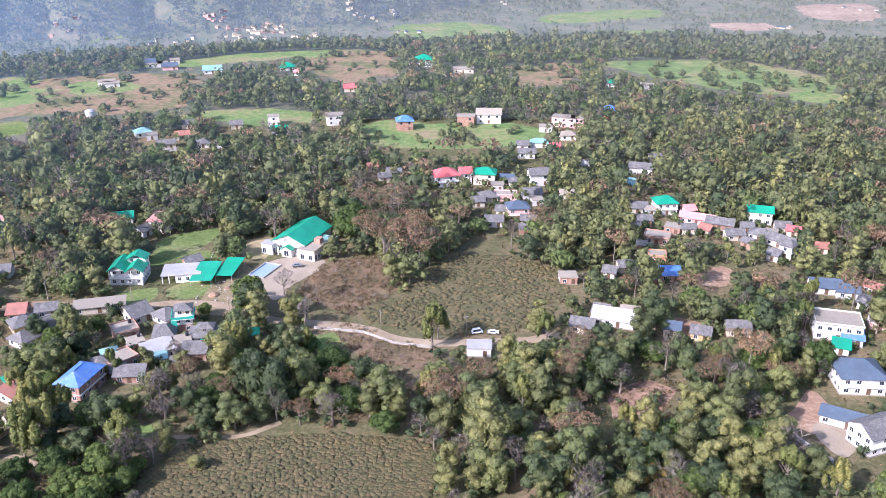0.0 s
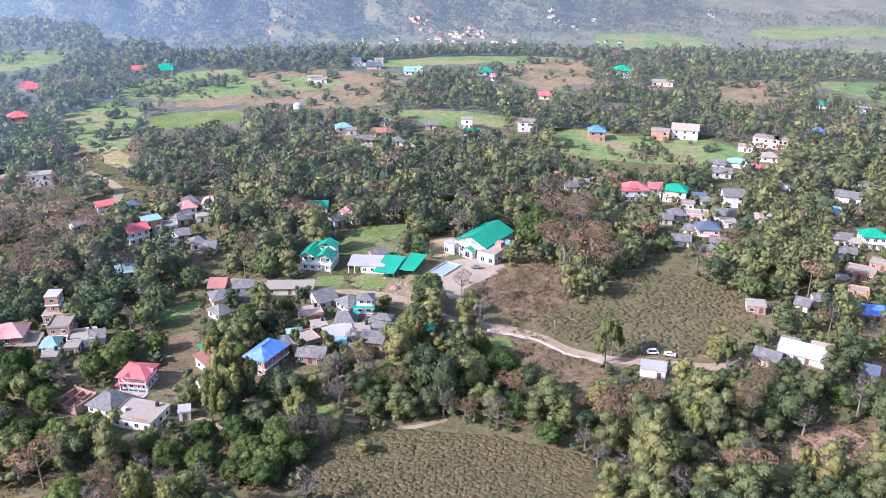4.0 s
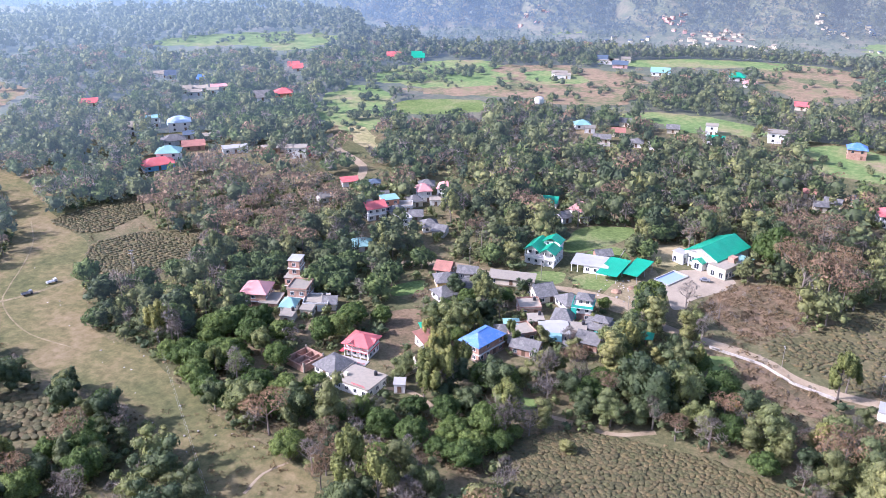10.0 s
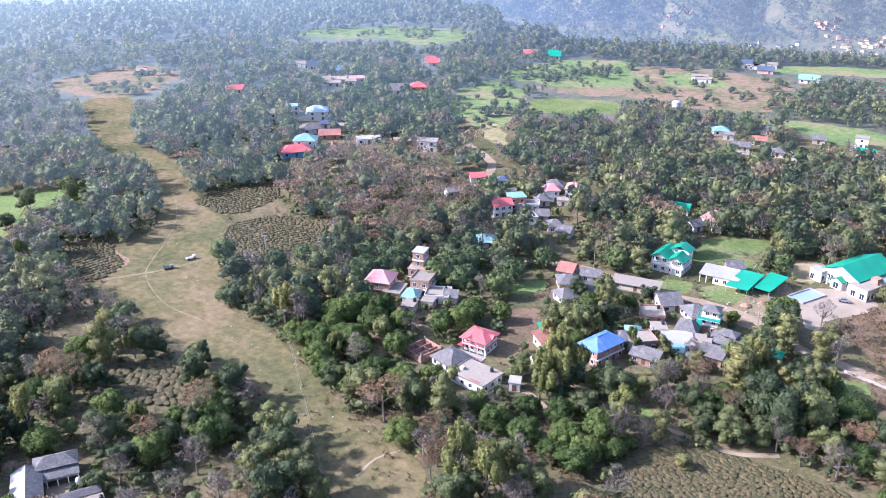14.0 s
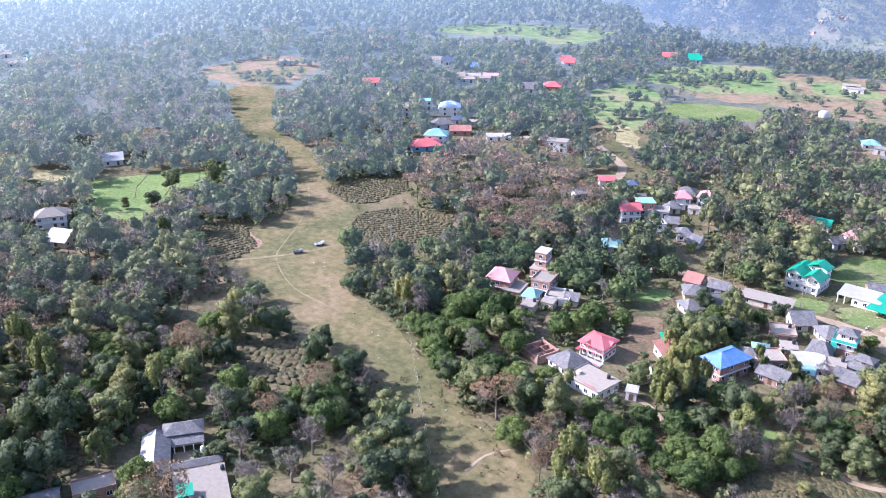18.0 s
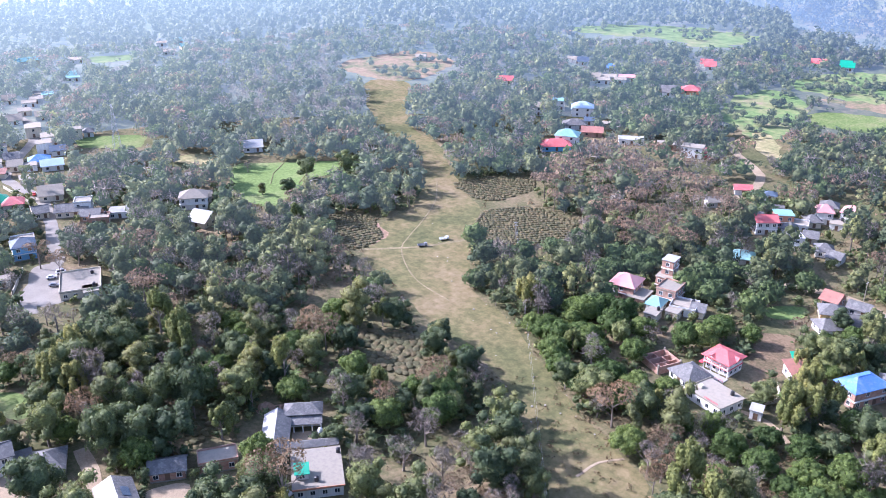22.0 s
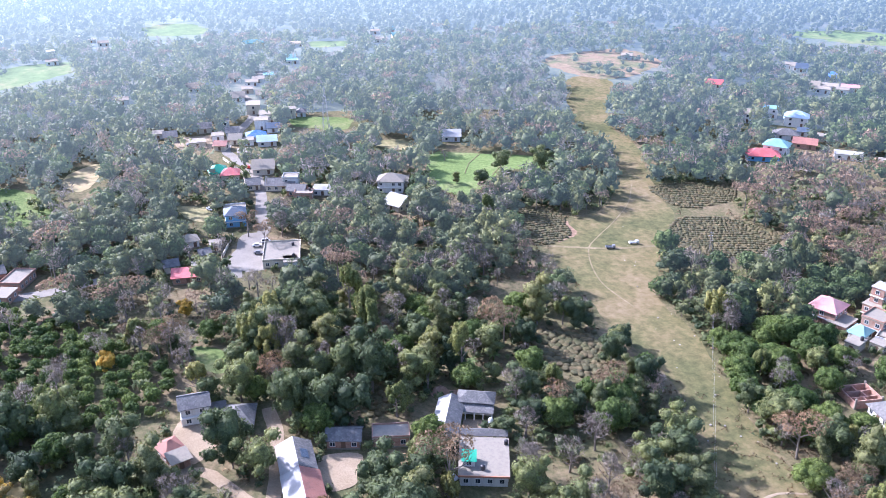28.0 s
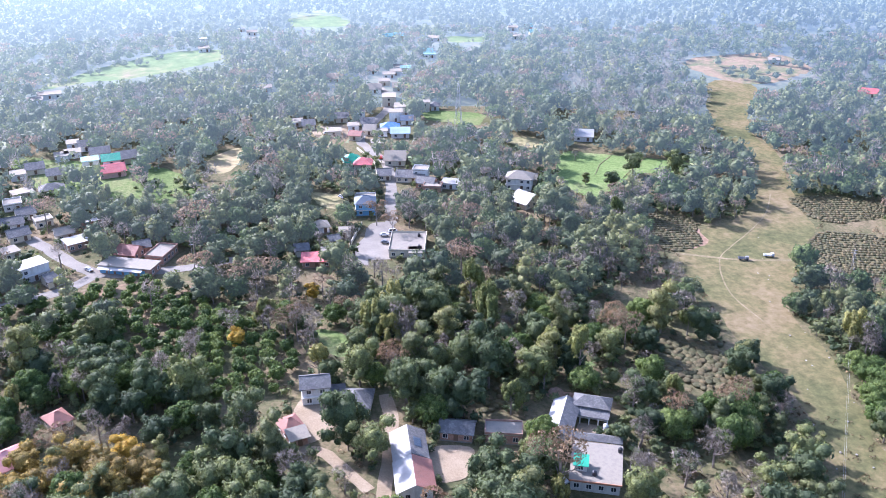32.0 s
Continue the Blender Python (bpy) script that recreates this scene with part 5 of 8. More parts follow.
VILLAGES = [(-722, 1713, 29, 25, 6), (-445, 1782, 34, 25, 14), (-345, 1785, 51, 25, 18), (-261, 1712, 28, 32, 8), (-384, 1701, 43, 31, 8), (-170, 1879, 33, 25, 8), (-108, 1930, 21, 25, 9), (692, 1806, 16, 27, 4), (139, 2174, 17, 25, 3), (975, 2083, 27, 46, 3), (-72, 1774, 23, 27, 3), (-519, 1679, 43, 25, 5)]
far_village("far_village", VILLAGES[:3], "pink", "concrete", 12, "far village of small reddish houses in haze")
far_village("far_village", VILLAGES[2:6], "cream", "concrete", 13, "far village of small pale houses in haze")
far_village("far_hamlet", VILLAGES[5:], "cream", "slateblue", 14, "far hamlets of small houses under the mountain")


# ---- buildings with a shape of their own ----
def storey_walls(t, x0, x1, y0, y1, z0, h, wall, per=3.0, skip=(2,), name="wall", size=(1.2, 1.3), chance=0.95):
    """A block of outer walls with a row of windows on each seen side."""
    w, d = x1 - x0, y1 - y0
    part(name, Shape().box(x0, x1, y0, y1, z0 - (0.3 if z0 < 0.1 else 0), z0 + h), WALL[wall], t)
    rng = random.Random(int(w * 31 + d * 7 + z0))
    c = pose((x0 + x1) / 2, (y0 + y1) / 2, z0)
    for i, (m, length) in enumerate(sides(w, d)):
        if i not in skip:
            n = max(1, int(length / per))
            for j in range(n):
                if rng.random() < chance:
                    add_window(t, c @ m @ pose((j + 0.5) / n * length - length / 2, 0, min(1.7, h * 0.55)), *size, True)


def ridge_roof(t, x0, x1, y0, y1, z, rise, mat, style="gable", along="x", label="", over=0.6):
    w, d = x1 - x0, y1 - y0
    c = ((x0 + x1) / 2, (y0 + y1) / 2)
    if along == "x":
        m, s = pose(*c, 0), roof_shape(style, w, d, over, z, rise)
    else:
        m, s = pose(*c, 0, 0, 0, 90), roof_shape(style, d, w, over, z, rise)
    return part("roof", s, ROOF[mat], t, label, m)


def gable_end(t, x0, x1, y, z, rise, wall):
    part("gable", Shape().slab([(x0, y - 0.1, z), (x1, y - 0.1, z), ((x0 + x1) / 2, y - 0.1, z + rise), ], 0.02).face((x0, y + 0.1, z), (x1, y + 0.1, z), ((x0 + x1) / 2, y + 0.1, z + rise)), WALL[wall], t)


def railing(t, a, b, z, mat, h=0.9, posts=1.5, name="railing"):
    a, b = Vector(a), Vector(b)
    s = Shape()
    n = max(2, int((b - a).length / posts))
    s.tube((a.x, a.y, z + h), (b.x, b.y, z + h), 0.06, 0.06, 5).tube((a.x, a.y, z + h * 0.5), (b.x, b.y, z + h * 0.5), 0.04, 0.04, 5)
    for k in range(n + 1):
        p = a.lerp(b, k / n)
        s.tube((p.x, p.y, z), (p.x, p.y, z + h), 0.05, 0.05, 5)
    part(name, s, mat, t)


def columns(t, xs, y, z0, z1, mat, r=0.16):
    me = Shape().box(-r, r, -r, r, z0, z1).mesh("column", mat)
    for x in xs:
        part("column", me, None, t, at=pose(x, y, 0))


def hall():
    t = thing("hall", pose(-61.0, 349.4, 0, 0, 0, -21.4) @ Matrix.Diagonal((0.96, 0.77, 1, 1)), "large cream hall with a long teal gabled roof", "hall")
    storey_walls(t, -8, 8, -15, 15, 0, 5.6, "white", 3.2, (2, 0))
    gable_end(t, -8, 8, -15.0, 5.6, 3.3, "white")
    ridge_roof(t, -8, 8, -15, 15, 5.6, 3.6, "teal", "gable", "y", "long teal sheet roof", 0.7)
    storey_walls(t, -12, -6.5, -19, -13, 0, 4.6, "white", 2.6, (2,), "side_wing", (1.6, 2.2))
    part("wing_roof", Shape().box(-12.3, -6.2, -19.3, -12.9, 4.6, 4.85), ROOF["whitesheet"], t)
    storey_walls(t, 6.5, 14.5, -19, -4, 0, 4.8, "cream", 3.0, (2,), "side_wing", (1.8, 2.2))
    part("wing_roof", Shape().box(6.2, 14.8, -19.3, -3.8, 4.8, 5.05), ROOF["concrete"], t, "bare concrete flat roof")
    storey_walls(t, 10, 13, -9, -5, 5.05, 2.0, "brick", 4, (0, 1, 2, 3), "stair_head")
    ridge_roof(t, 8.5, 15, -3, 5, 4.0, 0.8, "tealgrey", "shed", "x", "faded teal lean-to roof")
    columns(t, (9, 14.5), -2.5, 0, 4.0, TRIM)
    storey_walls(t, -2.2, 2.8, -18.5, -15, 0, 3.6, "white", 5, (1, 2, 3), "porch", (2.2, 2.4))
    gable_end(t, -2.2, 2.8, -18.5, 3.6, 1.2, "white")
    ridge_roof(t, -2.2, 2.8, -18.5, -15, 3.6, 1.4, "teal", "gable", "y", "small teal porch roof", 0.5)
    columns(t, (-4.6, 5.2), -17.0, 0, 3.6, TRIM, 0.25)
    for k, x in enumerate((-5.2, -3.8, 3.8, 5.2)):
        add_window(t, pose(x, -15, 2.6), 1.1, 2.4, True)
    SPOTS.extend([(-62.6 + math.sin(radians(21.4)) * k, 346.3 + math.cos(radians(21.4)) * k, 11) for k in (-14, -5, 5, 12)])


def guest_house():
    t = thing("guest_house", pose(-124.5, 314.8, 0, 0, 0, 2), "two-storey white guest house with teal gabled roofs", "house")
    storey_walls(t, -6.3, 6.3, -5.5, 5.5, 0, 3.2, "white", 2.6)
    storey_walls(t, -6.3, 6.3, -4.3, 5.5, 3.2, 3.2, "white", 2.6, name="upper_wall")
    part("balcony_slab", Shape().box(-6.6, 6.6, -6.3, -4.3, 3.1, 3.35), TRIM, t)
    railing(t, (-6.5, -6.2, 0), (6.5, -6.2, 0), 3.35, TRIM)
    columns(t, (-6.2, -2.2, 2.2, 6.2), -6.1, 0, 6.4, TRIM)
    ridge_roof(t, -6.6, 0.2, -6.3, 5.5, 6.4, 2.4, "teal", "gable", "y", "teal sheet roof", 0.5)
    gable_end(t, -6.6, 0.2, -6.0, 6.4, 2.2, "white")
    ridge_roof(t, 0.2, 6.6, -6.3, 2.0, 6.2, 2.2, "teal", "gable", "y", "teal sheet roof", 0.5)
    gable_end(t, 0.2, 6.6, -6.0, 6.2, 2.0, "white")
    storey_walls(t, -1.0, 6.2, 1.5, 6.0, 6.4, 2.0, "white", 2.6, (2,), "attic_wall", (1.0, 1.0))
    ridge_roof(t, -1.0, 6.2, 1.0, 6.0, 8.4, 2.0, "teal", "gable", "y", "raised teal roof", 0.6)
    SPOTS.append((-124.5, 314.8, 10))


def red_house():
    t = thing("red_house", pose(-148.7, 213.5, 0, 0, 0, 5) @ Matrix.Scale(0.86, 4), "two-storey white house with red hipped roof and balcony", "house")
    storey_walls(t, -5.0, 5.0, -3.8, 4.6, 0, 3.1, "white", 2.4)
    storey_walls(t, -5.0, 5.0, -3.8, 4.6, 3.1, 3.1, "white", 2.4, name="upper_wall")
    part("balcony_slab", Shape().box(-5.3, 5.3, -5.2, 4.8, 3.0, 3.25), WALL["red"], t, "red painted balcony edge")
    part("balcony_wall", Shape().box(-5.3, 5.3, -5.25, -5.1, 3.25, 3.95).box(-5.35, -5.2, -5.1, -3.8, 3.25, 3.95).box(5.2, 5.35, -5.1, -3.8, 3.25, 3.95), WALL["pink"], t)
    columns(t, (-5.1, -1.8, 1.8, 5.1), -5.1, 0, 6.2, TRIM, 0.14)
    ridge_roof(t, -5.2, 5.2, -5.2, 4.8, 6.2, 2.5, "red", "hip", "x", "red sheet hipped roof", 0.9)
    ridge_roof(t, -3.2, -0.4, -5.6, -1.5, 6.4, 1.0, "red", "gable", "y", "red dormer roof", 0.3)
    gable_end(t, -3.2, -0.4, -5.6, 6.3, 0.9, "white")
    ridge_roof(t, 2.4, 5.9, -0.8, 1.8, 6.4, 0.9, "red", "gable", "x", "red dormer roof", 0.3)
    part("porch_roof", Shape().box(-6.5, -4.9, -6.5, -2.0, 2.7, 2.85), WALL["red"], t)
    part("terrace", Shape().box(-7, 6, -9, -5.3, -0.2, 0.3), ROOF["whitesheet"], t)
    railing(t, (-7, -9, 0), (6, -9, 0), 0.3, WALL["red"])
    SPOTS.append((-148.7, 213.5, 9))


def flat_house():
    t = thing("flat_house", pose(-137.3, 195.4, 0, 0, 0, -3), "low white house with grey flat roof and red railing", "house")
    storey_walls(t, -6.5, 6.5, -5, 5, 0, 3.4, "white", 2.8)
    part("roof", Shape().box(-6.9, 6.9, -5.5, 5.4, 3.4, 3.65), ROOF["concrete"], t, "stained grey concrete roof")
    part("roof_kerb", Shape().box(-6.9, 6.9, -5.5, -5.3, 3.65, 3.95).box(-6.9, -6.7, -5.3, 5.4, 3.65, 3.95), ROOF["concrete"], t)
    railing(t, (0.5, -5.3, 0), (5.5, -5.3, 0), 3.9, WALL["red"], 0.6, 0.8)
    part("roof_hatch", Shape().box(-5, -3.8, -2, -0.8, 3.65, 4.6), WALL["cream"], t)
    SPOTS.append((-137.3, 195.4, 8.5))
    water_tank(pose(-133.5, 198.5, 3.65))


def brick_ruin():
    t = thing("brick_ruin", pose(-161.5, 198.5, 0, 0, 0, -12), "roofless brick house under construction with open rooms", "ruin")
    for x0, x1, y0, y1, h in ((-4.5, 4.5, -4.5, -4.2, 2.4), (-4.5, 4.5, 4.2, 4.5, 3.0), (-4.5, -4.2, -4.2, 4.2, 2.7), (4.2, 4.5, -4.2, 4.2, 2.9),
                              (-1.3, -1.0, -4.2, 4.2, 2.5), (1.9, 2.2, -4.2, 4.2, 2.6), (-4.2, -1.3, -0.2, 0.1, 2.3), (-1.0, 1.9, 0.8, 1.1, 2.4), (2.2, 4.2, -0.6, -0.3, 2.6)):
        part("wall", Shape().box(x0, x1, y0, y1, -0.2, h), WALL["brick"], t)
    part("floor_slab", Shape().box(-4.5, 4.5, -4.5, 4.5, -0.2, 0.12), ROOF["concrete"], t)
    for x, y in ((-4.3, -4.3), (4.3, 4.3), (4.3, -4.3), (-4.3, 4.3)):
        part("pillar", Shape().box(x - 0.25, x + 0.25, y - 0.25, y + 0.25, 0, 3.6), ROOF["concrete"], t)
    SPOTS.append((-161.5, 198.5, 7))


def canopy_yard():
    t = thing("canopy_building", pose(-103.4, 316.5, 0, 0, 0, 8), "open building with pale flat slab on columns", "building")
    part("slab", Shape().box(-8.5, 7, -5.5, 6, 3.3, 3.6), ROOF["whitesheet"], t, "pale concrete slab")
    storey_walls(t, -3, 6.5, -5, 5.5, 0, 3.3, "white", 3)
    columns(t, (-8, -5.5), -5, 0, 3.3, TRIM), columns(t, (-8, -5.5), 5.2, 0, 3.3, TRIM)
    SPOTS.append((-103.4, 316.5, 10))
    for x, y, w, d, turn, mat, word in ((-94.3, 314.8, 9.0, 16.0, -3, "teal", "teal"), (-85.8, 319, 7.5, 15.5, -8, "teal", "stained teal")):
        c = thing("canopy", pose(x, y, 0, 0, 0, turn), f"open shed under a {word} sloping sheet roof", "shed", "canopies")
        part("roof", Shape().slab([(-w / 2, -d / 2, 3.0), (w / 2, -d / 2, 3.3), (w / 2, d / 2, 4.4), (-w / 2, d / 2, 4.1)], 0.12), ROOF[mat], c)
        for px in (-w / 2 + 0.4, w / 2 - 0.4):
            for py, hh in ((-d / 2 + 0.4, 3.0), (0, 3.5), (d / 2 - 0.4, 4.0)):
                part("post", Shape().tube((px, py, -0.2), (px, py, hh), 0.09, 0.09, 6), STEEL, c)
        SPOTS.append((x, y, 9))


def pool():
    t = thing("pool", pose(-72.6, 322.3, 0, 0, 0, -22), "empty rectangular pool with blue tiled lining", "pool")
    part("lining", Shape().box(-3.3, 3.3, -6.3, 6.3, 0.1, 0.22), WATER, t)
    s = Shape()
    s.box(-3.7, -3.3, -6.7, 6.7, 0.05, 0.7).box(3.3, 3.7, -6.7, 6.7, 0.05, 0.7).box(-3.3, 3.3, -6.7, -6.3, 0.05, 0.7).box(-3.3, 3.3, 6.3, 6.7, 0.05, 0.7)
    part("rim", s, ROOF["whitesheet"], t)


def court_house():
    t = thing("court_house", pose(-199, 88.2, 0, 0, 0, 61), "old courtyard house with two-tier grey slate roof", "house")
    storey_walls(t, -5, 5, -2.0, 3.2, 0, 4.6, "white", 2.5)
    ridge_roof(t, -5, 5, -2.0, 3.2, 4.6, 1.8, "slate", "hip", "x", "upper slate roof", 0.7)
    part("veranda_roof", Shape().slab([(-5.6, -5.2, 2.9), (5.6, -5.2, 2.9), (5.6, -2.0, 4.1), (-5.6, -2.0, 4.1)], 0.15), ROOF["slate"], t, "lower slate veranda roof")
    columns(t, (-5.2, -2.6, 0, 2.6, 5.2), -5.0, 0, 2.9, TRIM, 0.14)
    SPOTS.append((-199, 88.2, 8))
    w = thing("wing_house", pose(-194.5, 77.5, 0, 0, 0, 61), "long white wing with slate and white sheet roof", "house")
    storey_walls(w, -3.2, 3.2, -8.5, 8.5, 0, 3.8, "white", 3.2)
    part("roof_slope", Shape().slab([(-4, -9, 3.7), (0, -9, 5.8), (0, 9, 5.8), (-4, 9, 3.7)], 0.15), ROOF["whitesheet"], w, "bright white sheet slope")
    part("roof_slope", Shape().slab([(0, -9, 5.8), (4, -9, 3.7), (4, 9, 3.7), (0, 9, 5.8)], 0.15), ROOF["slate"], w, "grey slate slope")
    gable_end(w, -3.2, 3.2, -8.4, 3.8, 1.8, "white")
    SPOTS.extend([(-194.5, 77.5, 8), (-201, 74, 6), (-187, 80, 6)])
    s = thing("courtyard_shed", pose(-185, 83.7, 0, 0, 0, 66), "long low shed with narrow slate roof", "shed")
    storey_walls(s, -7, 7, -1.0, 1.4, 0, 2.9, "cream", 4, (0, 2))
    ridge_roof(s, -7.2, 7.2, -1.2, 1.6, 2.9, 0.9, "slate", "gable", "x", "", 0.4)
    c = thing("courtyard", pose(-191, 86, 0, 0, 0, 61), "sunny tan paved courtyard", "courtyard", kind="structure")
    part("paving", Shape().box(-5, 5, -5.5, 3.5, 0.0, 0.14), DIRT, c)
    f = thing("flat_roof_house", pose(-174, 79.8, 0, 0, 0, 66), "white single-storey house with stained concrete flat roof", "house")
    storey_walls(f, -6.3, 6.3, -8, 8, 0, 3.3, "white", 3.0)
    part("roof", Shape().box(-6.8, 6.8, -8.6, 8.4, 3.3, 3.55), ROOF["concrete"], f, "stained concrete roof")
    part("roof_edge", Shape().box(-6.8, 6.8, -8.65, -8.45, 3.2, 3.75), WALL["orange"], f, "reddish roof edge")
    storey_walls(f, -5.6, -2.4, -4.5, -0.8, 3.55, 2.0, "white", 5, (1, 2, 3), "roof_room")
    part("room_roof", Shape().slab([(-6, -5, 5.5), (-2, -5, 5.5), (-2, -0.4, 6.0), (-6, -0.4, 6.0)], 0.1), ROOF["teal"], f, "small teal sheet roof")
    SPOTS.extend([(-174, 79.8, 10), (-166, 76, 8)])
    water_tank(pose(-176.5, 87.5, 3.55)), water_tank(pose(-169, 77.2, 3.55))


def long_shed():
    t = thing("long_shed", pose(-186, 32.2, 0, 0, 0, -5), "long shed with white, slate and rusty roof sheets", "shed")
    storey_walls(t, -12.5, 12.5, -4.3, 4.3, 0, 3.4, "white", 4)
    for e in (-12.45, 12.45):
        part("gable", Shape().face((e, -4.3, 3.4), (e, 4.3, 3.4), (e, 0, 5.4)), WALL["white"], t)
    part("roof_slope", Shape().slab([(-13, -5, 3.2), (0, -5, 3.2), (0, 0, 5.6), (-13, 0, 5.6)], 0.15), ROOF["whitesheet"], t, "bright white roof sheets")
    part("roof_slope", Shape().slab([(0.1, -5.2, 3.1), (13, -5.2, 3.1), (13, 0, 5.5), (0.1, 0, 5.5)], 0.15), ROOF["whitesheet"], t, "bright white roof sheets")
    part("roof_slope", Shape().slab([(-13, 0, 5.6), (0, 0, 5.6), (0, 5, 3.2), (-13, 5, 3.2)], 0.15), ROOF["slate"], t, "grey slate slope")
    part("roof_slope", Shape().slab([(0.1, 0, 5.5), (13, 0, 5.5), (13, 5.4, 3.0), (0.1, 5.4, 3.0)], 0.15), ROOF["rust"], t, "rusty red sheets")
    part("skylight", Shape().slab([(-8, 1.2, 5.15), (-4, 1.2, 5.15), (-4, 3.2, 4.2), (-8, 3.2, 4.2)], 0.05), ROOF["slateblue"], t)
    SPOTS.extend([(-186 + k, 32.2 - k * 0.09, 6.5) for k in (-11, -4, 4, 11)])


def market():
    t = thing("market_building", pose(-331.5, -53.9, 0, 0, 0, 66), "long flat-roofed brick market row with white front", "building")
    storey_walls(t, -11, 11, -4, 4, 0, 3.4, "brick", 3, (0, 2))
    part("roof", Shape().box(-11.5, 11.5, -4.4, 4.3, 3.4, 3.65), ROOF["concrete"], t)
    part("awning", Shape().slab([(-11, -6, 2.6), (8, -6, 2.6), (8, -4, 3.3), (-11, -4, 3.3)], 0.1), ROOF["whitesheet"], t, "white shop awning")
    for k in range(6):
        part("shutter", shared("shutter", lambda: Shape().box(-1.2, 1.2, -0.08, 0.02, 0, 2.4).mesh("shutter", WALL["blue"])), None, t, at=pose(-9.5 + k * 3.4, -4, 0.2))
    SPOTS.append((-331.5, -53.9, 12))
    house(-341.5, -42.5, 66, 9, 15, 1, "flat", "concrete", "brick", "flat-roofed brick wing behind the market row")
    house(-345, -55, 66, 9, 10, 1, "gable", "rust", "brick")


def teal_tower():
    t = thing("teal_house", pose(-92, 274, 0, 0, 0, 12), "narrow three-storey house with teal balcony walls", "house")
    storey_walls(t, -3.2, 3.2, -3, 3.5, 0, 3.0, "brick", 2.4)
    storey_walls(t, -3.2, 3.2, -3, 3.5, 3.0, 3.0, "white", 2.4, name="upper_wall")
    part("balcony", Shape().box(-3.9, 3.9, -4.4, 3.8, 5.6, 5.8), TRIM, t)
    part("balcony_wall", Shape().box(-3.9, 3.9, -4.4, -4.25, 5.8, 6.8).box(-3.9, -3.75, -4.25, 3.8, 5.8, 6.8).box(3.75, 3.9, -4.25, 3.8, 5.8, 6.8), WALL["teal"], t, "teal painted balcony wall")
    part("side_panel", Shape().box(-4.0, -2.0, -4.5, -4.3, 1.2, 5.6), WALL["teal"], t, "tall teal panel")
    storey_walls(t, -2.2, 2.8, -1.5, 3.0, 5.8, 2.4, "cream", 2.4, name="top_wall")
    ridge_roof(t, -2.2, 2.8, -1.5, 3.0, 8.2, 1.5, "slate", "hip", "x", "grey slate roof", 0.8)
    SPOTS.append((-92, 274, 5.5))
    t = thing("two_tier_house", pose(-82.3, 266.5, 0, 0, 0, 2), "house with two-tier slate roof and coloured front", "house")
    storey_walls(t, -5.5, 5.5, -4, 4, 0, 3.0, "cream", 2.6)
    ridge_roof(t, -5.5, 5.5, -4, 4, 3.0, 2.0, "slate", "hip", "x", "lower slate roof", 0.8)
    storey_walls(t, -2.6, 2.6, -1.8, 2.2, 3.6, 1.6, "cream", 3)
    ridge_roof(t, -2.6, 2.6, -1.8, 2.2, 5.2, 1.3, "slate", "hip", "x", "upper slate roof", 0.7)
    part("front_panel", Shape().box(-1.2, 0.6, -4.95, -4.8, 0.8, 2.5), WALL["teal"], t, "teal front panel")
    part("front_panel", Shape().box(0.7, 5.2, -4.95, -4.8, 0.8, 2.5), WALL["pink"], t, "pink front panel")
    part("front_slab", Shape().box(-5.5, 5.5, -5.0, -4.0, -0.2, 0.8), ROOF["concrete"], t)
    SPOTS.append((-82.3, 266.5, 7))


def water_tower():
    t = thing("water_tower", pose(-221.2, 535.8, 0), "round white water tower on concrete columns", "water tower")
    for k in range(6):
        a = k * math.tau / 6
        part("column", Shape().box(-0.25, 0.25, -0.25, 0.25, -0.3, 8.0), ROOF["concrete"], t, at=pose(2.4 * math.cos(a), 2.4 * math.sin(a), 0))
    for z in (2.6, 5.2):
        s = Shape()
        for k in range(6):
            a, b = k * math.tau / 6, (k + 1) * math.tau / 6
            s.tube((2.4 * math.cos(a), 2.4 * math.sin(a), z), (2.4 * math.cos(b), 2.4 * math.sin(b), z), 0.16, 0.16, 4)
        part("brace", s, ROOF["concrete"], t)
    part("tank", Shape().lathe([(2.4, 7.8), (3.1, 8.6), (3.1, 11.4)], 20), WALL["white"], t, "white round tank")
    part("dome", Shape().lathe([(3.2, 11.4), (2.2, 12.2), (0.3, 12.6)], 20), ROOF["whitesheet"], t)
    SPOTS.append((-221.2, 535.8, 5))


hall(), guest_house(), red_house(), flat_house(), brick_ruin(), canopy_yard(), pool(), court_house(), long_shed(), market(), teal_tower(), water_tower()
house(-150.0, 199.0, -10, 9.0, 9.0, 1, "hip", "slate", "white", "low white house with old slate hipped roof")
house(-113.2, 233.4, 76, 13.0, 8.0, 2, "hip", "blue", "brick", "two-storey brick house with bright blue hipped roof")
house(12.1, 256.4, -3, 8.0, 6.0, 1, "flat", "whitesheet", "white", "small white hut with flat roof beside the road")
house(-388.5, 124.5, 66, 14.0, 11.0, 2, "hip", "concrete", "white", "white two-storey villa with grey hipped roof", "villa")
house(-394.0, 131.0, 66, 9.0, 8.0, 1, "gable", "concrete", "cream")
house(124.0, 205.5, 20, 16.0, 9.0, 2, "gable", "slate", "white", "white house with steep slate roof and terrace")
house(117.5, 215.0, -30, 12.0, 6.0, 1, "gable", "slateblue", "white", "low white garage with slate-blue roof")


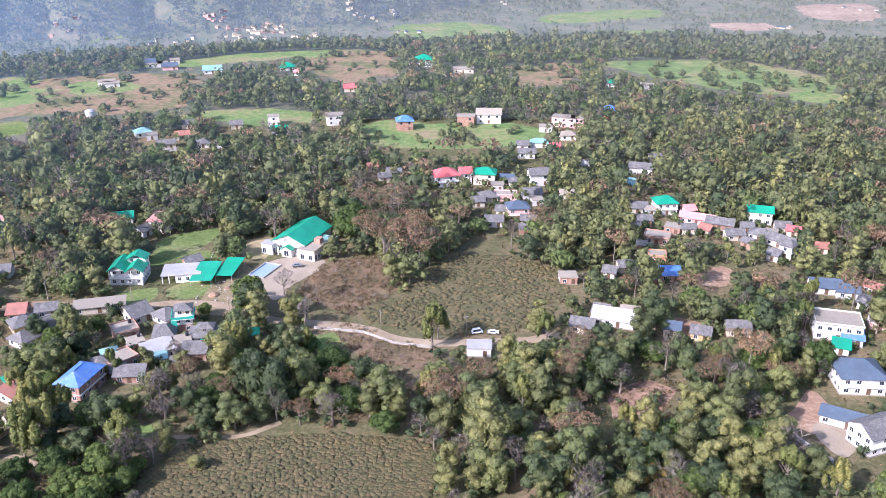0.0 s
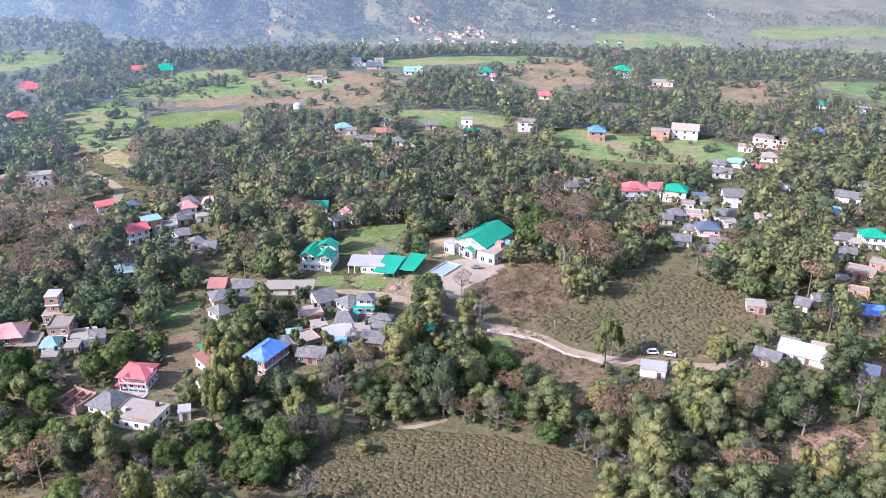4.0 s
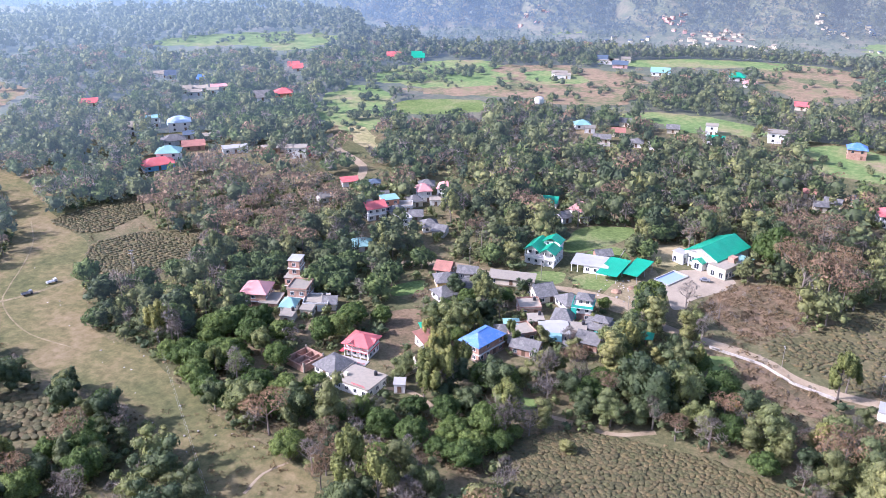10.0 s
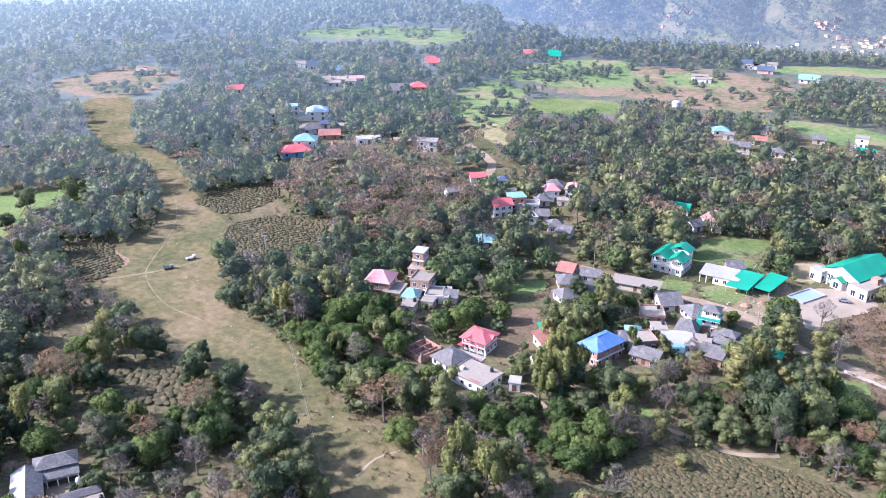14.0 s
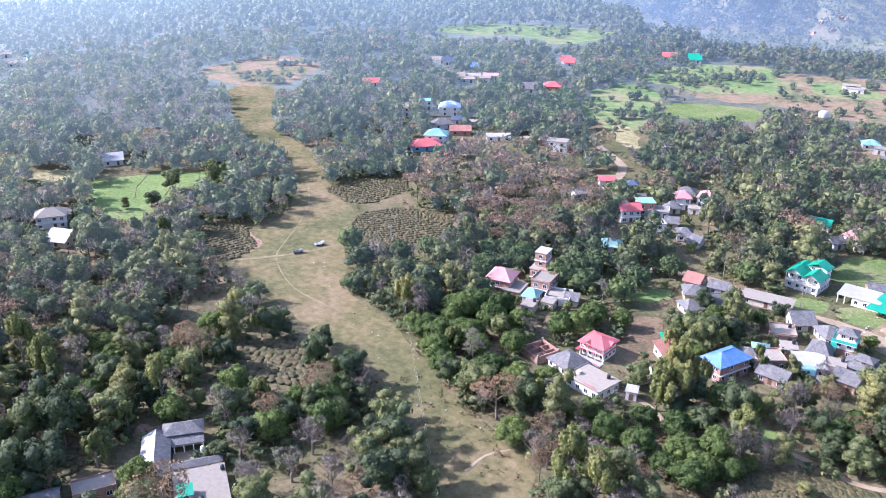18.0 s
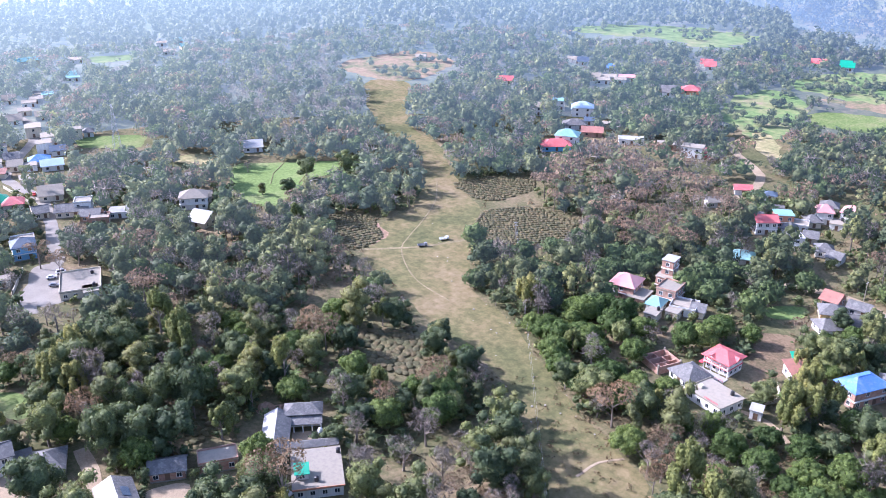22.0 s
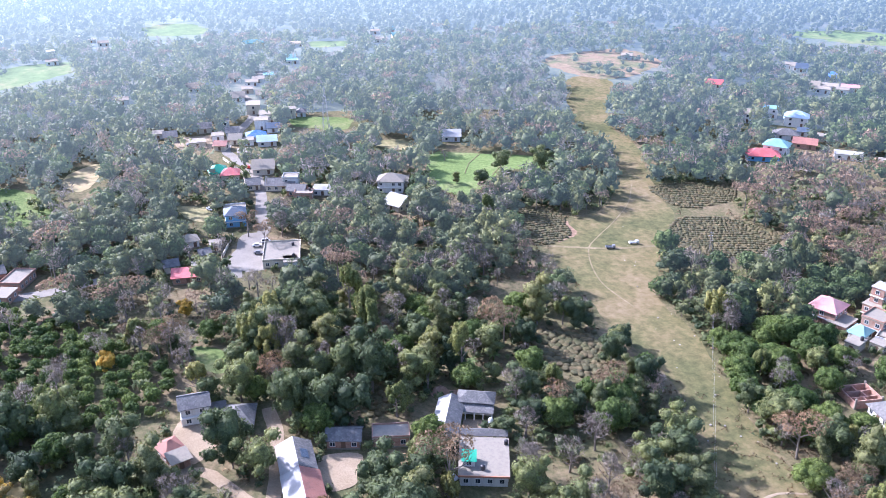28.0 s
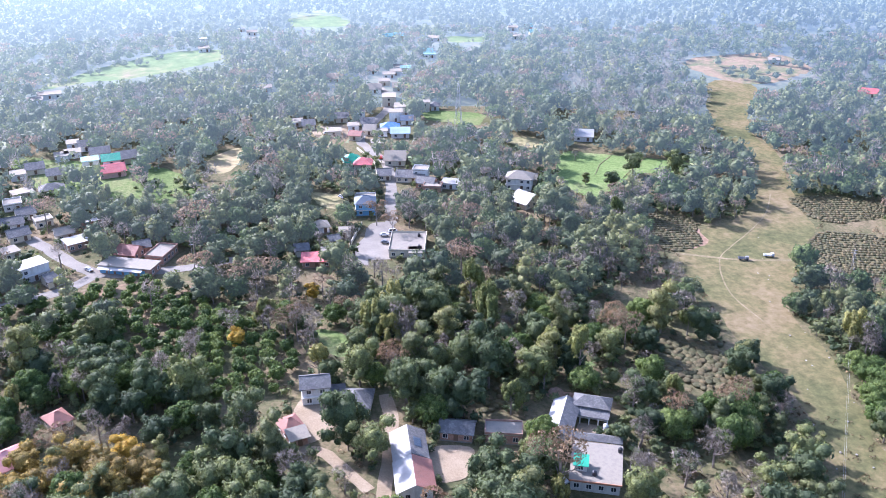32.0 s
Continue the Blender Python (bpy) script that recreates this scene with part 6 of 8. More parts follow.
# ---- tea gardens: bushes in close rows with worn gaps ----
def tea_garden(name, pts, turn, gap=1.7, row=1.55, label="", bush=1.0, holes=0.1, seed=1, wander=0.3):
    poly = np.array(outline(pts, 1.5))
    patch(name + "_soil", pts, TEASOIL, "brown soil between tea bushes", "soil", wobble=1.5)
    rng = np.random.default_rng(seed)
    c = poly.mean(0)
    span = np.abs(poly - c).max() * 1.5
    u, v = np.meshgrid(np.arange(-span, span, gap), np.arange(-span, span, row))
    u, v = u.ravel() + rng.uniform(-0.5, 0.5, u.size) * gap, v.ravel() + rng.uniform(-wander, wander, u.size) * row
    a = radians(turn)
    bend = 3.5 * np.sin(u / 17.0 + v / 11) + 2.0 * np.sin(u / 7.3 + v / 19)
    x, y = c[0] + u * math.cos(a) - (v + bend) * math.sin(a), c[1] + u * math.sin(a) + (v + bend) * math.cos(a)
    crack = np.array([abs(noise.noise(Vector((p / 9, q / 9, 2.0)))) for p, q in zip(x, y)])
    keep = inside(poly, x, y) & (crack > holes * 0.35) & (rng.random(len(x)) > holes)
    for p, hw in STRIPS:
        for q in p[::2]:
            keep &= (x - q[0]) ** 2 + (y - q[1]) ** 2 > (hw + 0.8) ** 2
    x, y = x[keep], y[keep]
    n = len(x)
    k = np.arange(6) * math.tau / 6
    r = rng.uniform(1.05, 1.5, (n, 1)) * bush
    h = rng.uniform(0.65, 1.0, (n, 1)) * bush
    vs = np.empty((n, 18, 3))
    for i, (f, z) in enumerate(((0.95, 0.0), (1.05, 0.55), (0.62, 0.95))):
        rr = r * f * rng.uniform(0.85, 1.15, (n, 6))
        vs[:, i * 6:i * 6 + 6, 0] = x[:, None] + np.cos(k) * rr * 1.12
        vs[:, i * 6:i * 6 + 6, 1] = y[:, None] + np.sin(k) * rr
        vs[:, i * 6:i * 6 + 6, 2] = z * h + rng.uniform(-0.06, 0.06, (n, 6)) + 0.05
    f = [(j, (j + 1) % 6, 6 + (j + 1) % 6, 6 + j) for j in range(6)] + [(6 + j, 6 + (j + 1) % 6, 12 + (j + 1) % 6, 12 + j) for j in range(6)]
    f += [(12, 13, 14, 15), (12, 15, 16, 17)]
    me = arrays(name, vs.reshape(-1, 3), (np.arange(n)[:, None, None] * 18 + np.array(f)[None]).reshape(-1, 4), LEAF["tea"], np.repeat(rng.random(n), 18))
    return tagged(new(name, me), label, "tea bushes", kind="stuff")


tea_garden("tea_garden", [(-84, 190), (-73, 204), (-50, 209), (-24, 210), (0, 205), (-6, 172), (-73, 168)], 75, 1.0, 0.95, "close rounded tea bushes with winding gaps", 0.64, 0.05, 1)
tea_garden("tea_garden", [(-34, 283), (-14, 302), (1, 339), (23, 339), (52, 319), (47, 296), (29, 270), (-5, 268)], 20, 1.5, 1.4, "sparse olive tea bushes in dry grass", 0.68, 0.2, 2)
tea_garden("tea_garden", [(-345, 171), (-331, 189), (-304, 179), (-297, 162), (-319, 161)], 60, 1.2, 1.9, "curving rows of tea above the riverbed", 0.72, 0.04, 3, 0.06)
tea_garden("tea_garden", [(-351, 244), (-333, 288), (-312, 274), (-313, 240)], 55, 1.2, 1.95, "striped rows of tea beside the riverbed", 0.72, 0.04, 4, 0.06)
tea_garden("tea_garden", [(-306, 233), (-301, 254), (-270, 268), (-256, 240), (-264, 218), (-288, 215)], 48, 1.2, 1.95, "tea rows under bare trees", 0.72, 0.04, 5, 0.06)
tea_garden("tea_garden", [(-238, 127), (-230, 148), (-206, 138), (-199, 130), (-212, 121), (-226, 120)], 40, 1.7, 1.6, "rounded tea bushes above the riverbed", 1.1, 0.05, 6)
tea_garden("tea_garden", [(-226, 60), (-222, 70), (-207, 64), (-206, 55)], 70, 1.9, 1.8, "shaded tea bushes behind the compound", 1.0, 0.1, 7)


# ---- trees ----
ICO = []
for a, b in ((-1, -1), (-1, 1), (1, -1), (1, 1)):
    ICO += [(0, a, b * 1.618), (a, b * 1.618, 0), (b * 1.618, 0, a)]
ICO = np.array(ICO) / np.linalg.norm(ICO[0])
ICO_FACES = [f for f in itertools.combinations(range(12), 3) if all(np.linalg.norm(ICO[p] - ICO[q]) < 1.1 for p, q in itertools.combinations(f, 2))]
ICO_FACES = [f if np.dot(np.cross(ICO[f[1]] - ICO[f[0]], ICO[f[2]] - ICO[f[0]]), ICO[f[0]]) > 0 else f[::-1] for f in ICO_FACES]


def crown_cards(seed, lobes, n, size, low=-0.35, cores=0, twig=False):
    """Leaf clumps over a lobed crown: small triangles that face mostly outward, round dense hearts of the lobes, or thin twigs."""
    rng = np.random.default_rng(seed)
    lobes = np.array(lobes, float)
    c, r = lobes[:, :3], lobes[:, 3:]
    area = r[:, 0] * r[:, 1] + r[:, 0] * r[:, 2]
    m = n * 8
    i = rng.choice(len(lobes), m, p=area / area.sum())
    d = rng.normal(size=(m, 3))
    d /= np.linalg.norm(d, axis=1)[:, None]
    p = c[i] + r[i] * d * rng.uniform(0.55 if twig else 0.86, 1.08, (m, 1))
    q = (((p[:, None] - c[None]) / r[None]) ** 2).sum(2)
    q[np.arange(m), i] = 9
    ok = np.where(((d[:, 2] > low) | (rng.random(m) < 0.2)) & (q.min(1) > 0.6))[0]
    ok = ok[np.arange(n) % len(ok)]
    P, D = p[ok], d[ok]
    N = D + rng.normal(size=(n, 3)) * 0.6
    N /= np.linalg.norm(N, axis=1)[:, None]
    U = np.cross(N, rng.normal(size=N.shape))
    U /= np.linalg.norm(U, axis=1)[:, None]
    W = np.cross(N, U)
    s = size * rng.uniform(0.6, 1.3, (n, 1))
    v = np.empty((n, 3, 3))
    if twig:
        T = D * 0.7 + rng.normal(size=(n, 3)) * 0.45 + np.array([0, 0, 0.35])
        T /= np.linalg.norm(T, axis=1)[:, None]
        v[:, 0], v[:, 1], v[:, 2] = P - T * s - U * s * 0.13, P - T * s + U * s * 0.13, P + T * s
    else:
        turn = rng.uniform(0, math.tau, (n, 1))
        for k in range(3):
            a = turn + k * math.tau / 3 + rng.uniform(-0.5, 0.5, (n, 1))
            v[:, k] = P + (U * np.cos(a) + W * np.sin(a)) * s * rng.uniform(0.6, 1.15, (n, 1)) * 0.75
    soft = D * 0.6 + N * 0.65 + np.array([0, 0, 0.12])
    soft /= np.linalg.norm(soft, axis=1)[:, None]
    out = [np.concatenate([v, np.repeat(soft[:, None], 3, 1)], -1).reshape(-1, 6)]
    for k in np.argsort(-area)[:cores]:
        t = ICO[np.array(ICO_FACES).ravel()]
        out.append(np.concatenate([c[k] + t * r[k] * 0.86, t], 1))
    return np.concatenate(out)


def lobes_for(kind, seed):
    g = random.Random(seed * 31 + len(kind))
    u = g.uniform
    if kind == "mango":
        out = [(0, 0, 3.3, 3.1, 3.1, 2.4)]
        for k in range(22):
            a, e = k * 2.4 + u(-0.3, 0.3), u(-0.15, 1.4)
            q = u(0.65, 1.1)
            out.append((math.cos(a) * math.cos(e) * 2.9, math.sin(a) * math.cos(e) * 2.9, 3.3 + 2.2 * math.sin(e), q * 1.15, q * 1.15, q))
        return out
    if kind in ("broad", "gold", "ochre"):
        return [(0, 0, 5.8, 3.0, 3.0, 3.3)] + [(u(-3.2, 3.2), u(-3.2, 3.2), u(2.4, 9.2), u(0.9, 1.9), u(0.9, 1.9), u(0.8, 1.5)) for _ in range(15)]
    if kind == "olive":
        return [(u(-1.6, 1.6), u(-1.6, 1.6), 2.2 + 0.85 * k + u(-0.5, 0.5), u(1.2, 2.3), u(1.2, 2.3), u(1.0, 1.7)) for k in range(11)]
    if kind == "bamboo":
        out = []
        for k in range(11):
            a, q = u(0, 6.3), u(0.4, 3.0)
            out.append((math.cos(a) * q, math.sin(a) * q, 9.5 - q * q * 0.5 + u(-1, 0.6), 0.9, 0.9, u(1.6, 2.8)))
        return out
    if kind == "russet":
        return [(u(-3.6, 3.6), u(-3.6, 3.6), u(7.6, 10.0), u(1.5, 2.4), u(1.5, 2.4), u(0.7, 1.3)) for _ in range(11)]
    return [(u(-2.2, 2.2), u(-2.2, 2.2), u(5, 9), u(1.0, 1.9), u(1.0, 1.9), u(1.0, 1.9)) for _ in range(9)]


HEIGHT = {"mango": 6.2, "broad": 10.5, "olive": 12.0, "bamboo": 11.5, "russet": 11.0, "bare": 10.5, "gold": 10.5, "ochre": 10.5}
COUNT = {"mango": 1.0, "broad": 1.0, "olive": 0.85, "bamboo": 1.0, "russet": 1.25, "bare": 0.55, "gold": 1.0, "ochre": 0.9}
CARD = {"mango": 0.72, "broad": 0.85, "olive": 0.75, "bamboo": 0.8, "russet": 0.5, "bare": 0.66, "gold": 0.8, "ochre": 0.75}


def trunk_shape(kind, seed, limbs=5):
    g = random.Random(seed * 17 + 3)
    h = HEIGHT[kind] * (0.45 if kind == "mango" else 0.62)
    s = Shape().tube((0, 0, -0.3), (0.15, 0.1, h * 0.5), 0.3, 0.22, 6).tube((0.15, 0.1, h * 0.5), (0, 0.2, h), 0.22, 0.1, 6)
    for k in range(limbs):
        a, z0 = g.uniform(0, 6.3), h * g.uniform(0.4, 0.85)
        q = g.uniform(1.4, 3.0)
        tip = (math.cos(a) * q, math.sin(a) * q, z0 + g.uniform(1.2, 3.2))
        s.tube((0.1, 0.1, z0), tip, 0.12, 0.04, 4)
        if kind in ("bare", "russet"):
            for _ in range(4):
                b = a + g.uniform(-0.8, 0.8)
                q2 = q + g.uniform(0.6, 1.6)
                s.tube(tip, (math.cos(b) * q2, math.sin(b) * q2, tip[2] + g.uniform(0.6, 2.4)), 0.05, 0.02, 3)
    return s


VARIANTS = 4
TREE = {}
for kind in HEIGHT:
    dry, thin = kind == "bare", kind in ("bare", "russet")
    for lod, (n, grow, cores) in enumerate(((1250, 0.58, 14), (300, 1.05, 6), (62, 1.8, 1), (18, 3.2, 1), (30, 2.5, 1), (15, 3.5, 0))):
        n = int(n * COUNT[kind] * (1.5 if dry else 1.0))
        TREE[kind, lod] = [crown_cards(11 * v + lod, lobes_for(kind, v), n, CARD[kind] * grow, -0.35, 0 if thin else cores, dry) for v in range(VARIANTS)]

TREE_LABEL = {
    "mango": ("mango_tree", "round dense dark green mango tree"), "broad": ("broadleaf_tree", "tall leafy green broadleaf tree with lobed crown"),
    "olive": ("slender_tree", "slender olive green tree with ragged crown"), "bamboo": ("bamboo_clump", "arching yellow-green bamboo clump"),
    "russet": ("russet_tree", "flat-topped tree with reddish brown crown"), "bare": ("bare_tree", "leafless grey-brown winter tree"),
    "gold": ("golden_tree", "tree with bright yellow autumn leaves"),
    "ochre": ("ochre_tree", "spreading tree with dull yellow-brown leaves")}
PARTS = {}
TREE_THINGS = [0]


def tree_thing(kind, v, x, y, scale, turn):
    name, label = TREE_LABEL[kind]
    t = thing(name, pose(x, y, float(land(x, y)), 0, 0, turn) @ Matrix.Diagonal((scale[0], scale[0], scale[1], 1)), label, "bamboo" if kind == "bamboo" else "tree", name.replace("_", " ") + "s")
    key = kind, v
    if key not in PARTS:
        c = TREE[kind, 0][v]
        PARTS[key] = (trunk_shape(kind, v).mesh("trunk", BARK), arrays("crown", c[:, :3], np.arange(len(c)).reshape(-1, 3), LEAF[kind], None, c[:, 3:]))
    part("trunk", PARTS[key][0], None, t)
    part("crown", PARTS[key][1], None, t)
    TREE_THINGS[0] += 1


def blocked(x, y, margin=0.0, spots=1.0):
    b = np.zeros(len(x), bool)
    for poly in CLEAR:
        b |= inside(poly, x, y)
    for p, hw in STRIPS:
        for q in p[::2]:
            b |= (x - q[0]) ** 2 + (y - q[1]) ** 2 < (hw + 1.0 + margin) ** 2
    for sx, sy, r in SPOTS:
        b |= (x - sx) ** 2 + (y - sy) ** 2 < (r * spots + margin) ** 2
    return b


# woods of one kind: outline, and the share of each kind of tree in it
KINDS = ("mango", "broad", "olive", "bare", "russet", "bamboo")
DEFAULT_MIX = (0.13, 0.37, 0.17, 0.21, 0.06, 0.06)
ZONES = [
    ([(-223, 180), (-230, 249), (-179, 281), (-144, 248), (-156, 214), (-124, 191), (-140, 180), (-189, 169)], (0.82, 0.08, 0.02, 0.06, 0, 0.02), 0.72),
    ([(-140, 190), (-121, 200), (-79, 191), (-75, 176), (-93, 165), (-123, 166)], (0.8, 0.1, 0, 0.1, 0, 0), 0.72),
    ([(-161, 160), (-126, 171), (-78, 175), (-59, 176), (-133, 139)], (0.12, 0.25, 0.15, 0.4, 0.08, 0), 0.8),
    ([(-327, 281), (-326, 340), (-285, 371), (-221, 310), (-213, 264), (-261, 240), (-296, 249)], (0, 0.12, 0.03, 0.33, 0.52, 0), 0.85),
    ([(-451, 462), (-411, 502), (-321, 444), (-341, 392), (-383, 399)], (0.75, 0.2, 0, 0.05, 0, 0), 1.0),
    ([(-47, 417), (-7, 417), (-6, 328), (-28, 312), (-45, 346)], (0, 0.35, 0.1, 0.3, 0.25, 0), 0.85),
    ([(60, 507), (297, 571), (180, 321), (134, 301), (50, 322)], (0.03, 0.4, 0.3, 0.12, 0.05, 0.1), 1.0),
    ([(-15, 231), (22, 251), (116, 251), (124, 201), (113, 178), (-12, 179)], (0.05, 0.28, 0.42, 0.1, 0.05, 0.1), 1.0),
    ([(-351, 104), (-339, 148), (-280, 161), (-231, 141), (-260, 111), (-307, 89)], (0.02, 0.3, 0.15, 0.43, 0.08, 0.02), 0.95),
    ([(-647, 247), (-630, 313), (-486, 281), (-439, 194), (-536, 202)], (0, 0.3, 0.1, 0.6, 0, 0), 0.9),
    ([(-303, -96), (-320, -49), (-284, -13), (-247, 12), (-229, 4), (-240, -34), (-270, -89)], (0, 0.5, 0.2, 0.3, 0, 0), 0.1),
    ([(-270, -89), (-240, -34), (-224, 0), (-205, -13), (-180, 6), (-194, -72)], (0.25, 0.35, 0.12, 0.2, 0.03, 0.05), 0.85),
    ([(-320, -9), (-331, 17), (-298, 22), (-274, 13), (-287, -7)], (0, 0.1, 0.1, 0.6, 0.2, 0), 0.4),
    ([(-301, 179), (-265, 237), (-206, 192), (-204, 173), (-240, 180)], (0.3, 0.4, 0.1, 0.15, 0, 0.05), 1.0),
    ([(45, 234), (66, 246), (80, 237), (66, 215), (49, 213)], (0, 0.1, 0.05, 0.85, 0, 0), 0.35),
    ([(-502, -139), (-483, -101), (-454, -38), (-413, -25), (-395, -63), (-440, -110)], (0.05, 0.4, 0.2, 0.3, 0.05, 0), 0.35),
    ([(-186, 94), (-172, 122), (-147, 116), (-143, 102), (-158, 78)], (0, 0.1, 0.1, 0.75, 0.05, 0), 0.5),
    ([(-234, -78), (-223, -29), (-184, -26), (-194, -72)], (0, 0.2, 0.3, 0.5, 0, 0), 0.4),
]


def plant(seed, r0, r1, gap, lo=-34.0, hi=112.0, shares=DEFAULT_MIX):
    """Positions of the trees of a ring of land: kind, place, size."""
    rng = np.random.default_rng(seed)
    n = int(2 * r1 / gap) + 1
    gx, gy = np.meshgrid(np.arange(-n // 2, n // 2 + 1), np.arange(-n // 2, n // 2 + 1))
    x = (gx.ravel() + rng.uniform(-0.46, 0.46, gx.size)) * gap
    y = (gy.ravel() + rng.uniform(-0.46, 0.46, gx.size)) * gap
    r, az = np.hypot(x, y), np.degrees(np.arctan2(-x, y))
    m = (r >= r0) & (r < r1) & (az > lo) & (az < hi)
    x, y, r = x[m], y[m], r[m]
    kind = rng.choice(len(KINDS), len(x), p=shares)
    keep = rng.random(len(x)) < 0.93
    for poly, mix_, density in ZONES:
        inn = inside(np.array(poly, float), x, y)
        kind[inn] = rng.choice(len(KINDS), inn.sum(), p=np.array(mix_) / sum(mix_))
        keep[inn] = rng.random(inn.sum()) < density
    clump = np.array([noise.noise(Vector((a / 30, b / 30, 1.0))) for a, b in zip(x, y)])
    keep &= clump > -0.42
    sc = (0.75 + 0.75 * rng.random(len(x)) ** 1.6) * (1 + 0.2 * clump)
    sc[kind == 0] = 1.1 + 0.5 * rng.random((kind == 0).sum())
    hgt = np.array([HEIGHT[k] for k in KINDS])[kind] * sc
    drop = (EYE_HEIGHT - land(x, y)) / np.maximum(r, 1)
    for share in (0.0, 0.45, 0.8):     # a tree hides the ground behind it: keep clearings open to view
        back = 1 + hgt * share / np.maximum(drop, 0.1) / r
        keep &= ~blocked(x * back, y * back, 0.5 if share == 0 else -0.8, 1.0)
    return kind[keep], x[keep], y[keep], sc[keep], rng.uniform(0, 360, len(x))[keep], rng.uniform(0.85, 1.2, len(x))[keep]


def joined(name, kind, lod, x, y, sc, turn, tall, label, category, rng, mat=None):
    """Many trees of one kind in one mesh."""
    vs, ts, ns = [], [], []
    v_of = rng.integers(0, VARIANTS, len(x))
    for v in range(VARIANTS):
        i = np.where(v_of == v)[0]
        if not len(i):
            continue
        base = TREE[kind, lod][v]
        ca, sa_ = np.cos(np.radians(turn[i]))[:, None], np.sin(np.radians(turn[i]))[:, None]
        w = sc[i][:, None]
        X = (base[None, :, 0] * ca - base[None, :, 1] * sa_) * w + x[i][:, None]
        Y = (base[None, :, 0] * sa_ + base[None, :, 1] * ca) * w + y[i][:, None]
        Z = base[None, :, 2] * w * tall[i][:, None] + land(x[i], y[i])[:, None]
        vs.append(np.stack([X, Y, Z], -1).reshape(-1, 3))
        ts.append(np.repeat(rng.random(len(i)), len(base)))
        ns.append(np.stack([base[None, :, 3] * ca - base[None, :, 4] * sa_, base[None, :, 3] * sa_ + base[None, :, 4] * ca, base[None, :, 5] + 0 * ca], -1).reshape(-1, 3))
    v = np.concatenate(vs)
    me = arrays(name, v, np.arange(len(v)).reshape(-1, 3), mat or LEAF[kind], np.concatenate(ts), np.concatenate(ns))
    return tagged(new(name, me), label, category, kind="stuff")


def trunks(name, x, y, sc, hgt, label):
    """Plain tapered trunks of the joined trees."""
    n = len(x)
    a = np.arange(4) * math.pi / 2
    ring = np.stack([np.cos(a), np.sin(a)], 1)
    v = np.empty((n, 8, 3))
    for k, (rad, z) in enumerate(((0.28, -0.2), (0.1, 0.7))):
        v[:, k * 4:k * 4 + 4, 0] = x[:, None] + ring[None, :, 0] * rad * sc[:, None]
        v[:, k * 4:k * 4 + 4, 1] = y[:, None] + ring[None, :, 1] * rad * sc[:, None]
        v[:, k * 4:k * 4 + 4, 2] = land(x, y)[:, None] + (z if z < 0 else z * hgt[:, None])
    f = np.array([(0, 1, 5, 4), (1, 2, 6, 5), (2, 3, 7, 6), (3, 0, 4, 7)])
    me = arrays(name, v.reshape(-1, 3), (np.arange(n)[:, None, None] * 8 + f[None]).reshape(-1, 4), BARK)
    return tagged(new(name, me), label, "tree trunks", kind="stuff")


# trees that stand out, then the woods from near to far
for kind, x, y, sc, tall in (("gold", 9.7, 216.7, 0.62, 1.0), ("gold", -22.2, 232.5, 0.75, 1.0), ("russet", 104.1, 232.4, 1.0, 0.85), ("russet", 52.7, 180.3, 0.6, 0.7),
                             ("russet", 34.2, 210.9, 0.6, 0.7), ("bamboo", -1.8, 265.5, 1.15, 1.05), ("mango", -70.9, 286.4, 1.7, 1.3), ("bamboo", -117.8, 213.5, 1.35, 1.2),
                             ("bamboo", -112.5, 217.0, 1.1, 1.1), ("broad", -42.8, 364.1, 1.5, 1.2), ("bamboo", 126.9, 271.2, 1.0, 1.1), ("bamboo", -252.8, 31.8, 1.4, 1.2),
                             ("bamboo", -246.0, 36.0, 1.3, 1.1), ("gold", -261.0, -12.4, 0.8, 0.9), ("russet", -209.3, -58.7, 1.2, 0.9), ("gold", -205.2, -42.0, 1.0, 0.85)):
    tree_thing(kind, int(abs(x)) % VARIANTS, x, y, (sc, sc * tall), x * 7 % 360)
for kind, x, y, sc, tall in (("broad", -213.8, 36.1, 1.4, 1.35), ("broad", -217.0, 41.0, 1.2, 1.3), ("broad", -219.2, 62.5, 1.5, 1.45), ("broad", -225.0, 56.0, 1.4, 1.35),
                             ("broad", -201.1, 16.4, 1.45, 1.2), ("mango", -185.5, 68.5, 1.35, 1.3), ("broad", -172.6, 50.6, 1.35, 1.1), ("broad", -168.0, 57.0, 1.3, 1.0),
                             ("broad", -50.0, 222.0, 1.6, 1.25), ("broad", -57.0, 226.0, 1.4, 1.2), ("broad", -42.0, 228.0, 1.5, 1.2), ("broad", -16.0, 221.0, 1.35, 1.0),
                             ("olive", -22.0, 219.0, 1.2, 0.8), ("bamboo", 35.5, 262.0, 1.1, 1.0), ("mango", -83.0, 193.0, 0.8, 0.9), ("olive", -67.0, 194.0, 0.8, 0.5),
                             ("russet", -262.0, 3.0, 1.0, 1.1), ("russet", -268.0, 8.0, 0.95, 1.15), ("russet", -272.0, -4.0, 0.9, 1.1), ("bare", -266.0, -2.0, 1.1, 1.1)):
    tree_thing(kind, int(abs(y)) % VARIANTS, x, y, (sc, sc * tall), y * 5 % 360)
for x, y, sc in ((-203.2, -67.1, 1.2), (-202.2, -57.2, 1.25), (-196.6, -47.9, 1.15), (-194.4, -58.6, 1.1), (-194.6, -38.6, 1.1), (-189.7, -32.6, 0.95), (-195.4, -68.3, 1.0), (-189.8, -42.3, 1.0), (-205.9, -53.4, 0.9), (-191.4, -63.5, 1.1), (-186.4, -50.7, 1.1)):
    tree_thing("ochre", int(-x) % VARIANTS, x, y, (sc, sc * 0.95), x * 11 % 360)
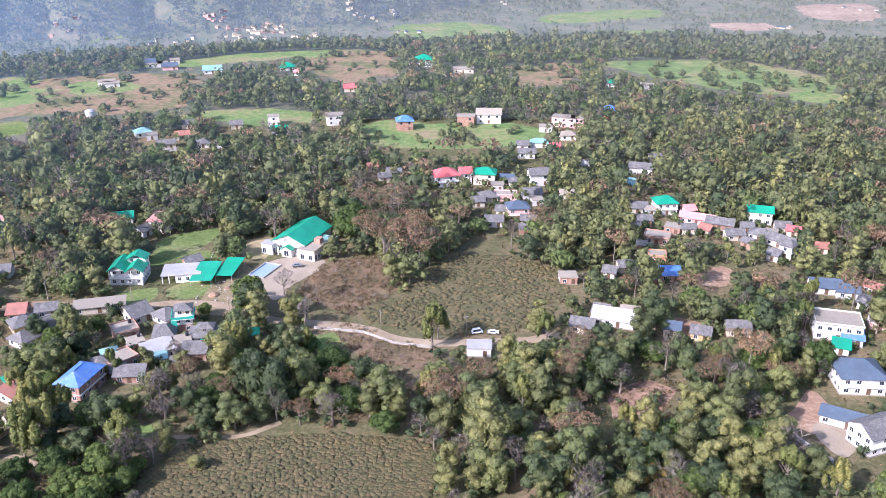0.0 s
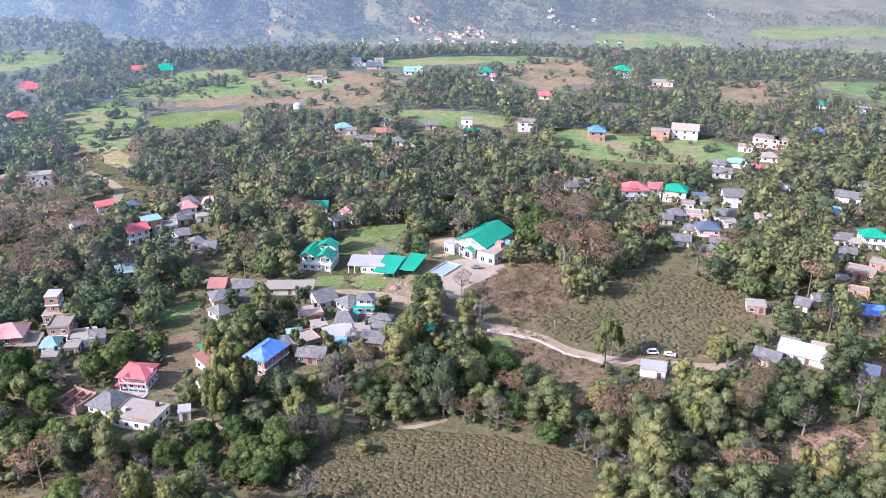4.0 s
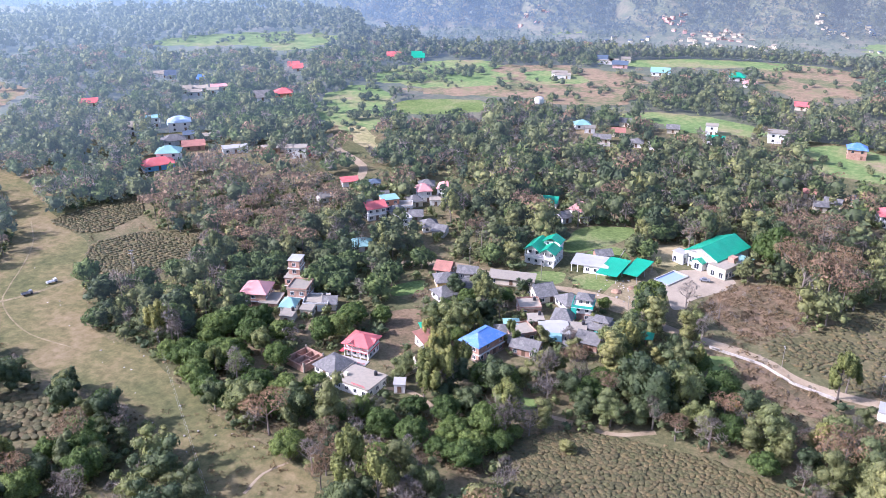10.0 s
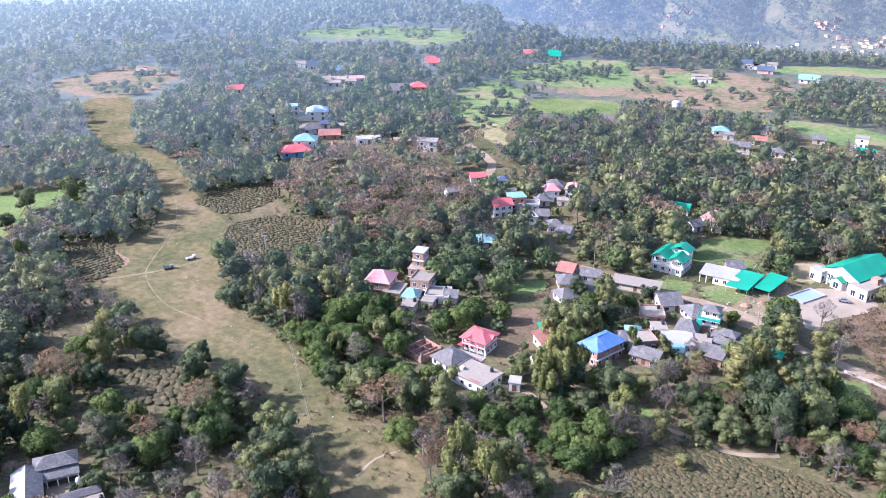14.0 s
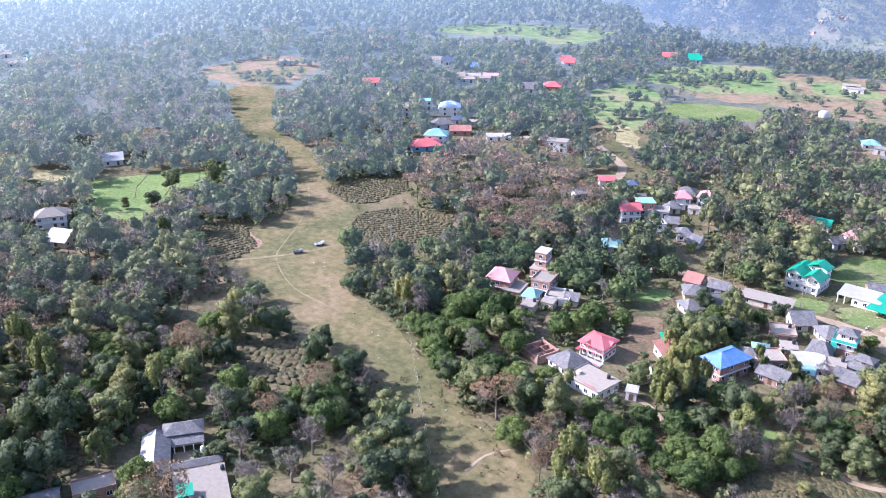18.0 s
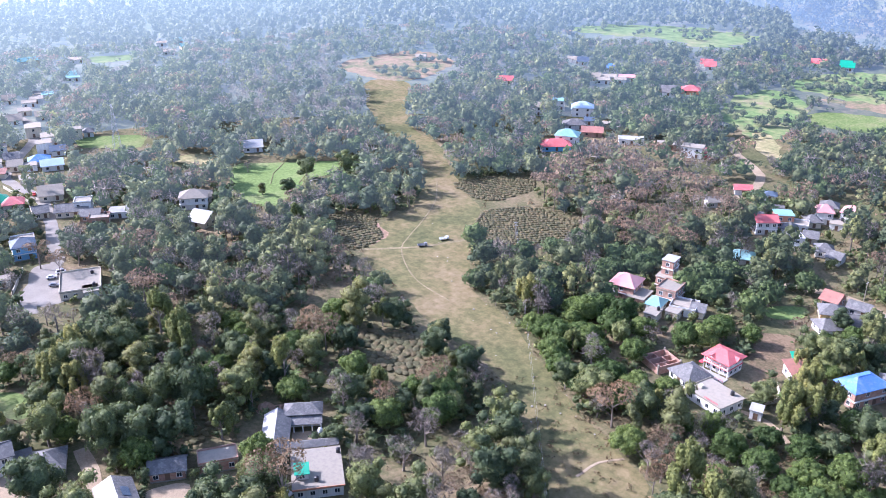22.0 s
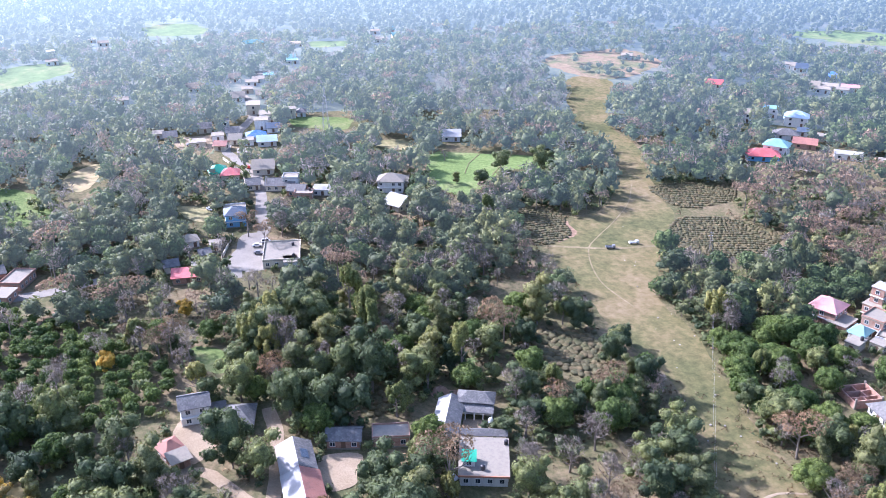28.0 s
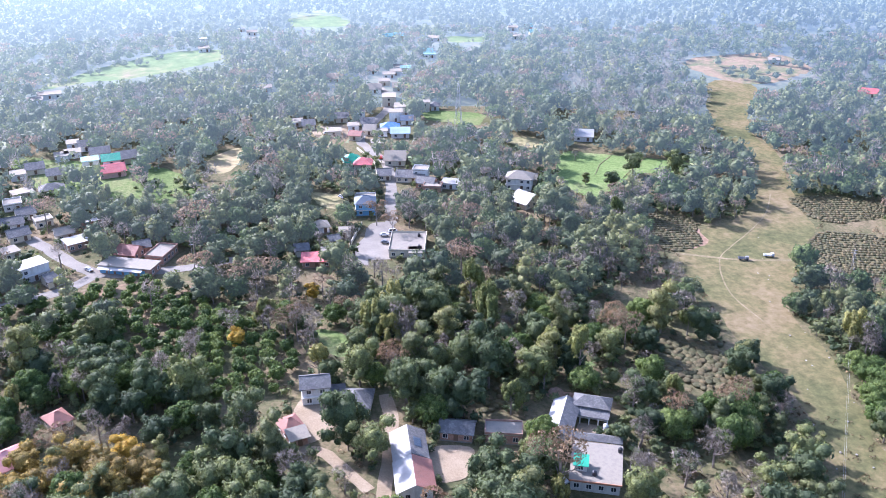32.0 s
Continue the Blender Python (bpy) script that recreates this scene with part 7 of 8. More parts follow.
for kind, x, y, sc, tall in (("russet", -24.3, 327.6, 1.7, 1.05), ("russet", -32.7, 345.2, 1.5, 1.0), ("russet", -12.0, 345.4, 1.5, 1.0), ("bare", -18.8, 311.7, 1.5, 1.0),
                             ("broad", -5.6, 327.8, 1.3, 1.0), ("broad", -71.2, 283.1, 1.35, 1.1), ("russet", 105.7, 233.4, 1.1, 0.9), ("bamboo", -3.7, 260.4, 1.2, 1.2),
                             ("olive", 33.0, 270.3, 1.2, 0.9), ("gold", -25.7, 233.9, 0.9, 0.9), ("gold", 11.3, 224.4, 0.8, 0.8), ("ochre", 54.2, 184.8, 0.9, 0.8),
                             ("ochre", 36.3, 218.5, 0.7, 0.8), ("bamboo", 133.4, 282.4, 1.1, 1.2), ("bamboo", 116.9, 282.6, 1.0, 1.2), ("broad", -215.6, 149.0, 0.8, 1.1),
                             ("bamboo", -118.1, 210.7, 1.3, 1.15), ("bamboo", -329.2, 149.4, 1.2, 1.1)):
    tree_thing(kind, int(abs(x)) % VARIANTS, x, y, (sc, sc * tall), y * 3 % 360)
for kind, x, y, sc, tall in (("broad", -394.2, 187.0, 1.2, 1.0), ("broad", -374.9, 168.1, 1.0, 1.0), ("broad", -387.0, 206.3, 1.3, 1.0), ("olive", -385.3, 157.9, 0.7, 0.8),
                             ("broad", -370.8, 204.7, 1.1, 1.0), ("bare", -421.5, 165.7, 0.7, 0.8), ("russet", -355.4, 48.2, 1.0, 1.1), ("russet", -340.5, 52.7, 1.0, 1.1),
                             ("bare", -349.9, 61.9, 1.1, 1.1), ("gold", -291.5, 14.8, 0.7, 0.9), ("bamboo", -269.5, 69.6, 1.5, 1.2), ("bamboo", -255.8, 71.8, 1.3, 1.2)):
    tree_thing(kind, int(abs(y)) % VARIANTS, x, y, (sc, sc * tall), y * 7 % 360)
# dark trees that stand among the village houses
for kind, x, y, sc, tall in (("mango", -39, 354, 2.3, 1.15), ("bamboo", -116, 199, 1.5, 1.0), ("bamboo", -112, 200, 1.6, 1.0), ("bamboo", -111, 204, 1.5, 1.0), ("bamboo", -106, 241, 0.9, 1.0), ("mango", -87, 283, 0.8, 1.0), ("mango", -73, 280, 0.95, 1.0), ("bare", -61, 300, 1.1, 1.0), ("broad", -54, 285, 0.8, 1.0), ("russet", -48, 297, 0.9, 1.0), ("broad", -140, 265, 0.95, 0.95), ("mango", -133, 261, 1.1, 1.05), ("broad", -132, 269, 0.9, 0.95), ("broad", -124, 265, 1.0, 1.05), ("mango", -122, 271, 1.0, 0.95), ("broad", -126, 250, 1.0, 1.05), ("mango", -136, 250, 1.1, 0.95), ("broad", -137, 243, 1.0, 1.05), ("broad", -119, 281, 0.7, 0.95), ("bamboo", -132, 230, 0.9, 1.05), ("broad", -124, 224, 0.9, 0.95), ("mango", -124, 235, 0.9, 1.05), ("olive", -96, 245, 0.8, 0.95), ("bare", -89, 251, 0.8, 1.05), ("olive", -84, 243, 0.8, 0.95), ("bare", -73, 251, 0.9, 1.05), ("broad", -68, 248, 0.8, 0.95), ("olive", -62, 251, 0.8, 1.05)):
    tree_thing(kind, int(abs(x + y)) % VARIANTS, x, y, (sc, sc * tall), x * 5 % 360)
rng = np.random.default_rng(5)
near = plant(21, 140, 285, 7.0)
order = np.argsort(np.hypot(near[1], near[2]))
for i in order[:600]:
    tree_thing(KINDS[near[0][i]], int(rng.integers(0, VARIANTS)), near[1][i], near[2][i], (near[3][i], near[3][i] * near[5][i]), near[4][i])
rest = [a[order[600:]] for a in near]
middle = plant(22, 285, 400, 7.0)
UNDER = plant(26, 145, 440, 5.2)
joined("undergrowth", "broad", 3, UNDER[1], UNDER[2], UNDER[3] * 0.42, UNDER[4], UNDER[5] * 0.75, "tangled green undergrowth beneath the trees", "undergrowth", rng, LEAF["broad"])
WOODS = {"mango": "grove of round dark green mango trees", "broad": "mixed green broadleaf woodland", "olive": "ragged olive green woodland trees",
         "bare": "leafless grey-brown winter trees", "russet": "reddish brown crowned trees", "bamboo": "yellow-green bamboo thickets"}
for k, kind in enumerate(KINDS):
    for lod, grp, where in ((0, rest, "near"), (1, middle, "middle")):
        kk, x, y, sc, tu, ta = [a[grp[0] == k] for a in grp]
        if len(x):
            # the middle woods also take leaves with haze painted in as a glow
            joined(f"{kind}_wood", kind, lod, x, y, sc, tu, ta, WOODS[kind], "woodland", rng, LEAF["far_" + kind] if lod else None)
            trunks(f"{kind}_trunks", x, y, sc, HEIGHT[kind] * sc * ta, "brown trunks of " + WOODS[kind])
# the young mango orchard below the road
ORCHARD = np.array([(-303, -96), (-320, -49), (-284, -13), (-250, 8), (-229, 2), (-232, -34), (-262, -89)], float)
ox, oy = (q.ravel() for q in np.meshgrid(np.arange(-322, -226, 5.6), np.arange(-97, 10, 5.6)))
ox, oy = ox + rng.uniform(-1.5, 1.5, ox.size), oy + rng.uniform(-1.5, 1.5, ox.size)
ok = inside(ORCHARD, ox, oy) & ~blocked(ox, oy, 0.5) & (rng.random(ox.size) < 0.94)
ox, oy = ox[ok], oy[ok]
joined("orchard", "mango", 1, ox, oy, rng.uniform(0.55, 0.85, len(ox)), rng.uniform(0, 360, len(ox)), rng.uniform(0.9, 1.2, len(ox)), "orchard of small round green mango trees", "orchard", rng)
trunks("orchard_trunks", ox, oy, np.full(len(ox), 0.6), np.full(len(ox), 3.6), "brown trunks of the young orchard")
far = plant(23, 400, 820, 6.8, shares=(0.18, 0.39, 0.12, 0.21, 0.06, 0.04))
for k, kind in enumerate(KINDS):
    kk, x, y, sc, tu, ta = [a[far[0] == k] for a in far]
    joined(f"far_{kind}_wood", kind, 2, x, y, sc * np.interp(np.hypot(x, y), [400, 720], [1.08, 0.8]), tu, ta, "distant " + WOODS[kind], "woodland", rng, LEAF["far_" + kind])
kk, x, y, sc, tu, ta = plant(30, 430, 820, 7.2)
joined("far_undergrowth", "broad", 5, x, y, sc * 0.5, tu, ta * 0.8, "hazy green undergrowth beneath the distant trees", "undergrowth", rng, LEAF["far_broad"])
kk, x, y, sc, tu, ta = plant(24, 820, 1130, 9.0, lo=34.0)
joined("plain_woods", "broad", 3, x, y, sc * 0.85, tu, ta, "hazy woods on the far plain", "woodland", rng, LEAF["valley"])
kk, x, y, sc, tu, ta = plant(29, 775, 900, 7.5, hi=36.0)
joined("edge_woods", "broad", 4, x, y, sc * 0.8, tu, ta, "hazy woods along the plateau's edge", "woodland", rng, LEAF["valley"])
kk, x, y, sc, tu, ta = plant(27, 1480, 2650, 14.0, lo=-34.0, hi=64.0)
keep = (np.array([noise.noise(Vector((a / 110, b / 110, 7.0))) for a, b in zip(x, y)]) > -0.02) | (rng.random(len(x)) < 0.16)
keep &= np.hypot(x, y) < np.interp(np.degrees(np.arctan2(-x, y)), FOOT_AZ, FOOT_R)
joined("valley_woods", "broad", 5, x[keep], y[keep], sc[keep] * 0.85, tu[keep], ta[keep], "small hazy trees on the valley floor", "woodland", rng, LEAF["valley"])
kk, x, y, sc, tu, ta = plant(25, 1770, 2200, 10.5, lo=-14.0, hi=64.0)
keep = np.hypot(x, y) >= np.interp(np.degrees(np.arctan2(-x, y)), FOOT_AZ, FOOT_R)
keep &= np.array([noise.noise(Vector((a / 75, b / 75, 3.0))) for a, b in zip(x, y)]) > -0.42
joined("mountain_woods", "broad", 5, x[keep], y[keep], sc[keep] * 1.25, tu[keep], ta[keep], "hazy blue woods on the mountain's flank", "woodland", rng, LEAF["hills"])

FIELD_TREES = [[(-661, 578), (-635, 681), (-543, 733), (-504, 709), (-511, 632), (-563, 644), (-619, 600)], [(54, 714), (105, 748), (118, 707), (93, 656), (61, 638)], [(-94, 754), (-50, 754), (-20, 719), (-41, 677), (-82, 688)], [(-337, 660), (-299, 683), (-225, 659), (-208, 632), (-270, 620), (-320, 623)], [(-317, 671), (-267, 702), (-199, 695), (-187, 654), (-178, 589), (-238, 571), (-263, 598)], [(-121, 742), (-69, 800), (-25, 762), (-61, 690), (-103, 692)],
               [(-395, 575), (-383, 662), (-310, 680), (-216, 642), (-244, 596), (-323, 567)], [(-372, 484), (-388, 556), (-342, 547), (-301, 470), (-300, 433)],
               [(-337, 660), (-212, 659), (-239, 626), (-282, 591), (-288, 553)], [(118, 740), (250, 751), (310, 673), (288, 622), (213, 628)],
               [(-46, 520), (24, 552), (66, 519), (39, 493), (-41, 496)], [(-635, 325), (-640, 404), (-585, 425), (-545, 355)], [(-627, -166), (-757, -91), (-776, -19), (-667, -130)]]
g = np.random.default_rng(31)
fx, fy = g.uniform(-1020, 520, 34000), g.uniform(-180, 1130, 34000)
ok = np.zeros(len(fx), bool)
for poly in FIELD_TREES:
    ok |= inside(np.array(poly, float), fx, fy)
line = np.array([noise.noise(Vector((a / 45, b / 45, 4.0))) for a, b in zip(fx, fy)])
ok &= (np.abs(line) < 0.12) | (g.random(len(fx)) < 0.08)
fx, fy = fx[ok], fy[ok]
joined("field_trees", "mango", 2, fx, fy, g.uniform(0.3, 0.9, len(fx)), g.uniform(0, 360, len(fx)), g.uniform(0.9, 1.3, len(fx)), "small trees along the field edges", "trees", g, LEAF["far_broad"])


# ---- low scrub and dry tufts on open ground ----
def scrub_cards():
    return crown_cards(77, [(0, 0, 0.35, 0.9, 0.9, 0.6), (0.6, 0.3, 0.25, 0.6, 0.6, 0.4)], 14, 0.5, -0.1)


TREE["scrub", 0] = [scrub_cards() for _ in range(VARIANTS)]
def scatter_scrub(seed, n, r0, r1, label, only=None, size=(0.5, 1.5)):
    g = np.random.default_rng(seed)
    az, r = np.radians(g.uniform(-34, 112, n)), np.sqrt(g.uniform(r0 ** 2, r1 ** 2, n))
    x, y = -np.sin(az) * r, np.cos(az) * r
    ok = np.zeros(n, bool) if only else ~blocked(x, y, 0.2)
    for poly in only or ():
        ok |= inside(np.array(poly, float), x, y)
    x, y = x[ok], y[ok]
    sc = g.uniform(*size, len(x))
    joined("scrub", "scrub", 0, x, y, sc, g.uniform(0, 360, len(x)), g.uniform(0.7, 1.2, len(x)), label, "scrub", g)


# bushes and young trees that crowd round the houses
g = np.random.default_rng(41)
bx, by = [], []
for sx, sy, r in SPOTS:
    if math.hypot(sx, sy) < 450:
        for _ in range(6):
            a, q = g.uniform(0, math.tau), r + g.uniform(0.3, 5.0)
            bx.append(sx + math.cos(a) * q), by.append(sy + math.sin(a) * q)
bx, by = np.array(bx), np.array(by)
ok = ~blocked(bx, by, 0.0, 0.8)
bx, by = bx[ok], by[ok]
joined("garden_bushes", "broad", 2, bx, by, g.uniform(0.18, 0.5, len(bx)), g.uniform(0, 360, len(bx)), g.uniform(0.7, 1.3, len(bx)), "green bushes and young trees between the houses", "bushes", g)
# rough brown growth that covers the dry slopes
def rough_growth(pts, per, seed, label):
    g = np.random.default_rng(seed)
    poly = np.array(pts, float)
    lo, hi = poly.min(0), poly.max(0)
    n = int((hi - lo).prod() * per)
    x, y = g.uniform(lo[0], hi[0], n), g.uniform(lo[1], hi[1], n)
    ok = inside(poly, x, y) & (np.array([noise.noise(Vector((a / 6, b / 6, 5.0))) for a, b in zip(x, y)]) > -0.25)
    x, y = x[ok], y[ok]
    joined("dry_growth", "scrub", 0, x, y, g.uniform(0.45, 1.1, len(x)), g.uniform(0, 360, len(x)), g.uniform(0.5, 1.1, len(x)), label, "scrub", g)
    k = g.random(len(x)) < 0.07
    joined("dry_bushes", "bare", 1, x[k], y[k], g.uniform(0.14, 0.34, k.sum()), g.uniform(0, 360, k.sum()), g.uniform(0.6, 1.0, k.sum()), "leafless grey-brown bushes on the dry slope", "bushes", g)


rough_growth([(-58, 300), (-50, 328), (-30, 339), (-14, 318), (-20, 296), (-34, 281)], 0.55, 51, "rough brown grass and low shrubs beside the hall")
rough_growth([(-40, 284), (-17, 267), (-3, 258), (-6, 240), (-25, 236), (-40, 262)], 0.4, 52, "rough brown grass below the dirt road")
rough_growth([(46, 232), (66, 244), (78, 236), (64, 214), (47, 214)], 0.35, 53, "dry reddish litter and shrubs under bare trees")
rough_growth([(-158, 156), (-120, 170), (-84, 172), (-80, 192), (-110, 192), (-150, 172)], 0.25, 54, "dry scrub between the orchard and the riverbed")
scatter_scrub(3, 7000, 150, 420, "low dry scrub and tufts under the trees")
scatter_scrub(4, 22000, 150, 420, "dry brown bushes on open slopes", only=[[(-58, 302), (-52, 328), (-30, 339), (-19, 312), (-34, 283)],
              [(48, 230), (65, 240), (74, 234), (63, 218), (49, 217)], [(-84, 196), (-100, 200), (-110, 180), (-84, 170)], [(-118, 105), (-140, 128), (-164, 145), (-192, 153), (-180, 160), (-150, 160), (-126, 150), (-108, 128)]], size=(0.4, 1.0))


# ---- vehicles ----
def car(x, y, turn, paint, label, z=0.12, van=False, name="car"):
    t = thing(name, pose(x, y, z, 0, 0, turn), label, "car", "parked cars")
    top = 1.9 if van else 1.45
    s = Shape().box(-2.0, 2.0, -0.82, 0.82, 0.35, 0.95, 0.05)
    part("body", s, paint, t)
    part("cabin", Shape().box(-1.7 if van else -1.3, 1.3 if van else 0.9, -0.76, 0.76, 0.95, top, 0.22), paint, t)
    part("window_band", Shape().box(-1.6 if van else -1.2, 1.24 if van else 0.84, -0.79, 0.79, 1.02, top - 0.14, 0.16), GLASS, t)
    wheel = shared("wheel", lambda: Shape().tube((0, -0.1, 0), (0, 0.1, 0), 0.32, 0.32, 12).mesh("wheel", RUBBER))
    for wx in (-1.25, 1.25):
        for wy in (-0.78, 0.78):
            part("wheel", wheel, None, t, at=pose(wx, wy, 0.32))
    part("bumper", Shape().box(1.97, 2.08, -0.8, 0.8, 0.4, 0.6), TANK, t)
    part("bumper", Shape().box(-2.08, -1.97, -0.8, 0.8, 0.4, 0.6), TANK, t)
    return t


def pickup(x, y, turn, paint, label):
    t = thing("pickup_truck", pose(x, y, 0.2, 0, 0, turn) @ Matrix.Scale(0.74, 4), label, "truck", "parked trucks")
    part("cab", Shape().box(1.0, 2.8, -0.95, 0.95, 0.5, 2.1, 0.12), paint, t)
    part("windscreen", Shape().box(2.5, 2.76, -0.8, 0.8, 1.3, 1.9), GLASS, t)
    part("bed", Shape().box(-2.8, 0.9, -1.0, 1.0, 0.7, 0.85).box(-2.8, 0.9, -1.0, -0.93, 0.85, 1.4).box(-2.8, 0.9, 0.93, 1.0, 0.85, 1.4).box(-2.8, -2.73, -0.93, 0.93, 0.85, 1.4), paint, t)
    wheel = shared("bigwheel", lambda: Shape().tube((0, -0.14, 0), (0, 0.14, 0), 0.45, 0.45, 12).mesh("wheel", RUBBER))
    for wx in (-1.7, 1.9):
        for wy in (-0.9, 0.9):
            part("wheel", wheel, None, t, at=pose(wx, wy, 0.45))
    part("chassis", Shape().box(-2.7, 2.7, -0.5, 0.5, 0.45, 0.7), RUBBER, t)


CARPAINT = {"white": paint_material("car_white", (0.7, 0.7, 0.7), 0.3, 0.1), "grey": paint_material("car_grey", (0.2, 0.21, 0.23), 0.3, 0.1),
            "red": paint_material("car_red", (0.45, 0.04, 0.03), 0.3, 0.1)}
car(-60.0, 325.8, 10, CARPAINT["grey"], "dark grey car parked in the hall yard", 0.45)
car(11.9, 269.5, 15, CARPAINT["white"], "white car parked beside the dirt road", 0.3, True)
car(17.6, 269.3, -5, CARPAINT["white"], "white van parked beside the dirt road", 0.3)
car(-172.6, 70.0, 20, CARPAINT["white"], "small white car beside the flat-roofed house")
car(-343.1, 49.7, 80, CARPAINT["white"], "white car in the dusty yard", 0.4)
car(-345.8, 53.9, 85, CARPAINT["white"], "white van in the dusty yard", 0.4, True)
car(-335.0, 49.0, 60, CARPAINT["grey"], "grey car in the dusty yard", 0.4)
car(-393.0, 37.0, 30, CARPAINT["white"], "white car on the dry field", 0.4)
car(-335.0, -70.0, 40, CARPAINT["white"], "white car on the road bend", 0.2)
car(-420.0, 64.5, 5, CARPAINT["grey"], "grey car on the town road", 0.2)
car(-448.0, 64.5, -10, CARPAINT["red"], "red car on the town road", 0.2)
car(-506.0, 46.0, 50, CARPAINT["white"], "white car on open town ground", 0.4, True)
car(-500.0, 40.0, 80, CARPAINT["white"], "white car on open town ground", 0.4)
pickup(-287.2, 199.5, 75, CARPAINT["white"], "white open truck on the riverbed track")
pickup(-286.7, 187.8, 70, CARPAINT["grey"], "dark open truck on the riverbed track")


# ---- poles, pylon, cables, pipes ----
def lattice_pylon(x, y, h, base=3.0):
    t = thing("pylon", pose(x, y, float(land(x, y))), "tall pale steel lattice pylon above the trees", "pylon")
    n = 7
    for i in range(4):
        a = math.pi / 4 + i * math.pi / 2
        part("leg", Shape().tube((base * math.cos(a), base * math.sin(a), -0.3), (0.4 * math.cos(a), 0.4 * math.sin(a), h), 0.14, 0.08, 4), STEEL, t)
    for k in range(n):
        z0, z1 = h * k / n, h * (k + 1) / n
        for i in range(4):
            a, b = math.pi / 4 + i * math.pi / 2, math.pi / 4 + (i + 1) * math.pi / 2
            r0, r1 = base + (0.4 - base) * k / n, base + (0.4 - base) * (k + 1) / n
            part("brace", Shape().tube((r0 * math.cos(a), r0 * math.sin(a), z0), (r1 * math.cos(b), r1 * math.sin(b), z1), 0.07, 0.07, 3), STEEL, t)
            part("brace", Shape().tube((r1 * math.cos(a), r1 * math.sin(a), z1), (r1 * math.cos(b), r1 * math.sin(b), z1), 0.07, 0.07, 3), STEEL, t)
    for z in (h * 0.8, h * 0.95):
        part("cross_arm", Shape().tube((-3.2, 0, z), (3.2, 0, z), 0.1, 0.1, 4), STEEL, t)


def cable(a, b, sag, label):
    a, b = Vector(a), Vector(b)
    pts = [a.lerp(b, k / 24) - Vector((0, 0, sag * 4 * (k / 24) * (1 - k / 24))) for k in range(25)]
    s = Shape().sweep(pts, 0.016)
    tagged(new("cable", s.mesh("cable", STEEL)), label, "cable")


def pole(x, y, turn):
    t = thing("electric_pole", pose(x, y, float(land(x, y)), 0, 0, turn), "slim concrete electricity pole with cross arm", "pole", "electric poles")
    part("post", shared("polepost", lambda: Shape().tube((0, 0, -0.3), (0, 0, 8.2), 0.16, 0.1, 6).mesh("post", ROOF["concrete"])), None, t)
    part("cross_arm", shared("polearm", lambda: Shape().box(-0.9, 0.9, -0.06, 0.06, 7.5, 7.65).mesh("cross_arm", STEEL)), None, t)


lattice_pylon(-500.0, 120.0, 27.0)
POLES = [(-150, 296), (-118, 296), (-78, 283), (-50, 281), (-22, 272), (8, 268), (33, 268), (-322, -60), (-335, -30), (-372, 62), (-410, 67), (-446, 70)]
for x, y in POLES:
    pole(x, y, x * 3 % 180)
for dx in (0.0, 2.2):
    pole(-66.0 - dx, 73.5 + dx, 48)
    pole(-268.5 - dx, 224.0 + dx, 48)
    cable((-66.0 - dx, 73.5 + dx, 8.0), (-268.5 - dx, 224.0 + dx, 8.0), 2.2, "long pale cable spanning the riverbed")
for k in range(2):
    tagged(new("water_pipe", Shape().tube((-381 + k * 2, -42.5, 0.4), (-361 + k * 2, -39, 0.4), 0.3, 0.3, 8).mesh("water_pipe", ROOF["whitesheet"])), "pale steel pipe lying down a slope", "pipe", "water pipes")


# ---- stones, timber and loose things in the yards ----
def rock(seed, size):
    g = random.Random(seed)
    bm = bmesh.new()
    bmesh.ops.create_icosphere(bm, subdivisions=1, radius=size)
    for v in bm.verts:
        v.co *= g.uniform(0.7, 1.2)
        v.co.z *= 0.6
    me = bpy.data.meshes.new("rock")
    bm.to_mesh(me)
    bm.free()
    me.materials.append(ROCK)
    return me


ROCKS = [rock(k, 0.7) for k in range(4)]
g = random.Random(9)
for k in range(26):
    u = g.random()
    x, y = -150 - 145 * u + g.uniform(-14, 14), 146 + 55 * u + g.uniform(-8, 10)
    ob = new("boulder", ROCKS[k % 4])
    ob.matrix_world = pose(x, y, 0.35, 0, 0, g.uniform(0, 360)) @ Matrix.Scale(g.uniform(0.25, 0.6), 4)
    tagged(ob, "pale weathered boulder lying on the dry meadow", "boulder", "riverbed boulders")
for k in range(30):
    x, y = -90 + g.uniform(-5, 12), 303 + g.uniform(-12, 10)
    ob = new("rubble_stone", ROCKS[k % 4])
    ob.matrix_world = pose(x, y, 0.3, 0, 0, g.uniform(0, 360)) @ Matrix.Scale(g.uniform(0.3, 0.8), 4)
    tagged(ob, "pale rubble stone on the building site", "stone", "rubble stones")


def wall_line(pts, h, mat, label):
    s = Shape()
    for (x0, y0), (x1, y1) in zip(pts, pts[1:]):
        d = Vector((x1 - x0, y1 - y0)).normalized()
        n = Vector((-d.y, d.x)) * 0.15
        s.slab([(x0 + n.x, y0 + n.y, h), (x0 - n.x, y0 - n.y, h), (x1 - n.x, y1 - n.y, h), (x1 + n.x, y1 + n.y, h)], h + 0.1)
    tagged(new("boundary_wall", s.mesh("boundary_wall", mat)), label, "wall", kind="structure")


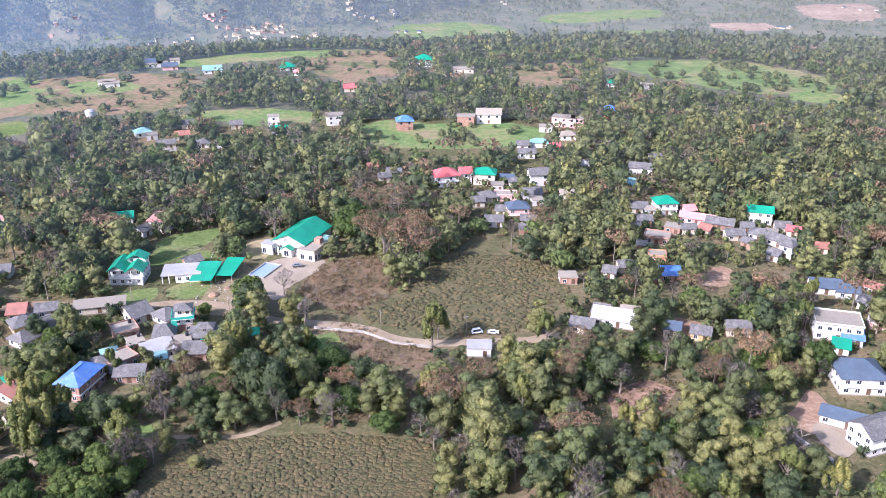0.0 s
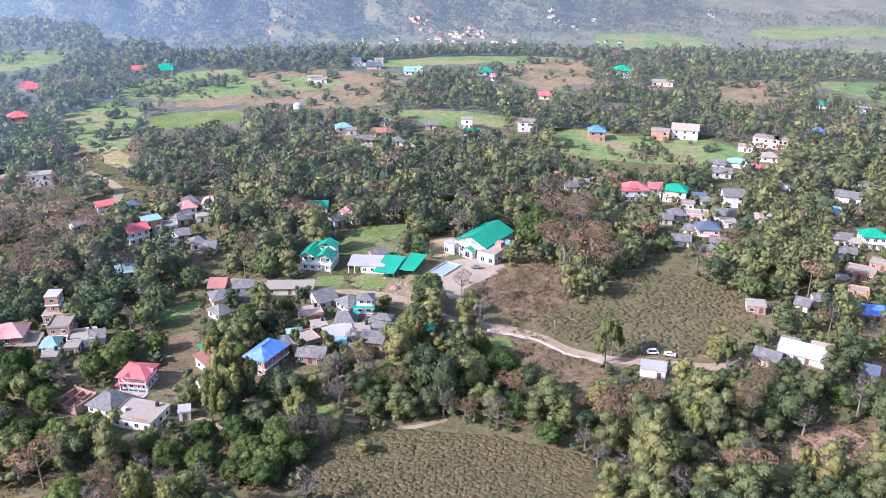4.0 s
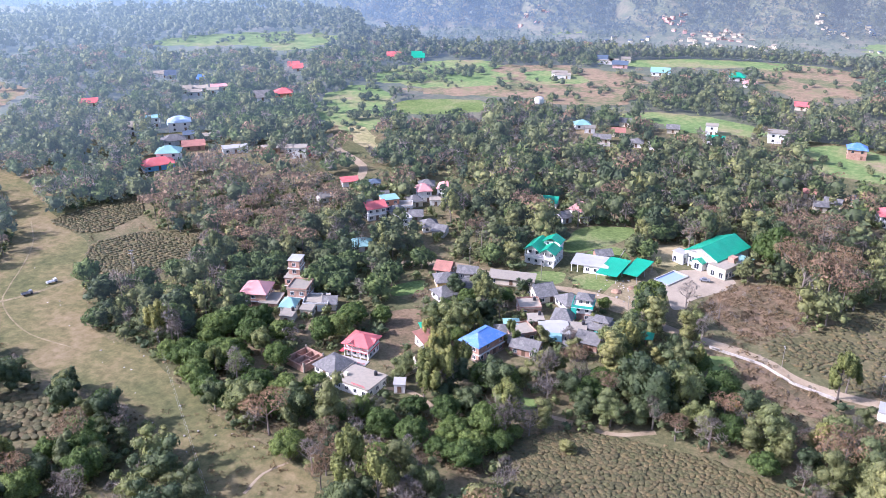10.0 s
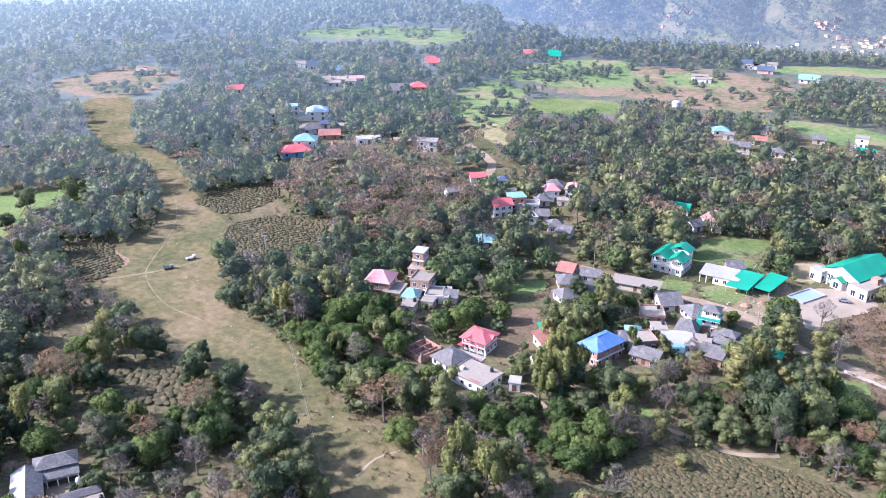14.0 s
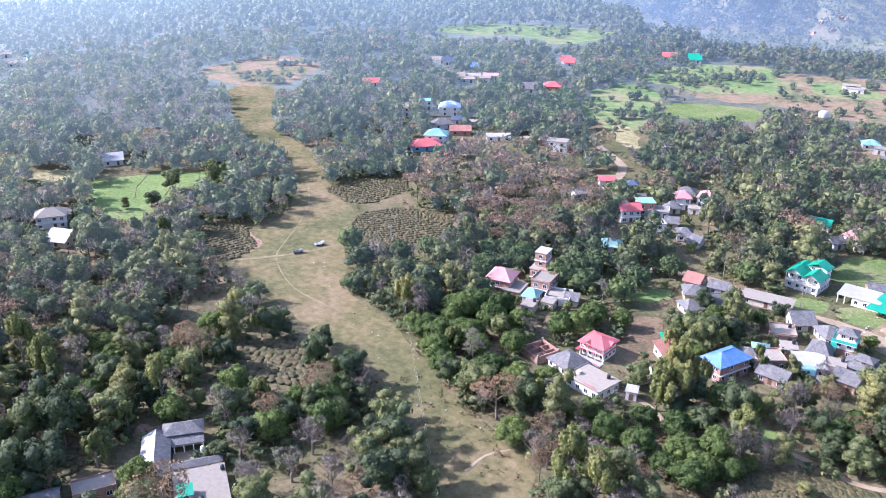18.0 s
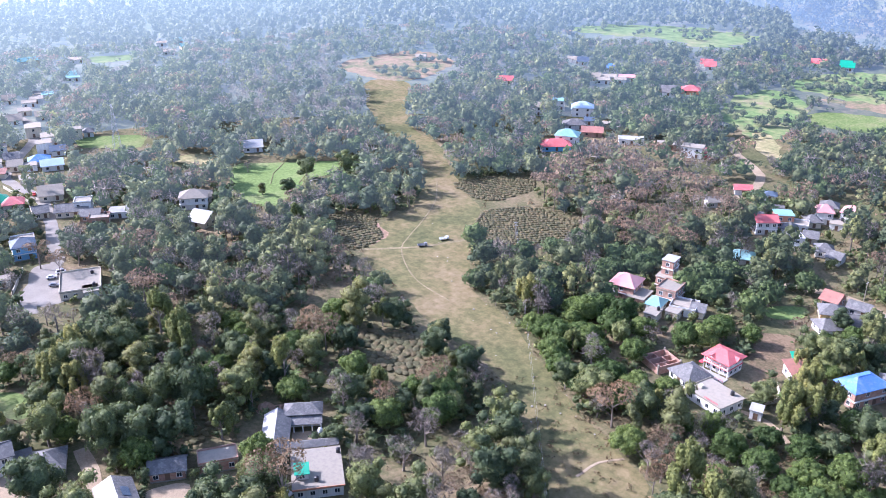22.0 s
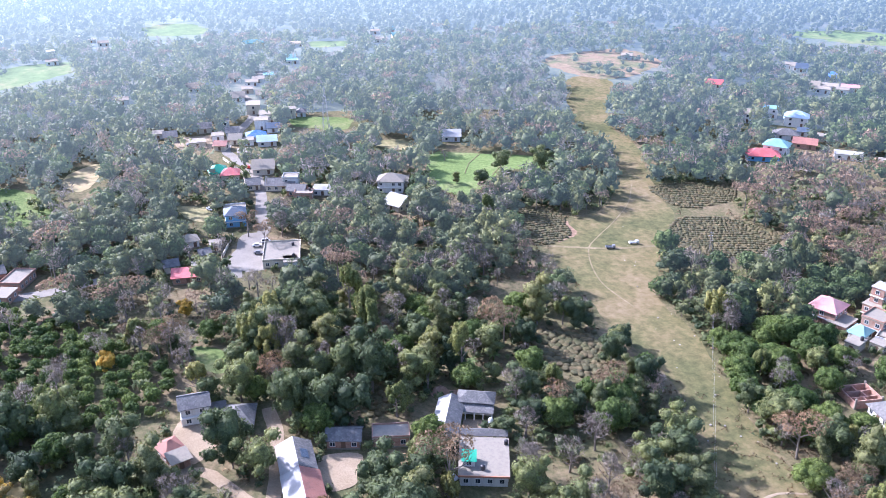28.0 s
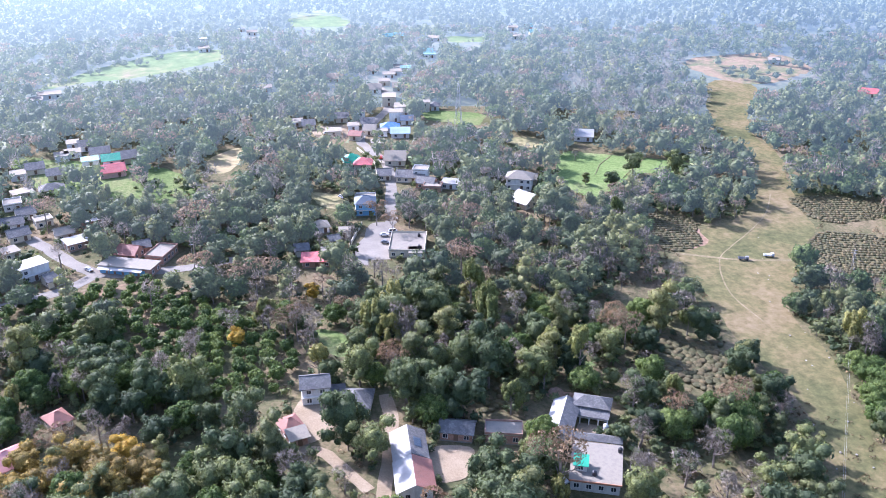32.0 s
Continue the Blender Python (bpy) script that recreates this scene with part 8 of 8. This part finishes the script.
wall_line([(-46, 273.5), (-28, 270), (-17, 262.5), (-4, 259.5)], 1.0, ROCK, "low pale stone wall along the dirt road")
wall_line([(-129, 204), (-126, 212), (-132, 219)], 1.6, WALL["cream"], "cream garden wall beside the red house")
wall_line([(-358, 42), (-336, 34), (-318, 34)], 1.6, WALL["cream"], "cream wall along the dusty yard")
wall_line([(-410, 57), (-440, 60), (-468, 54)], 1.5, WALL["cream"], "pale wall along the town road")
wall_line([(-425, 188), (-412, 176), (-398, 168)], 0.3, TRODDEN, "low terrace bank across the green field")
wall_line([(-418, 205), (-404, 192), (-390, 180)], 0.3, TRODDEN, "low terrace bank across the green field")
wall_line([(-97, 330), (-99, 352), (-96, 366)], 0.4, ROCK, "low stone edging across the lawn")
wall_line([(107, 196), (101, 207), (100, 214)], 1.4, WALL["white"], "white yard wall of the corner house")


# ---- banana plants and garden shrubs ----
def blade(length, droop, width):
    s = Shape()
    n = 6
    rows = []
    for k in range(n + 1):
        u = k / n
        x, z = length * u, length * 0.75 * u - droop * u * u
        w = width * math.sin(math.pi * min(1, 0.12 + 0.88 * u)) + 0.04
        rows.append(((x, -w, z + 0.08), (x, 0, z), (x, w, z + 0.08)))
    for a, b in zip(rows, rows[1:]):
        s.face(a[0], b[0], b[1], a[1]).face(a[1], b[1], b[2], a[2])
    return s


def banana(x, y, sc):
    t = thing("banana_plant", pose(x, y, 0, 0, 0, x * 13 % 360) @ Matrix.Scale(sc, 4), "pale green banana plant with long arching leaves", "plant", "banana plants")
    part("stem", shared("bananastem", lambda: Shape().tube((0, 0, -0.2), (0, 0, 2.2), 0.2, 0.14, 8).mesh("stem", LEAF["bamboo"])), None, t)
    for k in range(9):
        part("leaf", shared(("blade", k % 3), lambda: blade(2.2 + 0.3 * (k % 3), 1.6 + 0.4 * (k % 3), 0.34).mesh("leaf", LEAF["blade"])), None, t, at=pose(0, 0, 2.0, 0, 0, k * 40 + k % 2 * 11))


for k, (x, y) in enumerate(((-222.1, 96.5), (-204.3, 205.8), (-198.3, 201.9), (-222.9, 104.9), (-125.1, 213.1), (-121.8, 210.7), (-125.8, 212.6))):
    banana(x, y, 1.0 + 0.12 * (k % 3))


def upright_tank(x, y):
    t = thing("upright_tank", pose(x, y, 0.1), "tall white cylindrical tank standing in the courtyard", "tank")
    part("tank", Shape().lathe([(0.75, -0.1), (0.75, 3.6), (0.5, 4.0), (0.15, 4.2)], 14), TRIM, t)
    part("tank_stand", Shape().box(-0.9, 0.9, -0.9, 0.9, -0.3, 0.1), ROOF["concrete"], t)


def soil_heap(x, y, size, seed):
    g = random.Random(seed)
    rings = [(size, -0.1), (size * 0.8, size * 0.22), (size * 0.45, size * 0.45), (size * 0.12, size * 0.55)]
    s = Shape().lathe(rings, 14)
    s.v = [(vx * g.uniform(0.85, 1.15), vy * g.uniform(0.85, 1.15), vz) for vx, vy, vz in s.v]
    ob = new("soil_heap", s.mesh("soil_heap", SOIL))
    ob.matrix_world = pose(x, y, 0.1)
    tagged(ob, "heap of freshly dug reddish soil", "soil heap", "soil heaps")


upright_tank(-188.5, 88.3)
soil_heap(-212.5, 82.1, 2.6, 1)
soil_heap(-209.5, 85.6, 1.9, 2)
soil_heap(-88.0, 300.0, 2.2, 3)
soil_heap(-84.0, 306.0, 1.6, 4)
